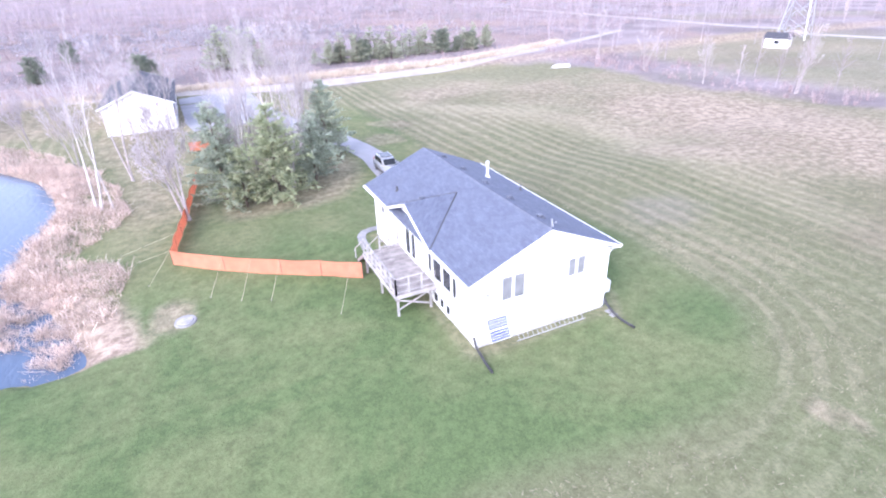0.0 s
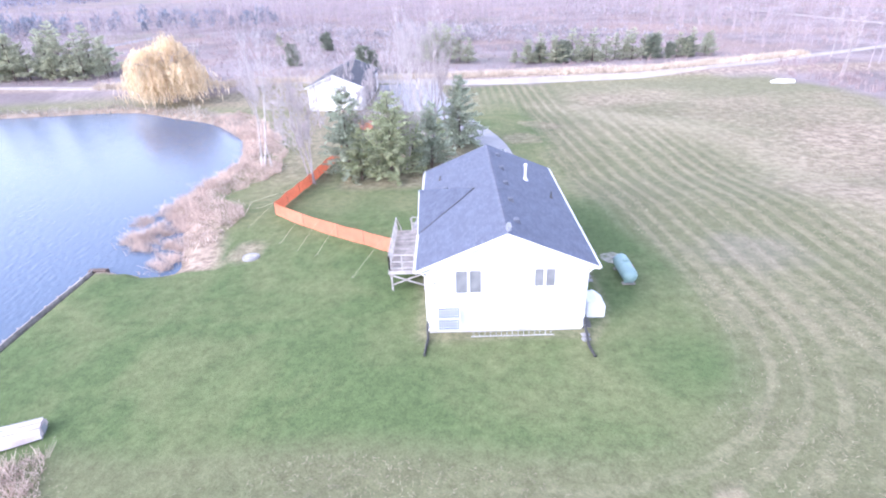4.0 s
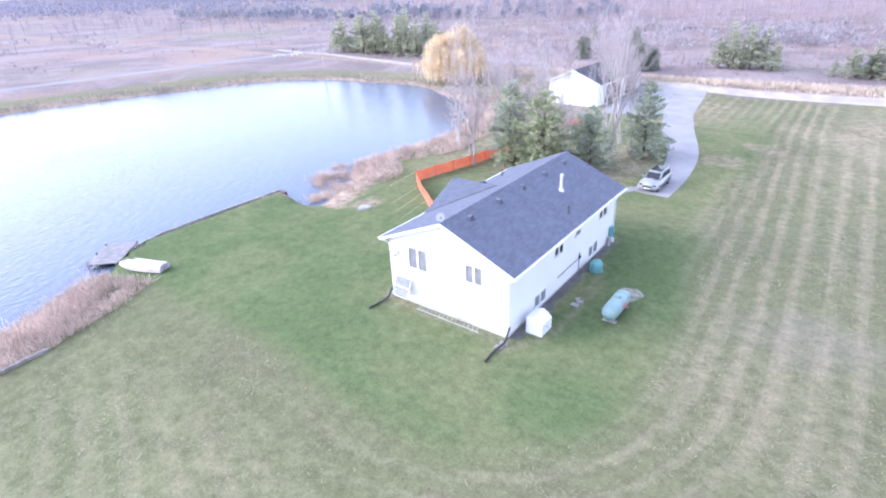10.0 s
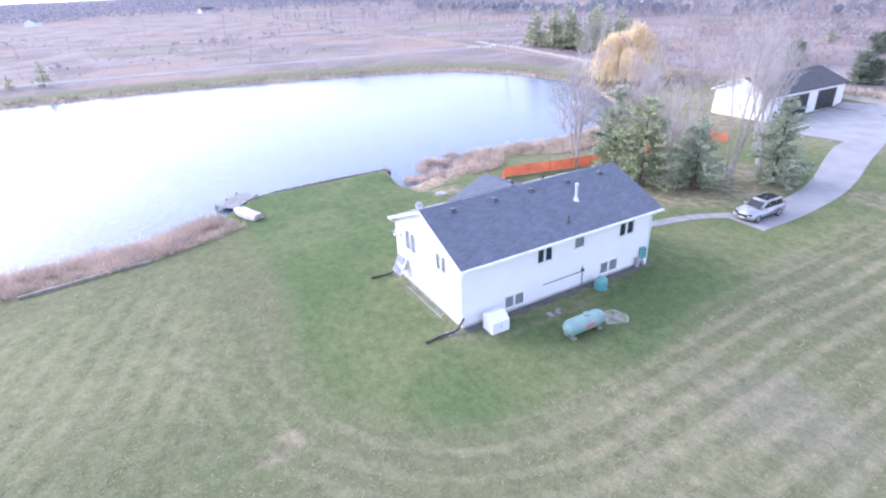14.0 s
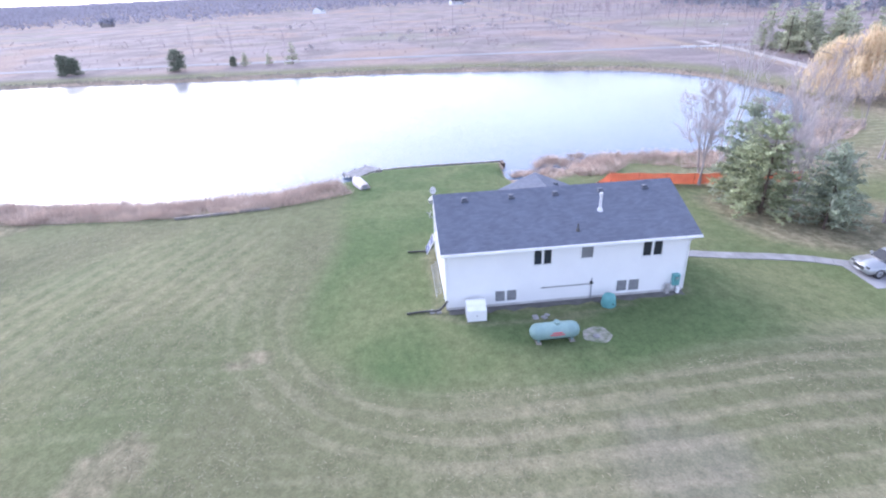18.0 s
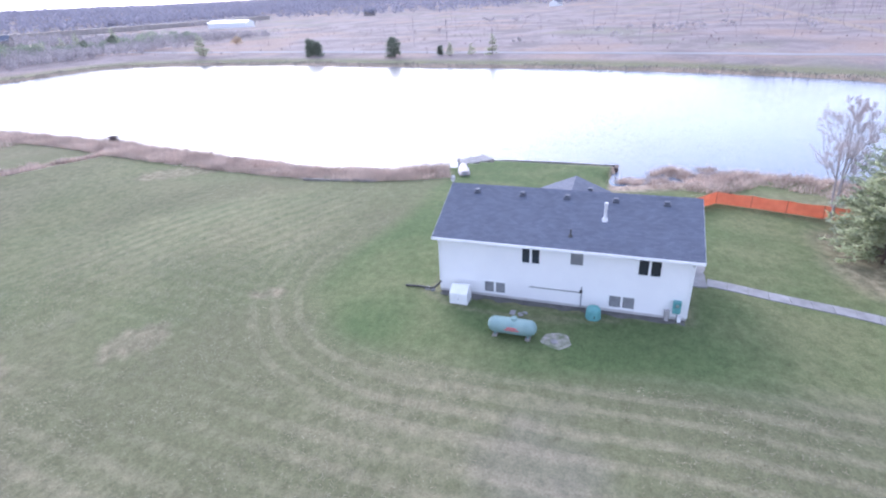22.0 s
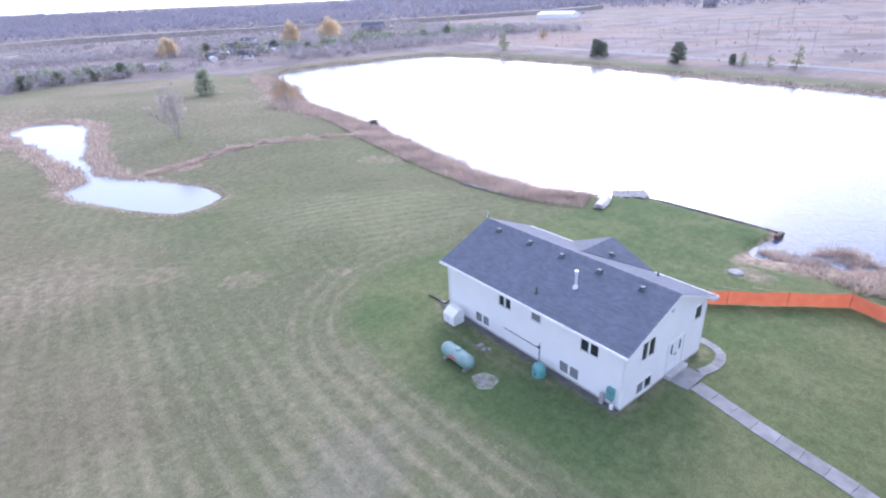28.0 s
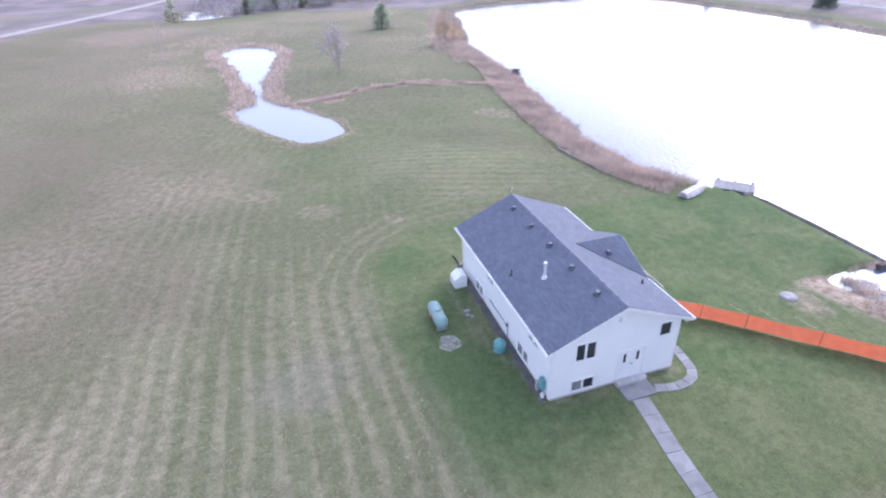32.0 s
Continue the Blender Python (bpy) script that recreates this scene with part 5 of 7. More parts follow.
pipe = thing("gas_line", "thin dark pipe run along the white siding", "pipe", (19.29, 28.9, 0))
part("run", tubed((0.04, -3.2, 1.08), (0.04, 0, 1.08), 0.022, n=8), DARK_METAL, pipe)
part("riser", tubed((0.05, 0.02, -0.05), (0.05, 0.02, 1.5), 0.03, n=8), GREY_METAL, pipe)
part("regulator", tubed((0.04, 0.0, 1.2), (0.16, 0.0, 1.2), 0.09, n=12), DARK_METAL, pipe)
for y in (-3.0, -1.5):
    part("clip", boxed(0.0, 0.05, y - 0.03, y + 0.03, 1.05, 1.11), GREY_METAL, pipe)
for i, (x, y, s) in enumerate(((20.9, 25.0, 0.24), (21.0, 25.5, 0.2), (20.75, 25.75, 0.15))):
    st = thing("flat_stone", "flat grey stone lying in the grass", "stone", (x, y, height(x, y)), 30 * i, "stones by the wall")
    part("slab", boxed(-s, s, -s * 0.7, s * 0.7, -0.03, 0.06, bevel=0.03), CONCRETE, st)
for x, y in ((19.35, 19.25), (19.3, 18.85)):
    st = thing("splash_block", "grey concrete splash block under the downspout", "splash block", (x, y, height(x, y)), 15)
    part("slab", boxed(-0.22, 0.22, -0.15, 0.15, -0.03, 0.07, bevel=0.02), CONCRETE, st)

# dark bare strip along the foot of the east wall
strip = [(19.305, 19.9)] + [(19.82 + 0.13 * math.sin(k * 1.7) + 0.08 * math.sin(k * 4.1), 19.9 + 0.5 * k) for k in range(31)] + [(19.305, 34.9)]
tagged(part("gravel_strip", prism(strip, -0.1, 0.022), DARK_SOIL), "dark grey soil along the foot of the house wall", "ground", kind="structure")
# solar panels leaning on the south wall
for y, z in ((19.2, 0.95), (19.49, 1.5)):
    sp = thing("solar_panel", "blue gridded solar panel leaning out from the gable wall", "solar panel", (11.98, y, z), 0, "solar panels on the gable")
    tilt = pose(0, 0, 0, -28, 0, 0)
    part("frame", box(bmesh.new(), -0.6, 0.6, -0.02, 0.02, -0.31, 0.31, bevel=0.008, m=tilt), TRIM, sp)
    for a in range(9):
        for b in range(4):
            x0, z0 = -0.565 + a * 0.1265, -0.275 + b * 0.14
            part("cell", box(bmesh.new(), x0, x0 + 0.108, -0.026, -0.021, z0, z0 + 0.118, m=tilt), SOLAR_BLUE, sp)
    part("strut", tubed((-0.5, 19.77 - y, 0.1), (-0.5, 0.03, 0.02), 0.015, n=6), GREY_METAL, sp)
    part("strut", tubed((0.5, 19.77 - y, 0.1), (0.5, 0.03, 0.02), 0.015, n=6), GREY_METAL, sp)
# ladder on its side along the south wall
lad = thing("ladder", "long aluminium ladder lying on edge along the wall", "ladder", (15.4, 19.5, 0))
for y, z in ((-0.2, 0.05), (0.12, 0.36)):
    part("rail", boxed(-2.25, 2.25, y - 0.014, y + 0.014, z - 0.022, z + 0.022), ALUMINIUM, lad)
for i in range(15):
    x = -2.1 + 0.3 * i
    part("rung", tubed((x, -0.19, 0.06), (x, 0.11, 0.35), 0.015, n=6), ALUMINIUM, lad)


def drain_hose(points, label):
    """A black corrugated hose with ridges."""
    c = curve_points(points, False, 10)
    ob = thing("drain_hose", label, "hose", (points[0][0], points[0][1], 0), 0, "drain hoses")
    im = ob.matrix_world.inverted()
    for k, (a, b) in enumerate(zip(c[:-1], c[1:])):
        part("segment", tubed(im @ a, im @ b, 0.075 if k % 2 else 0.06, n=9), BLACK_PLASTIC, ob)


drain_hose([(19.34, 19.86, 0.75), (19.36, 19.6, 0.4), (19.4, 19.2, 0.14), (19.3, 18.3, 0.09), (19.4, 17.3, 0.09)], "black corrugated drain hose running from the downspout")
drain_hose([(10.79, 19.86, 0.75), (10.76, 19.6, 0.4), (10.8, 19.2, 0.14), (10.72, 18.5, 0.09), (10.65, 17.7, 0.09)], "black corrugated drain hose running from the downspout")

# front step and walk
step = thing("front_step", "broad concrete landing before the front door", "step", (13.9, 35.8, 0))
part("landing", boxed(-1.05, 1.0, -0.4, 0.75, -0.1, 0.06, bevel=0.015), CONCRETE, step)
part("tread", boxed(-1.05, 1.0, -0.79, -0.4, -0.1, 0.3, bevel=0.02), FOUNDATION, step)


def slab_walk(name, line, width, n, label):
    """A walk of poured slabs with open joints."""
    c = curve_points(line, False, 12)
    length = sum((b - a).length for a, b in zip(c[:-1], c[1:]))
    ob = thing(name, label, "walk", (line[0][0], line[0][1], 0), kind="structure")
    pts, acc = [], 0.0
    cum = [0.0]
    for a, b in zip(c[:-1], c[1:]):
        cum.append(cum[-1] + (b - a).length)

    def at(s):
        s = min(max(s, 0), length)
        i = max(j for j in range(len(cum)) if cum[j] <= s + 1e-9)
        i = min(i, len(c) - 2)
        f = (s - cum[i]) / max(1e-9, cum[i + 1] - cum[i])
        return c[i].lerp(c[i + 1], f), (c[i + 1] - c[i]).normalized()

    o = Vector((line[0][0], line[0][1]))
    for k in range(n):
        (p, d0), (q, d1) = at(length * k / n + 0.012), at(length * (k + 1) / n - 0.012)
        n0, n1 = Vector((-d0.y, d0.x)) * width / 2, Vector((-d1.y, d1.x)) * width / 2
        slab = prism([tuple(v - o) for v in (p - n0, p + n0, q + n1, q - n1)], -0.08, 0.045 + random.uniform(-0.006, 0.006))
        za, zb = height(p.x, p.y), height(q.x, q.y)
        for v in slab.verts:
            w = Vector((v.co.x, v.co.y)) + o
            f = (w - p).dot(q - p) / max((q - p).length_squared, 1e-9)
            v.co.z += za + (zb - za) * min(max(f, 0), 1)
        part("slab", slab, CONCRETE, ob)
    return ob


slab_walk("front_walk", [(14.1, 36.6), (14.3, 38.3), (14.5, 40.4), (14.55, 42.7), (14.6, 44.8), (14.95, 47.0), (15.7, 48.6), (16.2, 49.6)], 1.05, 11, "pale concrete walk of worn slabs from the door to the drive")
slab_walk("side_walk", [(12.8, 36.15), (11.9, 36.42), (11.05, 36.45), (10.2, 36.2), (9.75, 35.7), (9.55, 34.8), (9.4, 33.4)], 0.62, 8, "narrow concrete walk curving round the corner to the deck")

# white lid of the septic tank
lid = thing("septic_lid", "oval white concrete tank lid on a bare mound", "lid", (-2.95, 31.0, height(-2.95, 31.0)))
part("cover", tubed((0, 0, 0.04), (0, 0, 0.15), 0.5, 0.46, n=22), DECK_PAINT, lid)
part("collar", tubed((0, 0, -0.1), (0, 0, 0.1), 0.66, 0.62, n=22), CONCRETE, lid)
part("handle", boxed(-0.12, 0.12, -0.03, 0.03, 0.15, 0.18), GREY_METAL, lid)


# ---- orange fence ----
def net_fence(points, label):
    """Orange plastic netting on posts, sagging between them, with guy lines."""
    ob = thing("safety_fence", label, "fence", (points[0][0], points[0][1], 0), 0, "orange fences")
    o = Vector((points[0][0], points[0][1], 0))
    line = []
    for a, b in zip(points[:-1], points[1:]):
        n = max(1, round(math.dist(a, b) / 3.2))
        line += [(a[0] + (b[0] - a[0]) * i / n, a[1] + (b[1] - a[1]) * i / n) for i in range(n)]
    line.append(points[-1])
    for x, y in line:
        z = height(x, y)
        part("post", tubed(Vector((x, y, z - 0.15)) - o, Vector((x, y, z + 1.24)) - o, 0.018, n=6), DARK_METAL, ob)
    for (ax, ay), (bx, by) in zip(line[:-1], line[1:]):
        za, zb = height(ax, ay), height(bx, by)
        d = Vector((bx - ax, by - ay, 0))
        nrm = Vector((-d.y, d.x, 0)).normalized()
        bm = bmesh.new()
        cols = []
        for i in range(9):
            t = i / 8
            sag = 0.07 * math.sin(math.pi * t)
            col = []
            for k in range(7):
                u = k / 6
                p = Vector((ax, ay, za)) + Vector((bx - ax, by - ay, zb - za)) * t
                p += nrm * (0.05 * math.sin(5 * t + 3 * u) * math.sin(math.pi * t)) + Vector((0, 0, 0.04 + (1.17 - sag) * u))
                col.append(bm.verts.new(p - o))
            cols.append(col)
        for a, b in zip(cols[:-1], cols[1:]):
            for k in range(6):
                bm.faces.new((a[k], b[k], b[k + 1], a[k + 1]))
        bmesh.ops.solidify(bm, geom=bm.faces[:], thickness=0.008)
        part("net_panel", bm, ORANGE_NET, ob)
    return ob, line


fence, fl = net_fence([(7.9, 29.6), (3.3, 33.2), (-0.1, 36.1), (-3.4, 39.15), (-3.05, 42), (-2.2, 47.5), (-1.5, 52.5), (-0.6, 58)], "bright orange plastic safety netting on thin posts")
net_fence([(-0.8, 69.4), (1.5, 69.9)], "short run of orange netting near the garage")
for x, y, gx, gy in ((7.3, 30.05, 5.5, 26.5), (3.3, 33.2, 2.1, 30.5), (1.6, 34.6, 0.4, 31.6), (-0.1, 36.1, -1.35, 33.1), (-3.4, 39.15, -5.0, 36.7), (-3.4, 39.15, -5.7, 41.1), (-2.95, 42.5, -7.0, 43.0)):
    g = thing("guy_rope", "pale guy rope staked into the lawn", "rope", (x, y, 0), 0, "guy ropes")
    z = height(x, y)
    ex, ey = gx, gy
    part("line", tubed((0, 0, z + 1.15), (ex - x, ey - y, height(ex, ey)), 0.008, n=5), ROPE, g)
    part("peg", tubed((ex - x, ey - y, height(ex, ey) - 0.1), (ex - x, ey - y, height(ex, ey) + 0.1), 0.02, n=6), WEATHERED, g)

# ---- waterside ----
wall = thing("seawall", "low weathered timber retaining wall along the water", "seawall", (-14.5, 22, 0), kind="structure")
o = Vector((-14.5, 22, 0))
sw = [Vector((x, y, 0)) for x, y in SEAWALL[1:]]
for a, b in zip(sw[:-1], sw[1:]):
    n = max(2, round((b - a).length / 1.25))
    for i in range(n):
        p, q = a.lerp(b, i / n), a.lerp(b, (i + 1) / n)
        d = (q - p).normalized()
        s = Vector((-d.y, d.x, 0)) * 0.05
        for z0 in (-1.75, -1.43, -1.11):
            pts = [v - o for v in (p + s, q + s, q - s, p - s)]
            part("timber", prism([(v.x, v.y) for v in pts], z0, z0 + 0.31), WEATHERED, wall)
        part("pile", tubed(p + 2.4 * s - o + Vector((0, 0, -2.2)), p + 2.4 * s - o + Vector((0, 0, -0.78)), 0.07, n=7), WEATHERED, wall)
part("end_crib", boxed(-0.3, 1.1, 7.75, 8.2, -1.8, -0.82, bevel=0.06), BARK_BROWN, wall, "dark timber crib at the end")

dock = thing("dock", "short weathered plank dock on the lake edge", "dock", (-14.3, 13.1, 0), 134)
for i in range(26):
    x = -2.0 + 0.155 * i
    part("plank", boxed(x, x + 0.145, -1.2, 1.2, -0.97, -0.92), DOCK_WOOD, dock)
for y in (-1.0, 1.0):
    part("beam", boxed(-2.0, 2.0, y - 0.06, y + 0.06, -1.15, -0.971), WEATHERED, dock)
    for x in (-1.7, 0.0, 1.7):
        part("pile", tubed((x, y * 1.27, -2.6), (x, y * 1.27, -0.75), 0.08, n=8), WEATHERED, dock)


def boat_hull(name, label, at, turn, flip, length=4.3, beam=1.5, mat=None):
    b = thing(name, label, "boat", at, turn)
    bm = bmesh.new()
    st = []
    n = 13
    for i in range(n):
        t = i / (n - 1)
        w = beam / 2 * (0.82 + 0.18 * math.sin(math.pi * min(t * 1.4, 1))) * (1 - max(0, (t - 0.5) / 0.5) ** 2.3 * 0.93)
        keel = 0.02 + 0.35 * max(0, (t - 0.6) / 0.4) ** 2
        top = 0.5 + 0.14 * t
        x = (t - 0.5) * length
        st.append([bm.verts.new((x, s * w * k, z)) for s, k, z in ((-1, 1, top), (-1, 0.86, top * 0.45 + keel * 0.5), (-1, 0.55, keel + 0.03), (0, 0, keel), (1, 0.55, keel + 0.03), (1, 0.86, top * 0.45 + keel * 0.5), (1, 1, top))])
    for a, c in zip(st[:-1], st[1:]):
        for k in range(6):
            bm.faces.new((a[k], a[k + 1], c[k + 1], c[k]))
    bm.faces.new(st[0][::-1])
    bmesh.ops.recalc_face_normals(bm, faces=bm.faces)
    bmesh.ops.solidify(bm, geom=bm.faces[:], thickness=0.03)
    turned = Matrix.Rotation(math.pi, 4, 'X') if flip else Matrix.Identity(4)
    lift = Matrix.Translation((0, 0, 0.66 if flip else 0.0))
    bmesh.ops.transform(bm, matrix=lift @ turned, verts=bm.verts)
    part("hull", bm, mat or TRIM, b)
    if flip:
        part("keel", boxed(-length / 2, length * 0.3, -0.03, 0.03, 0.62, 0.68), DECK_PAINT, b)
        for y in (-0.35, 0.35):
            part("strake", boxed(-length / 2 + 0.02, length * 0.2, y - 0.02, y + 0.02, 0.6, 0.65), DECK_PAINT, b)
        part("motor_pad", boxed(-length / 2 - 0.03, -length / 2, -0.2, 0.2, 0.15, 0.5), GREY_METAL, b)
    else:
        for x in (-1.2, 0.1, 1.1):
            part("bench", boxed(x - 0.13, x + 0.13, -0.52, 0.52, 0.3, 0.34), WEATHERED, b)
    part("gunwale", rake(bmesh.new(), (-length / 2, 0, 0.06), (-length / 2 + 0.04, 0, 0.06), beam * 0.4, 0.05), GREY_METAL, b)
    return b


boat_hull("rowboat", "white rowboat lying keel up on the bank beside the dock", (-9.1, 13.05, height(-8.5, 13.2)), 200, True, 4.4, 1.35, HULL)

# old planks laid out into the reeds
pl = thing("plank_walk", "old grey planks laid out through the reeds", "walkway", (-10.3, 39.85, -1.02), 8)
for k in range(3):
    part("plank", boxed(-1.25 + 0.1 * k, 1.2 + 0.08 * k, -0.42 + 0.29 * k, -0.15 + 0.29 * k, -0.04, 0.02), WEATHERED, pl)
for x in (-1.0, 0.9):
    for y in (-0.36, 0.36):
        part("post", tubed((x, y, -0.9), (x, y, -0.041), 0.06, n=7), WEATHERED, pl)
# old boards edging the grass behind the reeds
for i, (a, b) in enumerate((((-2.15, -4.2), (-2.5, -0.9)), ((-2.55, -0.8), (-2.85, 1.4)), ((-2.95, 1.7), (-3.2, 4.6)))):
    yaw = math.degrees(math.atan2(b[1] - a[1], b[0] - a[0]))
    ln = math.hypot(b[0] - a[0], b[1] - a[1])
    bd = thing("timber_edging", "grey weathered timber lying along the reed bank", "timber", (a[0], a[1], height(*a) + 0.02), yaw, "bank timbers")
    part("beam", boxed(0, ln, -0.12, 0.12, -0.12, 0.2, bevel=0.03), WEATHERED, bd)
    for k in (0.15, 0.85):
        part("stake", tubed((ln * k, -0.17, -0.3), (ln * k, -0.17, 0.26), 0.04, n=6), WEATHERED, bd)

# ---- car ----
car = thing("car", "silver sport utility vehicle parked at the end of the drive", "car", (17.55, 51.0, height(17.55, 51.0) + 0.03), -92)


def car_body(profile, half, taper, mat, name, parent, inset=0.0):
    """A body pressed out of a side profile, narrowing towards the roof."""
    bm = bmesh.new()
    zmax = max(z for _, z in profile)
    sides = []
    for s in (-1, 1):
        sides.append([bm.verts.new((x, s * (half - taper * max(0, (z - 0.85)) / 0.8 - inset), z)) for x, z in profile])
    bm.faces.new(sides[0])
    bm.faces.new(sides[1][::-1])
    n = len(profile)
    for i in range(n):
        bm.faces.new((sides[0][i], sides[0][(i + 1) % n], sides[1][(i + 1) % n], sides[1][i]))
    bmesh.ops.recalc_face_normals(bm, faces=bm.faces)
    es = [e for e in bm.edges if abs(e.verts[0].co.y - e.verts[1].co.y) < 0.3]
    bmesh.ops.bevel(bm, geom=es, offset=0.05, segments=2, affect='EDGES')
    for f in bm.faces:
        f.smooth = True
    return part(name, bm, mat, parent)


body = car_body([(-2.2, 0.35), (-2.28, 0.6), (-2.22, 0.98), (-2.12, 1.04), (-1.2, 1.06), (0.9, 1.02), (1.85, 0.92), (2.2, 0.75), (2.28, 0.5), (2.2, 0.32)], 0.91, 0.1, CAR_PAINT, "body", car)
cabin = car_body([(-2.15, 1.02), (-1.95, 1.45), (-1.7, 1.6), (-0.9, 1.67), (0.0, 1.64), (0.35, 1.55), (1.05, 1.0)], 0.86, 0.24, CAR_PAINT, "cabin", car)
part("windscreen", box(bmesh.new(), -0.36, 0.36, -0.62, 0.62, -0.01, 0.012, m=Matrix.Translation((0.74, 0, 1.31)) @ Matrix.Rotation(radians(37), 4, 'Y')), CAR_GLASS, car)
part("sunroof", box(bmesh.new(), -1.5, 0.12, -0.56, 0.56, 1.655, 1.69, bevel=0.01), CAR_GLASS, car, "dark glass roof panel")
part("rear_window", box(bmesh.new(), -0.22, 0.22, -0.58, 0.58, -0.01, 0.02, m=Matrix.Translation((-2.04, 0, 1.3)) @ Matrix.Rotation(radians(-68), 4, 'Y')), CAR_GLASS, car)
for s in (-1, 1):
    for x0, x1 in ((-1.75, -1.0), (-0.95, -0.1), (-0.05, 0.6)):
        bm = bmesh.new()
        hi1 = 1.5 if x1 < 0.3 else 1.22
        pts = [(x0, 1.08), (x1, 1.08), (x1 - 0.02, hi1), (x0 + 0.05, 1.52)]
        vs = [[bm.verts.new((x, s * (0.875 - 0.3 * (z - 0.85) + d), z)) for x, z in pts] for d in (-0.03, 0.012)]
        bm.faces.new(vs[0]), bm.faces.new(vs[1][::-1])
        for i in range(4):
            bm.faces.new((vs[0][i], vs[0][(i + 1) % 4], vs[1][(i + 1) % 4], vs[1][i]))
        bmesh.ops.recalc_face_normals(bm, faces=bm.faces)
        part("side_window", bm, CAR_GLASS, car)
    part("roof_rail", tubed((-1.7, s * 0.62, 1.67), (0.0, s * 0.62, 1.7), 0.02, n=6), GALVANISED, car)
    part("mirror", boxed(0.55, 0.72, s * 1.0 - 0.09, s * 1.0 + 0.09, 1.02, 1.16, bevel=0.03), CAR_PAINT, car)
    part("headlight", boxed(2.02, 2.24, s * 0.66 - 0.17, s * 0.66 + 0.17, 0.68, 0.8, bevel=0.03), CAR_GLASS, car)
    part("tail_light", boxed(-2.27, -2.15, s * 0.72 - 0.13, s * 0.72 + 0.13, 0.85, 1.1, bevel=0.03), RED_MARK, car)
    for x in (-1.38, 1.38):
        w = part("wheel", tubed((x, s * 0.7, 0.34), (x, s * 0.93, 0.34), 0.345, n=22), BLACK_PLASTIC, car)
        part("rim", tubed((x, s * 0.925, 0.34), (x, s * 0.95, 0.34), 0.23, 0.2, n=16), GALVANISED, w)
        part("hub", tubed((x, s * 0.95, 0.34), (x, s * 0.965, 0.34), 0.06, n=10), DARK_METAL, w)
    part("sill_trim", boxed(-1.0, 1.0, s * 0.9 - 0.02, s * 0.9 + 0.02, 0.3, 0.42), BLACK_PLASTIC, car)
part("grille", boxed(2.2, 2.29, -0.45, 0.45, 0.5, 0.72, bevel=0.01), BLACK_PLASTIC, car)
part("number_plate", boxed(2.29, 2.3, -0.25, 0.25, 0.4, 0.5), TRIM, car)


# ---- trees ----
class Sprig:
    """Gathers tapered limbs and small blades into one mesh."""

    def __init__(self, seed):
        self.v, self.f, self.r, self.k = [], [], random.Random(seed), 1.0

    def limb(self, p, q, r0, r1, n=5):
        d = (q - p)
        if d.length < 1e-5:
            return
        d.normalize()
        a = d.orthogonal().normalized()
        b = d.cross(a)
        k = len(self.v)
        for c, r in ((p, r0), (q, r1)):
            for i in range(n):
                t = 2 * math.pi * i / n
                self.v.append(c + (a * math.cos(t) + b * math.sin(t)) * r)
        for i in range(n):
            j = (i + 1) % n
            self.f.append((k + i, k + j, k + n + j, k + n + i))

    def blade(self, p, q, w, side=None):
        d = q - p
        s = (side or d.orthogonal()).normalized() * w * self.k
        k = len(self.v)
        self.v += [p - s, p + s, q + s * 0.25, q - s * 0.25]
        self.f.append((k, k + 1, k + 2, k + 3))

    def mesh(self, name, mat):
        return raw_mesh(name, [tuple(v) for v in self.v], self.f, mat)


def turn_from(r, d, a):
    """d, bent by about a radians to a chance side."""
    o = d.orthogonal().normalized()
    o.rotate(Matrix.Rotation(r.uniform(0, 2 * math.pi), 3, d))
    return (d * math.cos(a) + o * math.sin(a)).normalized()


def grow_bare(limbs, twigs, p, d, length, r, depth, up_pull, spread):
    rng = limbs.r
    segs = 4
    for s in range(segs):
        q = p + d * length / segs
        limbs.limb(p, q, r * (1 - 0.7 * s / segs), r * (1 - 0.7 * (s + 1) / segs), 5 if depth > 1 else 3)
        if s > 0:
            for _ in range(2):
                c = turn_from(rng, d, rng.uniform(0.45, 0.95) * spread)
                c = (c + Vector((0, 0, up_pull * 0.6))).normalized()
                ln = length * rng.uniform(0.35, 0.6) * (1 - 0.3 * s / segs)
                if depth == 1:
                    e = q + c * ln
                    twigs.blade(q, e, 0.013)
                    c2 = turn_from(rng, c, rng.uniform(0.3, 0.7))
                    m = q.lerp(e, rng.uniform(0.3, 0.8))
                    twigs.blade(m, m + c2 * ln * 0.75, 0.009)
                    m = q.lerp(e, rng.uniform(0.2, 0.6))
                    twigs.blade(m, m + turn_from(rng, c, rng.uniform(0.4, 0.9)) * ln * 0.8, 0.009)
                    for _ in range(3):
                        m = q.lerp(e, rng.uniform(0.3, 1.0))
                        twigs.blade(m, m + turn_from(rng, c, rng.uniform(0.3, 1.0)) * ln * rng.uniform(0.4, 0.8), 0.007)
                else:
                    grow_bare(limbs, twigs, q, c, ln, r * 0.45, depth - 1, up_pull, spread)
        p = q
        d = (turn_from(rng, d, rng.uniform(0.03, 0.16)) + Vector((0, 0, up_pull * 0.25))).normalized()
    twigs.blade(p, p + d * length * 0.25, max(0.008, r * 0.3))


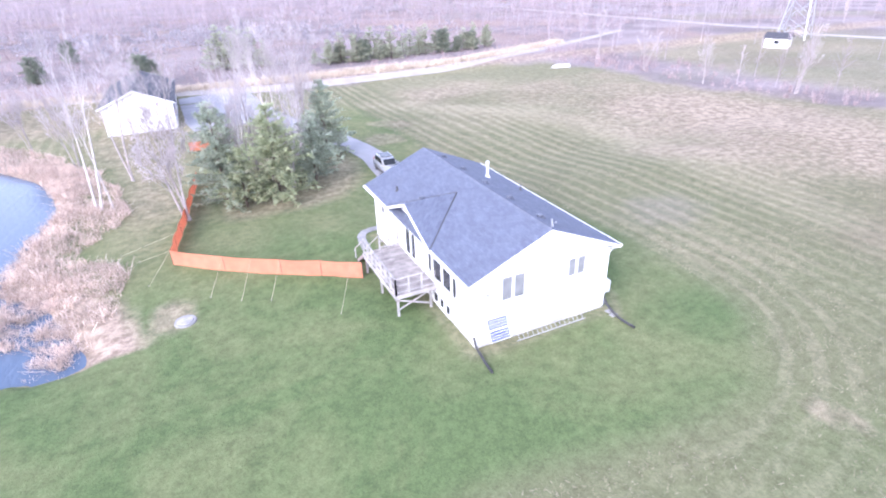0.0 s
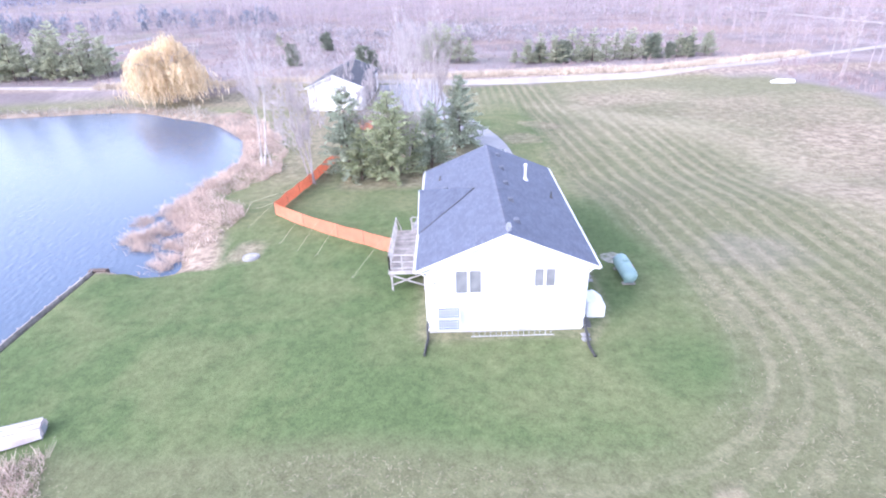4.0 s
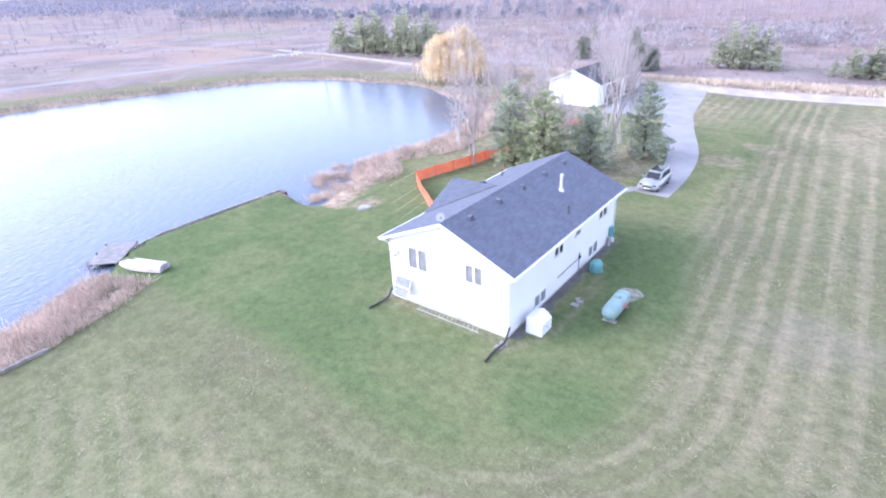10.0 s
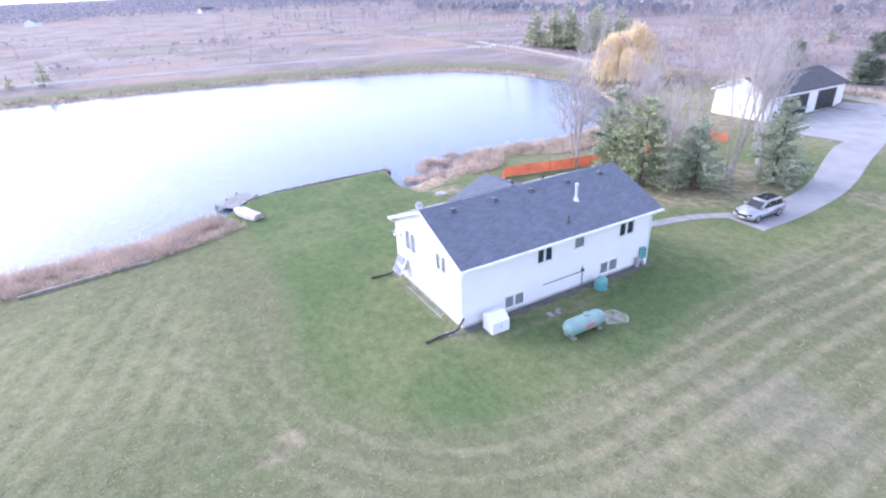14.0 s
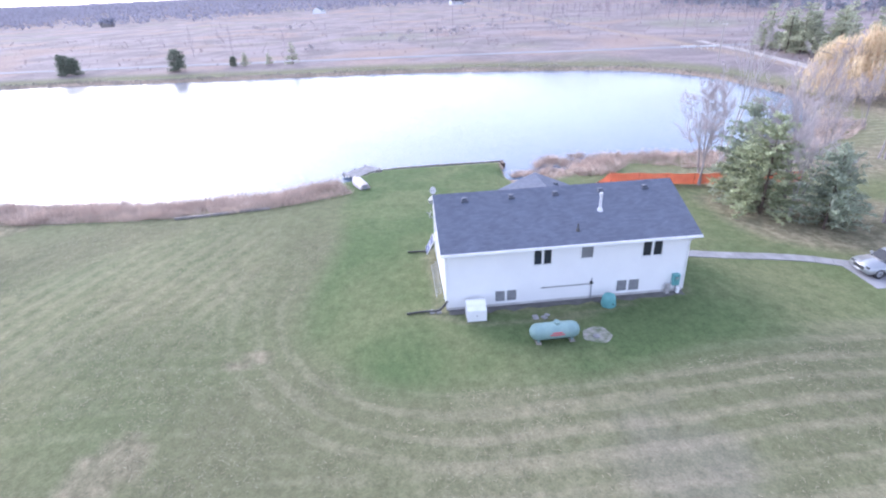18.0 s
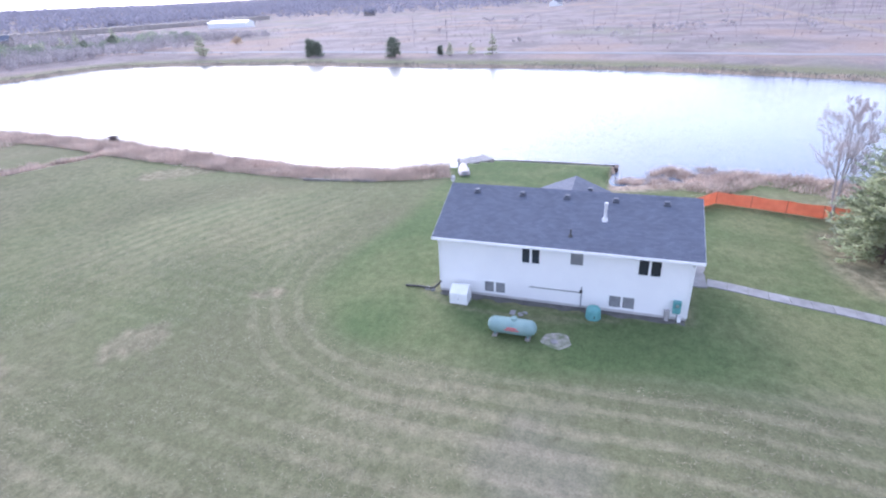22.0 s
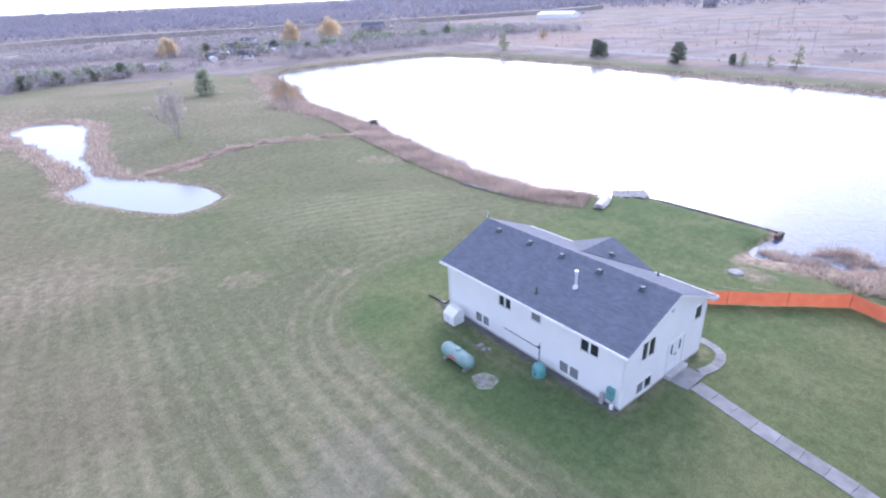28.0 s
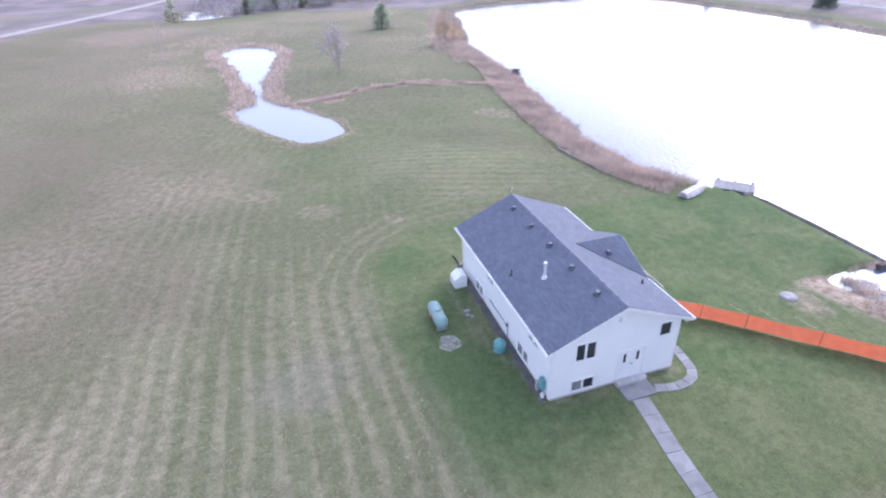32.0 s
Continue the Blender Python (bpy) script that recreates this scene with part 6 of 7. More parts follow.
def bare_tree(at, h, seed, bark, label, stems=1, lean=(0, 0), spread=0.75, up_pull=0.25, girth=0.015, clear=0.3, name="bare_tree", twig=0.6, twig_mat=None):
    z = height(*at) - 0.05
    ob = thing(name, label, "tree", (at[0], at[1], z))
    limbs, twigs = Sprig(seed), Sprig(seed + 1)
    twigs.k = twig
    rng = limbs.r
    for k in range(stems):
        d = Vector((lean[0] + rng.uniform(-0.2, 0.2) * (stems > 1), lean[1] + rng.uniform(-0.2, 0.2) * (stems > 1), 1)).normalized()
        p = Vector((rng.uniform(-0.25, 0.25), rng.uniform(-0.25, 0.25), 0)) * (stems > 1)
        hh = h * rng.uniform(0.8, 1.0) if k else h
        r = hh * girth
        n = 9
        for s in range(n):
            t = s / n
            q = p + d * hh / n
            limbs.limb(p, q, r * (1 - 0.88 * t) * (1.35 if s == 0 else 1), r * (1 - 0.88 * (s + 1) / n), 8)
            if t >= clear:
                for _ in range(2):
                    c = turn_from(rng, d, rng.uniform(0.55, 1.1) * spread)
                    c = (c + Vector((0, 0, up_pull))).normalized()
                    grow_bare(limbs, twigs, p.lerp(q, rng.random()), c, hh * (0.4 * (1 - t) + 0.07) * rng.uniform(0.6, 1.15), r * (1 - 0.8 * t) * 0.34, 2, up_pull, spread)
            p = q
            d = (turn_from(rng, d, rng.uniform(0.0, 0.09)) + Vector((0, 0, 0.04))).normalized()
    for nm, g, mt in (("trunk", limbs, bark), ("crown", twigs, twig_mat or TWIG)):
        o2 = new(nm, g.mesh(nm, mt))
        o2.parent = ob
    return ob


def conifer(at, h, width, seed, needles, label, ragged=0.25, bare=0.06, dense=1.0, top_round=0.0, name="conifer"):
    """Trunk, whorled limbs and sprays of needles; irregular outline."""
    z = height(*at) - 0.05
    ob = thing(name, label, "tree", (at[0], at[1], z))
    wood, leaf = Sprig(seed), Sprig(seed + 1)
    r = wood.r
    n = 10
    for s in range(n):
        wood.limb(Vector((0, 0, h * s / n)), Vector((0, 0, h * (s + 1) / n)), h * 0.017 * (1 - s / n) + 0.01, h * 0.017 * (1 - (s + 1) / n) + 0.008, 7)
    levels = int(h / 0.34 * dense)
    lobe = [r.uniform(1 - ragged, 1 + ragged) for _ in range(12)]
    for i in range(levels):
        t = bare + (1 - bare) * (i + r.random()) / levels
        prof = (1 - t) ** (0.8 - 0.4 * top_round) * min(1, 0.75 + t * 2.0)
        for k in range(max(4, int(11 * dense * (1 - 0.4 * t)))):
            a = r.uniform(0, 2 * math.pi)
            ln = width / 2 * prof * lobe[int(a / (2 * math.pi) * 12) % 12] * r.uniform(0.65, 1.12) + 0.15
            d = Vector((math.cos(a), math.sin(a), r.uniform(-0.12, 0.32) + 0.5 * t)).normalized()
            p0 = Vector((0, 0, h * t))
            p1 = p0 + d * ln
            wood.limb(p0, p1, 0.03 * (1 - t) + 0.008, 0.006, 3)
            m = max(3, int(ln / 0.2))
            for j in range(m):
                u = (j + r.random()) / m
                if u < 0.18:
                    continue
                c = p0.lerp(p1, u) + Vector((r.gauss(0, 0.05), r.gauss(0, 0.05), -0.1 * u * u * ln))
                for _ in range(5):
                    e = (d * r.uniform(0.1, 0.7) + Vector((r.gauss(0, 0.7), r.gauss(0, 0.7), r.gauss(0.05, 0.5)))).normalized()
                    sz = r.uniform(0.25, 0.5) * (1.0 if ln > 0.6 else 0.7)
                    leaf.blade(c, c + e * sz, r.uniform(0.06, 0.13), Vector((r.gauss(0, 1), r.gauss(0, 1), r.gauss(0, 1))))
    for nm, g, mt in (("trunk", wood, BARK_BROWN), ("crown", leaf, needles)):
        o2 = new(nm, g.mesh(nm, mt))
        o2.parent = ob
    return ob


def weeping_willow(at, h, width, seed, label, mat, strands=900, name="willow", blade=1.0):
    z = height(*at) - 0.05
    ob = thing(name, label, "tree", (at[0], at[1], z))
    wood, leaf = Sprig(seed), Sprig(seed + 1)
    r = wood.r
    leaf.k = blade
    fork = Vector((0, 0, h * 0.22))
    wood.limb(Vector((0, 0, 0)), fork, h * 0.045, h * 0.035, 9)
    tips = []
    for k in range(9):
        a = 2 * math.pi * k / 9 + r.uniform(-0.3, 0.3)
        p, d = fork.copy(), Vector((math.cos(a) * r.uniform(0.25, 0.75), math.sin(a) * r.uniform(0.25, 0.75), 1)).normalized()
        rad = h * 0.022
        for s in range(6):
            q = p + d * h * 0.125
            wood.limb(p, q, rad, rad * 0.72, 6)
            rad *= 0.72
            if s > 1:
                for _ in range(3):
                    c = turn_from(r, d, r.uniform(0.5, 1.1))
                    e = q + c * h * r.uniform(0.08, 0.2)
                    wood.limb(q, e, rad * 0.5, 0.02, 4)
                    tips += [e, q.lerp(e, 0.5)]
            p = q
            d = (d + Vector((math.cos(a) * 0.14, math.sin(a) * 0.14, -0.1))).normalized()
        tips.append(p)
    lobes = []
    for k in range(13):   # a dome of billows, lower towards its edge
        rr = 0.25 + 0.9 * ((k * 5) % 13) / 13
        lobes.append((2.4 * k + r.uniform(-0.3, 0.3), rr, math.sqrt(1.0 - 0.55 * rr * rr) * r.uniform(0.86, 1.0)))
    lobes.append((0.6, 0.12, 1.0))
    for _ in range(strands):
        a0, rr0, hz = r.choice(lobes)
        ox, oy = r.gauss(0, 1), r.gauss(0, 1)
        cx = math.cos(a0) * rr0 * width * 0.3 + ox * width * 0.105
        cy = math.sin(a0) * rr0 * width * 0.3 + oy * width * 0.105
        top = h * hz * (1 - 0.07 * (ox * ox + oy * oy)) - abs(r.gauss(0, 0.05)) * h
        if top < 1.5:
            continue
        c = Vector((cx, cy, top))
        ln = r.uniform(0.3, 0.85) * top
        out = Vector((cx, cy, 0)).normalized() * r.uniform(0.05, 0.3)
        m = int(ln / 0.4) + 1
        for j in range(m):
            u = j / m
            q = c + out * math.sin(u * 1.5) * 1.5 + Vector((r.gauss(0, 0.06), r.gauss(0, 0.06), -ln * u))
            if q.z < 0.7:
                break
            e = Vector((r.gauss(0, 0.3), r.gauss(0, 0.3), -1)).normalized()
            leaf.blade(q, q + e * r.uniform(0.4, 0.75), r.uniform(0.05, 0.11), Vector((r.gauss(0, 1), r.gauss(0, 1), 0.05)))
    for nm, g, mt in (("trunk", wood, BARK_GREY), ("crown", leaf, mat)):
        o2 = new(nm, g.mesh(nm, mt))
        o2.parent = ob
    return ob


# the group between house and garage
conifer((1.5, 50.0), 9.2, 6.4, 11, NEEDLES_BLUE, "tall blue-green spruce beside the bare tree", 0.35, top_round=0.75, dense=0.85)
conifer((6.1, 49.2), 8.7, 7.2, 12, NEEDLES, "broad green pine with ragged limbs behind the house", 0.4, top_round=0.75, dense=0.85)
conifer((10.2, 52.0), 7.0, 6.4, 13, NEEDLES_BLUE, "low bushy spruce at the edge of the drive", 0.35, top_round=0.7, dense=0.85)
conifer((13.45, 59.7), 8.6, 6.4, 14, NEEDLES_BLUE, "slender dark spruce standing beside the driveway", 0.3, top_round=0.35, dense=0.88)
conifer((3.0, 48.6), 5.4, 4.8, 15, NEEDLES, "young green pine at the foot of the spruces", 0.3, top_round=0.4, dense=0.8)
conifer((8.0, 54.2), 5.8, 4.6, 16, NEEDLES, "green pine in the middle of the tree group", 0.3, top_round=0.4, dense=0.8)
bare_tree((-1.98, 48.0), 9.6, 21, BARK_GREY, "bare round-crowned tree beside the orange fence", stems=3, spread=0.85, clear=0.12, girth=0.012, up_pull=0.3, twig=1.25)
bare_tree((-9.3, 54.7), 14.5, 23, BARK_WHITE, "slim white-barked birch among the reeds", stems=2, spread=0.5, up_pull=0.3, girth=0.008, clear=0.35, name="birch")
bare_tree((-8.0, 53.6), 10.0, 25, BARK_WHITE, "slim white-barked birch among the reeds", stems=1, lean=(-0.08, 0.05), spread=0.5, up_pull=0.3, girth=0.008, clear=0.4, name="birch")
bare_tree((10.0, 57.8), 15.0, 27, BARK_GREY, "tall leaning bare tree with several pale stems", stems=4, lean=(0.03, 0.03), spread=0.6, up_pull=0.25, girth=0.009, clear=0.3)
bare_tree((4.6, 52.5), 11.0, 29, BARK_GREY, "pale many-stemmed bare tree among the pines", stems=3, spread=0.6, up_pull=0.25, girth=0.008, clear=0.2)
bare_tree((8.9, 64.4), 14.5, 31, BARK_WHITE, "tall pale bare poplar before the garage", stems=3, spread=0.5, up_pull=0.3, girth=0.008, clear=0.25)
bare_tree((-2.6, 70.7), 12.0, 33, BARK_GREY, "tall bare tree on the grass before the garage", stems=2, spread=0.55, up_pull=0.28, girth=0.009, clear=0.25)
bare_tree((-6.9, 61.7), 13.0, 35, BARK_GREY, "spreading pale bare tree near the water", stems=2, spread=0.8, up_pull=0.28, girth=0.009, clear=0.25)
weeping_willow((-37.8, 94.8), 12.2, 17.0, 41, "large weeping willow in golden autumn leaf by the lake", WILLOW_LEAF, 2000)
bare_tree((2.6, 51.5), 10.0, 37, BARK_GREY, "slim grey bare tree behind the spruce", stems=2, spread=0.55, up_pull=0.25, girth=0.007, clear=0.25)
bare_tree((7.6, 51.0), 9.5, 38, BARK_WHITE, "pale bare tree rising out of the pines", stems=3, lean=(0.1, -0.03), spread=0.75, up_pull=0.3, girth=0.008, clear=0.15)
bare_tree((12.2, 60.0), 11.0, 39, BARK_GREY, "slim grey bare tree beside the drive", stems=2, spread=0.5, up_pull=0.3, girth=0.007, clear=0.25)
bare_tree((-6.0, 71.5), 12.5, 40, BARK_GREY, "slim grey bare tree before the garage gable", stems=2, spread=0.55, up_pull=0.25, girth=0.007, clear=0.25)
bare_tree((5.0, 70.0), 12.5, 42, BARK_WHITE, "tall pale poplar at the corner of the garage", stems=3, spread=0.5, up_pull=0.3, girth=0.007, clear=0.25)
bare_tree((-12.5, 70.0), 9.0, 43, BARK_GREY, "bare grey tree above the reeds", stems=3, spread=0.7, up_pull=0.35, girth=0.007, clear=0.15)
bare_tree((-18.5, 80.0), 8.0, 44, BARK_GREY, "bare grey tree above the reeds", stems=3, spread=0.7, up_pull=0.35, girth=0.007, clear=0.15)


# ---- reeds, brush and woods ----
def quads_mesh(name, verts, mat):
    """One mesh of loose four-sided blades from an array (n, 4, 3)."""
    n = len(verts)
    me = bpy.data.meshes.new(name)
    me.vertices.add(4 * n)
    me.vertices.foreach_set("co", verts.astype(np.float32).ravel())
    me.loops.add(4 * n)
    me.loops.foreach_set("vertex_index", np.arange(4 * n, dtype=np.int32))
    me.polygons.add(n)
    me.polygons.foreach_set("loop_start", np.arange(0, 4 * n, 4, dtype=np.int32))
    me.update(calc_edges=True)
    me.materials.append(mat)
    return me


RNG = np.random.default_rng(7)


def blades(p, h, w, lean):
    """Blades standing at p (n, 3): heights, half widths, lean as a share of the height."""
    n = len(p)
    a = RNG.uniform(0, 2 * np.pi, n)
    b = RNG.uniform(0, 2 * np.pi, n)
    k = np.abs(RNG.normal(0, 1, n)) * lean
    tip = p + np.column_stack([np.cos(a) * k * h, np.sin(a) * k * h, h])
    s = np.column_stack([np.cos(b) * w, np.sin(b) * w, np.zeros(n)])
    return np.stack([p - s, p + s, tip + s * 0.35, tip - s * 0.35], axis=1)


def scatter(n, x0, x1, y0, y1):
    x, y = RNG.uniform(x0, x1, n), RNG.uniform(y0, y1, n)
    g, d, dp = ground_height(x, y)
    return x, y, g, d, dp


def stuff(name, verts, mat, label, category):
    return tagged(new(name, quads_mesh(name, verts, mat)), label, category, kind="stuff")


def reed_bed(name, n, region, near, far, h0, h1, w, lean, label, mat=None, ragged=1.0, keep=None):
    x, y, g, d, dp = scatter(n, *region)
    wob = (0.6 * wobble(x, y, 0.55, 3) + 0.9 * wobble(x, y, 0.19, 8) + 0.3 * wobble(x, y, 1.9, 1)) * ragged
    ok = (d > near + 0.5 * wob) & (d < far + wob)
    if keep is not None:
        ok &= keep(x, y)
    x, y, g = x[ok], y[ok], np.maximum(g[ok], LAKE_LEVEL - 0.1)
    # clumps: tone of height over a metre or two
    tall = np.clip(0.72 + 0.5 * wobble(x, y, 3.1, 5) + 0.4 * wobble(x, y, 0.8, 2), 0.1, 1.5)
    h = RNG.uniform(h0, h1, len(x)) * tall
    return stuff(name, blades(np.column_stack([x, y, g - 0.05]), h, RNG.uniform(0.4, 1.0, len(x)) * w, lean), mat or REED, label, "reeds")


REED_FRONT_Y, REED_FRONT_X = (-60, -46, -38, -26, -17, -8, 0, 5, 7.5, 10.4, 12.8), (-9.8, -8.0, -6.2, -4.4, -3.3, -2.6, -2.7, -3.2, -4.0, -4.9, -6.2)
reed_bed("reeds", 330000, (-19, 2, -80, 13), -0.8, 7.5, 0.3, 0.95, 0.024, 0.85, "thick band of dry tan reeds along the lake bank",
         keep=lambda x, y: (y < 11.3 + 0.36 * (x + 9.1)) & (x < np.interp(y, REED_FRONT_Y, REED_FRONT_X) + 0.25 * wobble(x, y, 1.6, 3)))
reed_bed("reeds", 110000, (-24, -2, 30, 84), -0.3, 5.2, 0.25, 0.78, 0.035, 0.9, "wide bed of dry tan cattails at the corner of the lake", ragged=1.6,
         keep=lambda x, y: (x < -5.2 - 0.12 * np.maximum(0, 48 - y)) & ((y > 37) | ((RNG.random(len(x)) < 0.4) & (y > 33.5))))
ISLES = [(-13.9, 36.2, 1.3), (-12.4, 38.8, 1.7), (-10.8, 34.2, 1.1), (-9.9, 31.6, 1.2), (-15.6, 39.6, 0.9), (-13.1, 34.2, 0.7)]
reed_bed("reeds", 50000, (-18, -7, 29, 42), -6, 6, 0.2, 0.75, 0.03, 0.9, "low broken reed clumps standing in the shallows",
         keep=lambda x, y: np.min([np.hypot(x - a, (y - b) * 0.8) - r * (1 + 0.5 * np.sin(3.3 * x + 2 * y) * np.sin(2.1 * y - x)) for a, b, r in ISLES], axis=0) < RNG.normal(-0.15, 0.25, len(x)))
reed_bed("reeds", 60000, (-19, -5, -60, 11), -3.2, -0.5, 0.15, 0.5, 0.02, 0.9, "thin dark reed sprigs standing off the bank", FAR_GRASS,
         keep=lambda x, y: (wobble(x, y, 1.1, 3) + 0.7 * wobble(x, y, 2.9, 6) > 0.72) & (RNG.random(len(x)) < 0.8))
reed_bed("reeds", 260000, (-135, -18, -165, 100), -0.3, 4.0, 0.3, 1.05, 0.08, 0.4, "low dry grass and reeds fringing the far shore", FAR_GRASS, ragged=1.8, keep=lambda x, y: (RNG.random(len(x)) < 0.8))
reed_bed("reeds", 30000, (-30, -5, -150, -60), -0.3, 9.0, 0.4, 1.3, 0.06, 0.6, "broad brown reed bed at the head of the bay", ragged=2.0)


def rim_grass():
    x, y, g, d, dp = scatter(120000, 15, 70, -205, -15)
    ok = (dp > -0.35 - 0.6 * wobble(x, y, 0.9, 5) * smooth(-y, 40, 50)) & (y > -135) & (dp < 1.3 + 2.6 * smooth(-y, 42, 52) + 1.2 * wobble(x, y, 0.4))
    x, y, g = x[ok], y[ok], g[ok]
    h = RNG.uniform(0.3, 0.8, len(x)) * (0.25 + 0.75 * smooth(-y, 32, 46))
    stuff("tall_grass", blades(np.column_stack([x, y, g - 0.03]), h, RNG.uniform(0.02, 0.06, len(x)), 0.45), REED, "tall dry grass ringing the small pond", "grass")
    x, y, g, d, dp = scatter(70000, -14, 35, -50, -38)
    dd = line_distance(x, y, DITCH)
    ok = (dd < 1.0 + 0.5 * wobble(x, y, 0.6) + 0.6 * wobble(x, y, 1.9, 3)) & (d > 0.5) & (dp > 0.2) & (wobble(x, y, 1.3, 7) > -0.45)
    x, y, g = x[ok], y[ok], g[ok]
    stuff("tall_grass", blades(np.column_stack([x, y, g - 0.03]), RNG.uniform(0.1, 0.75, len(x)) * (0.75 + 0.5 * wobble(x, y, 1.6, 2)), RNG.uniform(0.03, 0.06, len(x)), 0.8), REED, "pale dead grass along the field ditch", "grass")
    x = RNG.uniform(-60, 90, 14000)
    y = 105.6 + RNG.normal(0, 1.1, len(x)) + np.where(x > 50, np.maximum(x - 50, 0) ** 1.2 * 0.16, 0) + np.where(x < -20, (-20 - x) * 0.05, 0)
    g = ground_height(x, y)[0]
    stuff("tall_grass", blades(np.column_stack([x, y, g - 0.03]), RNG.uniform(0.4, 1.1, len(x)), RNG.uniform(0.03, 0.08, len(x)), 0.5), GRASS_DRY, "pale dead grass along the lane", "grass")


rim_grass()


def cut_straw():
    """Loose pale stalks left lying by the mower, thin on the lawn."""
    n = 260000
    x, y, g, d, dp = scatter(n, -8, 62, -22, 80)
    lawn = signed_distance(x, y, LAWN)
    ok = (d > 3) & (dp > 2) & (lawn + 1.5 * wobble(x, y, 0.5) > 0.5) & (wobble(x, y, 0.35, 9) + 0.6 * wobble(x, y, 1.3, 4) + RNG.normal(0, 0.35, n) > 0.1)
    x, y, g = x[ok], y[ok], g[ok]
    m = len(x)
    a = RNG.uniform(0, 2 * np.pi, m)
    ln, w = RNG.uniform(0.06, 0.22, m), RNG.uniform(0.01, 0.024, m)
    p = np.column_stack([x, y, g + 0.012])
    e = np.column_stack([np.cos(a) * ln, np.sin(a) * ln, RNG.uniform(0.0, 0.09, m)])
    s = np.column_stack([-np.sin(a) * w, np.cos(a) * w, np.zeros(m)])
    stuff("cut_straw", np.stack([p - s, p + s, p + e + s * 0.5, p + e - s * 0.5], axis=1), STRAW, "loose pale straw scattered over the mown field", "straw")


cut_straw()


def brush(name, n, region, keep, h0, h1, per, w, label, mat=None):
    """Low bare bushes: sheaves of upright twigs."""
    x, y, g, d, dp = scatter(n, *region)
    ok = keep(x, y) & (d > 5) & (dp > 3)
    x, y, g = x[ok], y[ok], g[ok]
    h = RNG.uniform(h0, h1, len(x)) * (0.8 + 0.35 * wobble(x, y, 0.12, 4))
    px = np.repeat(x, per) + RNG.normal(0, 0.45, len(x) * per) * np.repeat(h, per) * 0.5
    py = np.repeat(y, per) + RNG.normal(0, 0.45, len(x) * per) * np.repeat(h, per) * 0.5
    pz = np.repeat(g, per) - 0.05
    hh = np.repeat(h, per) * RNG.uniform(0.5, 1.05, len(px))
    return stuff(name, blades(np.column_stack([px, py, pz]), hh, RNG.uniform(0.4, 1.0, len(px)) * w, 0.3), mat or SHRUB, label, "brush")


def woods(name, n, region, keep, h0, h1, per, w, label, mat=None, crown=0.3):
    """Bare trees seen from afar: a stem and rising limbs."""
    x, y, g, d, dp = scatter(n, *region)
    ok = keep(x, y) & (d > 6)
    x, y, g = x[ok], y[ok], g[ok]
    m = len(x)
    h = RNG.uniform(h0, h1, m)
    base = np.column_stack([x, y, g - 0.1])
    stems = blades(base, h, h * 0.003 + w * 0.7, 0.06)
    i = np.repeat(np.arange(m), per)
    t = RNG.uniform(0.2, 0.95, len(i))
    a = RNG.uniform(0, 2 * np.pi, len(i))
    ln = h[i] * crown * (1.15 - t) * RNG.uniform(0.6, 1.3, len(i)) + 0.3
    p = base[i] + np.column_stack([np.zeros(len(i)), np.zeros(len(i)), t * h[i]])
    q = p + np.column_stack([np.cos(a) * ln * 0.75, np.sin(a) * ln * 0.75, ln * RNG.uniform(0.4, 1.1, len(i))])
    b = RNG.uniform(0, 2 * np.pi, len(i))
    s = np.column_stack([np.cos(b), np.sin(b), np.zeros(len(i))]) * (w * RNG.uniform(0.35, 0.8, len(i)))[:, None]
    limbs = np.stack([p - s, p + s, q + s * 0.3, q - s * 0.3], axis=1)
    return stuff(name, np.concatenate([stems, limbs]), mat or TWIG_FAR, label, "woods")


def north_of_lane(x, y):
    return y > 109 + np.where(x > 50, np.maximum(x - 50, 0) ** 1.2 * 0.16, 0) + np.where(x < -20, (-20 - x) * 0.07, 0)


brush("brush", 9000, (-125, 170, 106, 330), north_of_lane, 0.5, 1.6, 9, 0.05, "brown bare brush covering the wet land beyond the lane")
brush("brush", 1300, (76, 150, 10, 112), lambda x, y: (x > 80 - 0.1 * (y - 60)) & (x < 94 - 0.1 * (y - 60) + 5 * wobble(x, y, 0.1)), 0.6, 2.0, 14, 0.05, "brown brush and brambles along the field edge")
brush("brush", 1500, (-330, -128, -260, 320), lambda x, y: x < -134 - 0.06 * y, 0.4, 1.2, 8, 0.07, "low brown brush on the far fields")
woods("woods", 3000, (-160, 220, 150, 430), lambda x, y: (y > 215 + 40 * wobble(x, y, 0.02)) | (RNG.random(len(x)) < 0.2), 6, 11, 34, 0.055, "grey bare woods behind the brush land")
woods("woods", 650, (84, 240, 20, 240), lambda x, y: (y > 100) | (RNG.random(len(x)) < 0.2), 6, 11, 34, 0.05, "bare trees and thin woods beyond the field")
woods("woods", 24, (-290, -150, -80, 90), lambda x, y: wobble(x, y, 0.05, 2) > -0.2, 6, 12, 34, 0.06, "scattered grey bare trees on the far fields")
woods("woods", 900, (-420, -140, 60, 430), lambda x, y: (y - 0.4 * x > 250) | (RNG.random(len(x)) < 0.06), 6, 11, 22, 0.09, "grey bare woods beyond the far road")


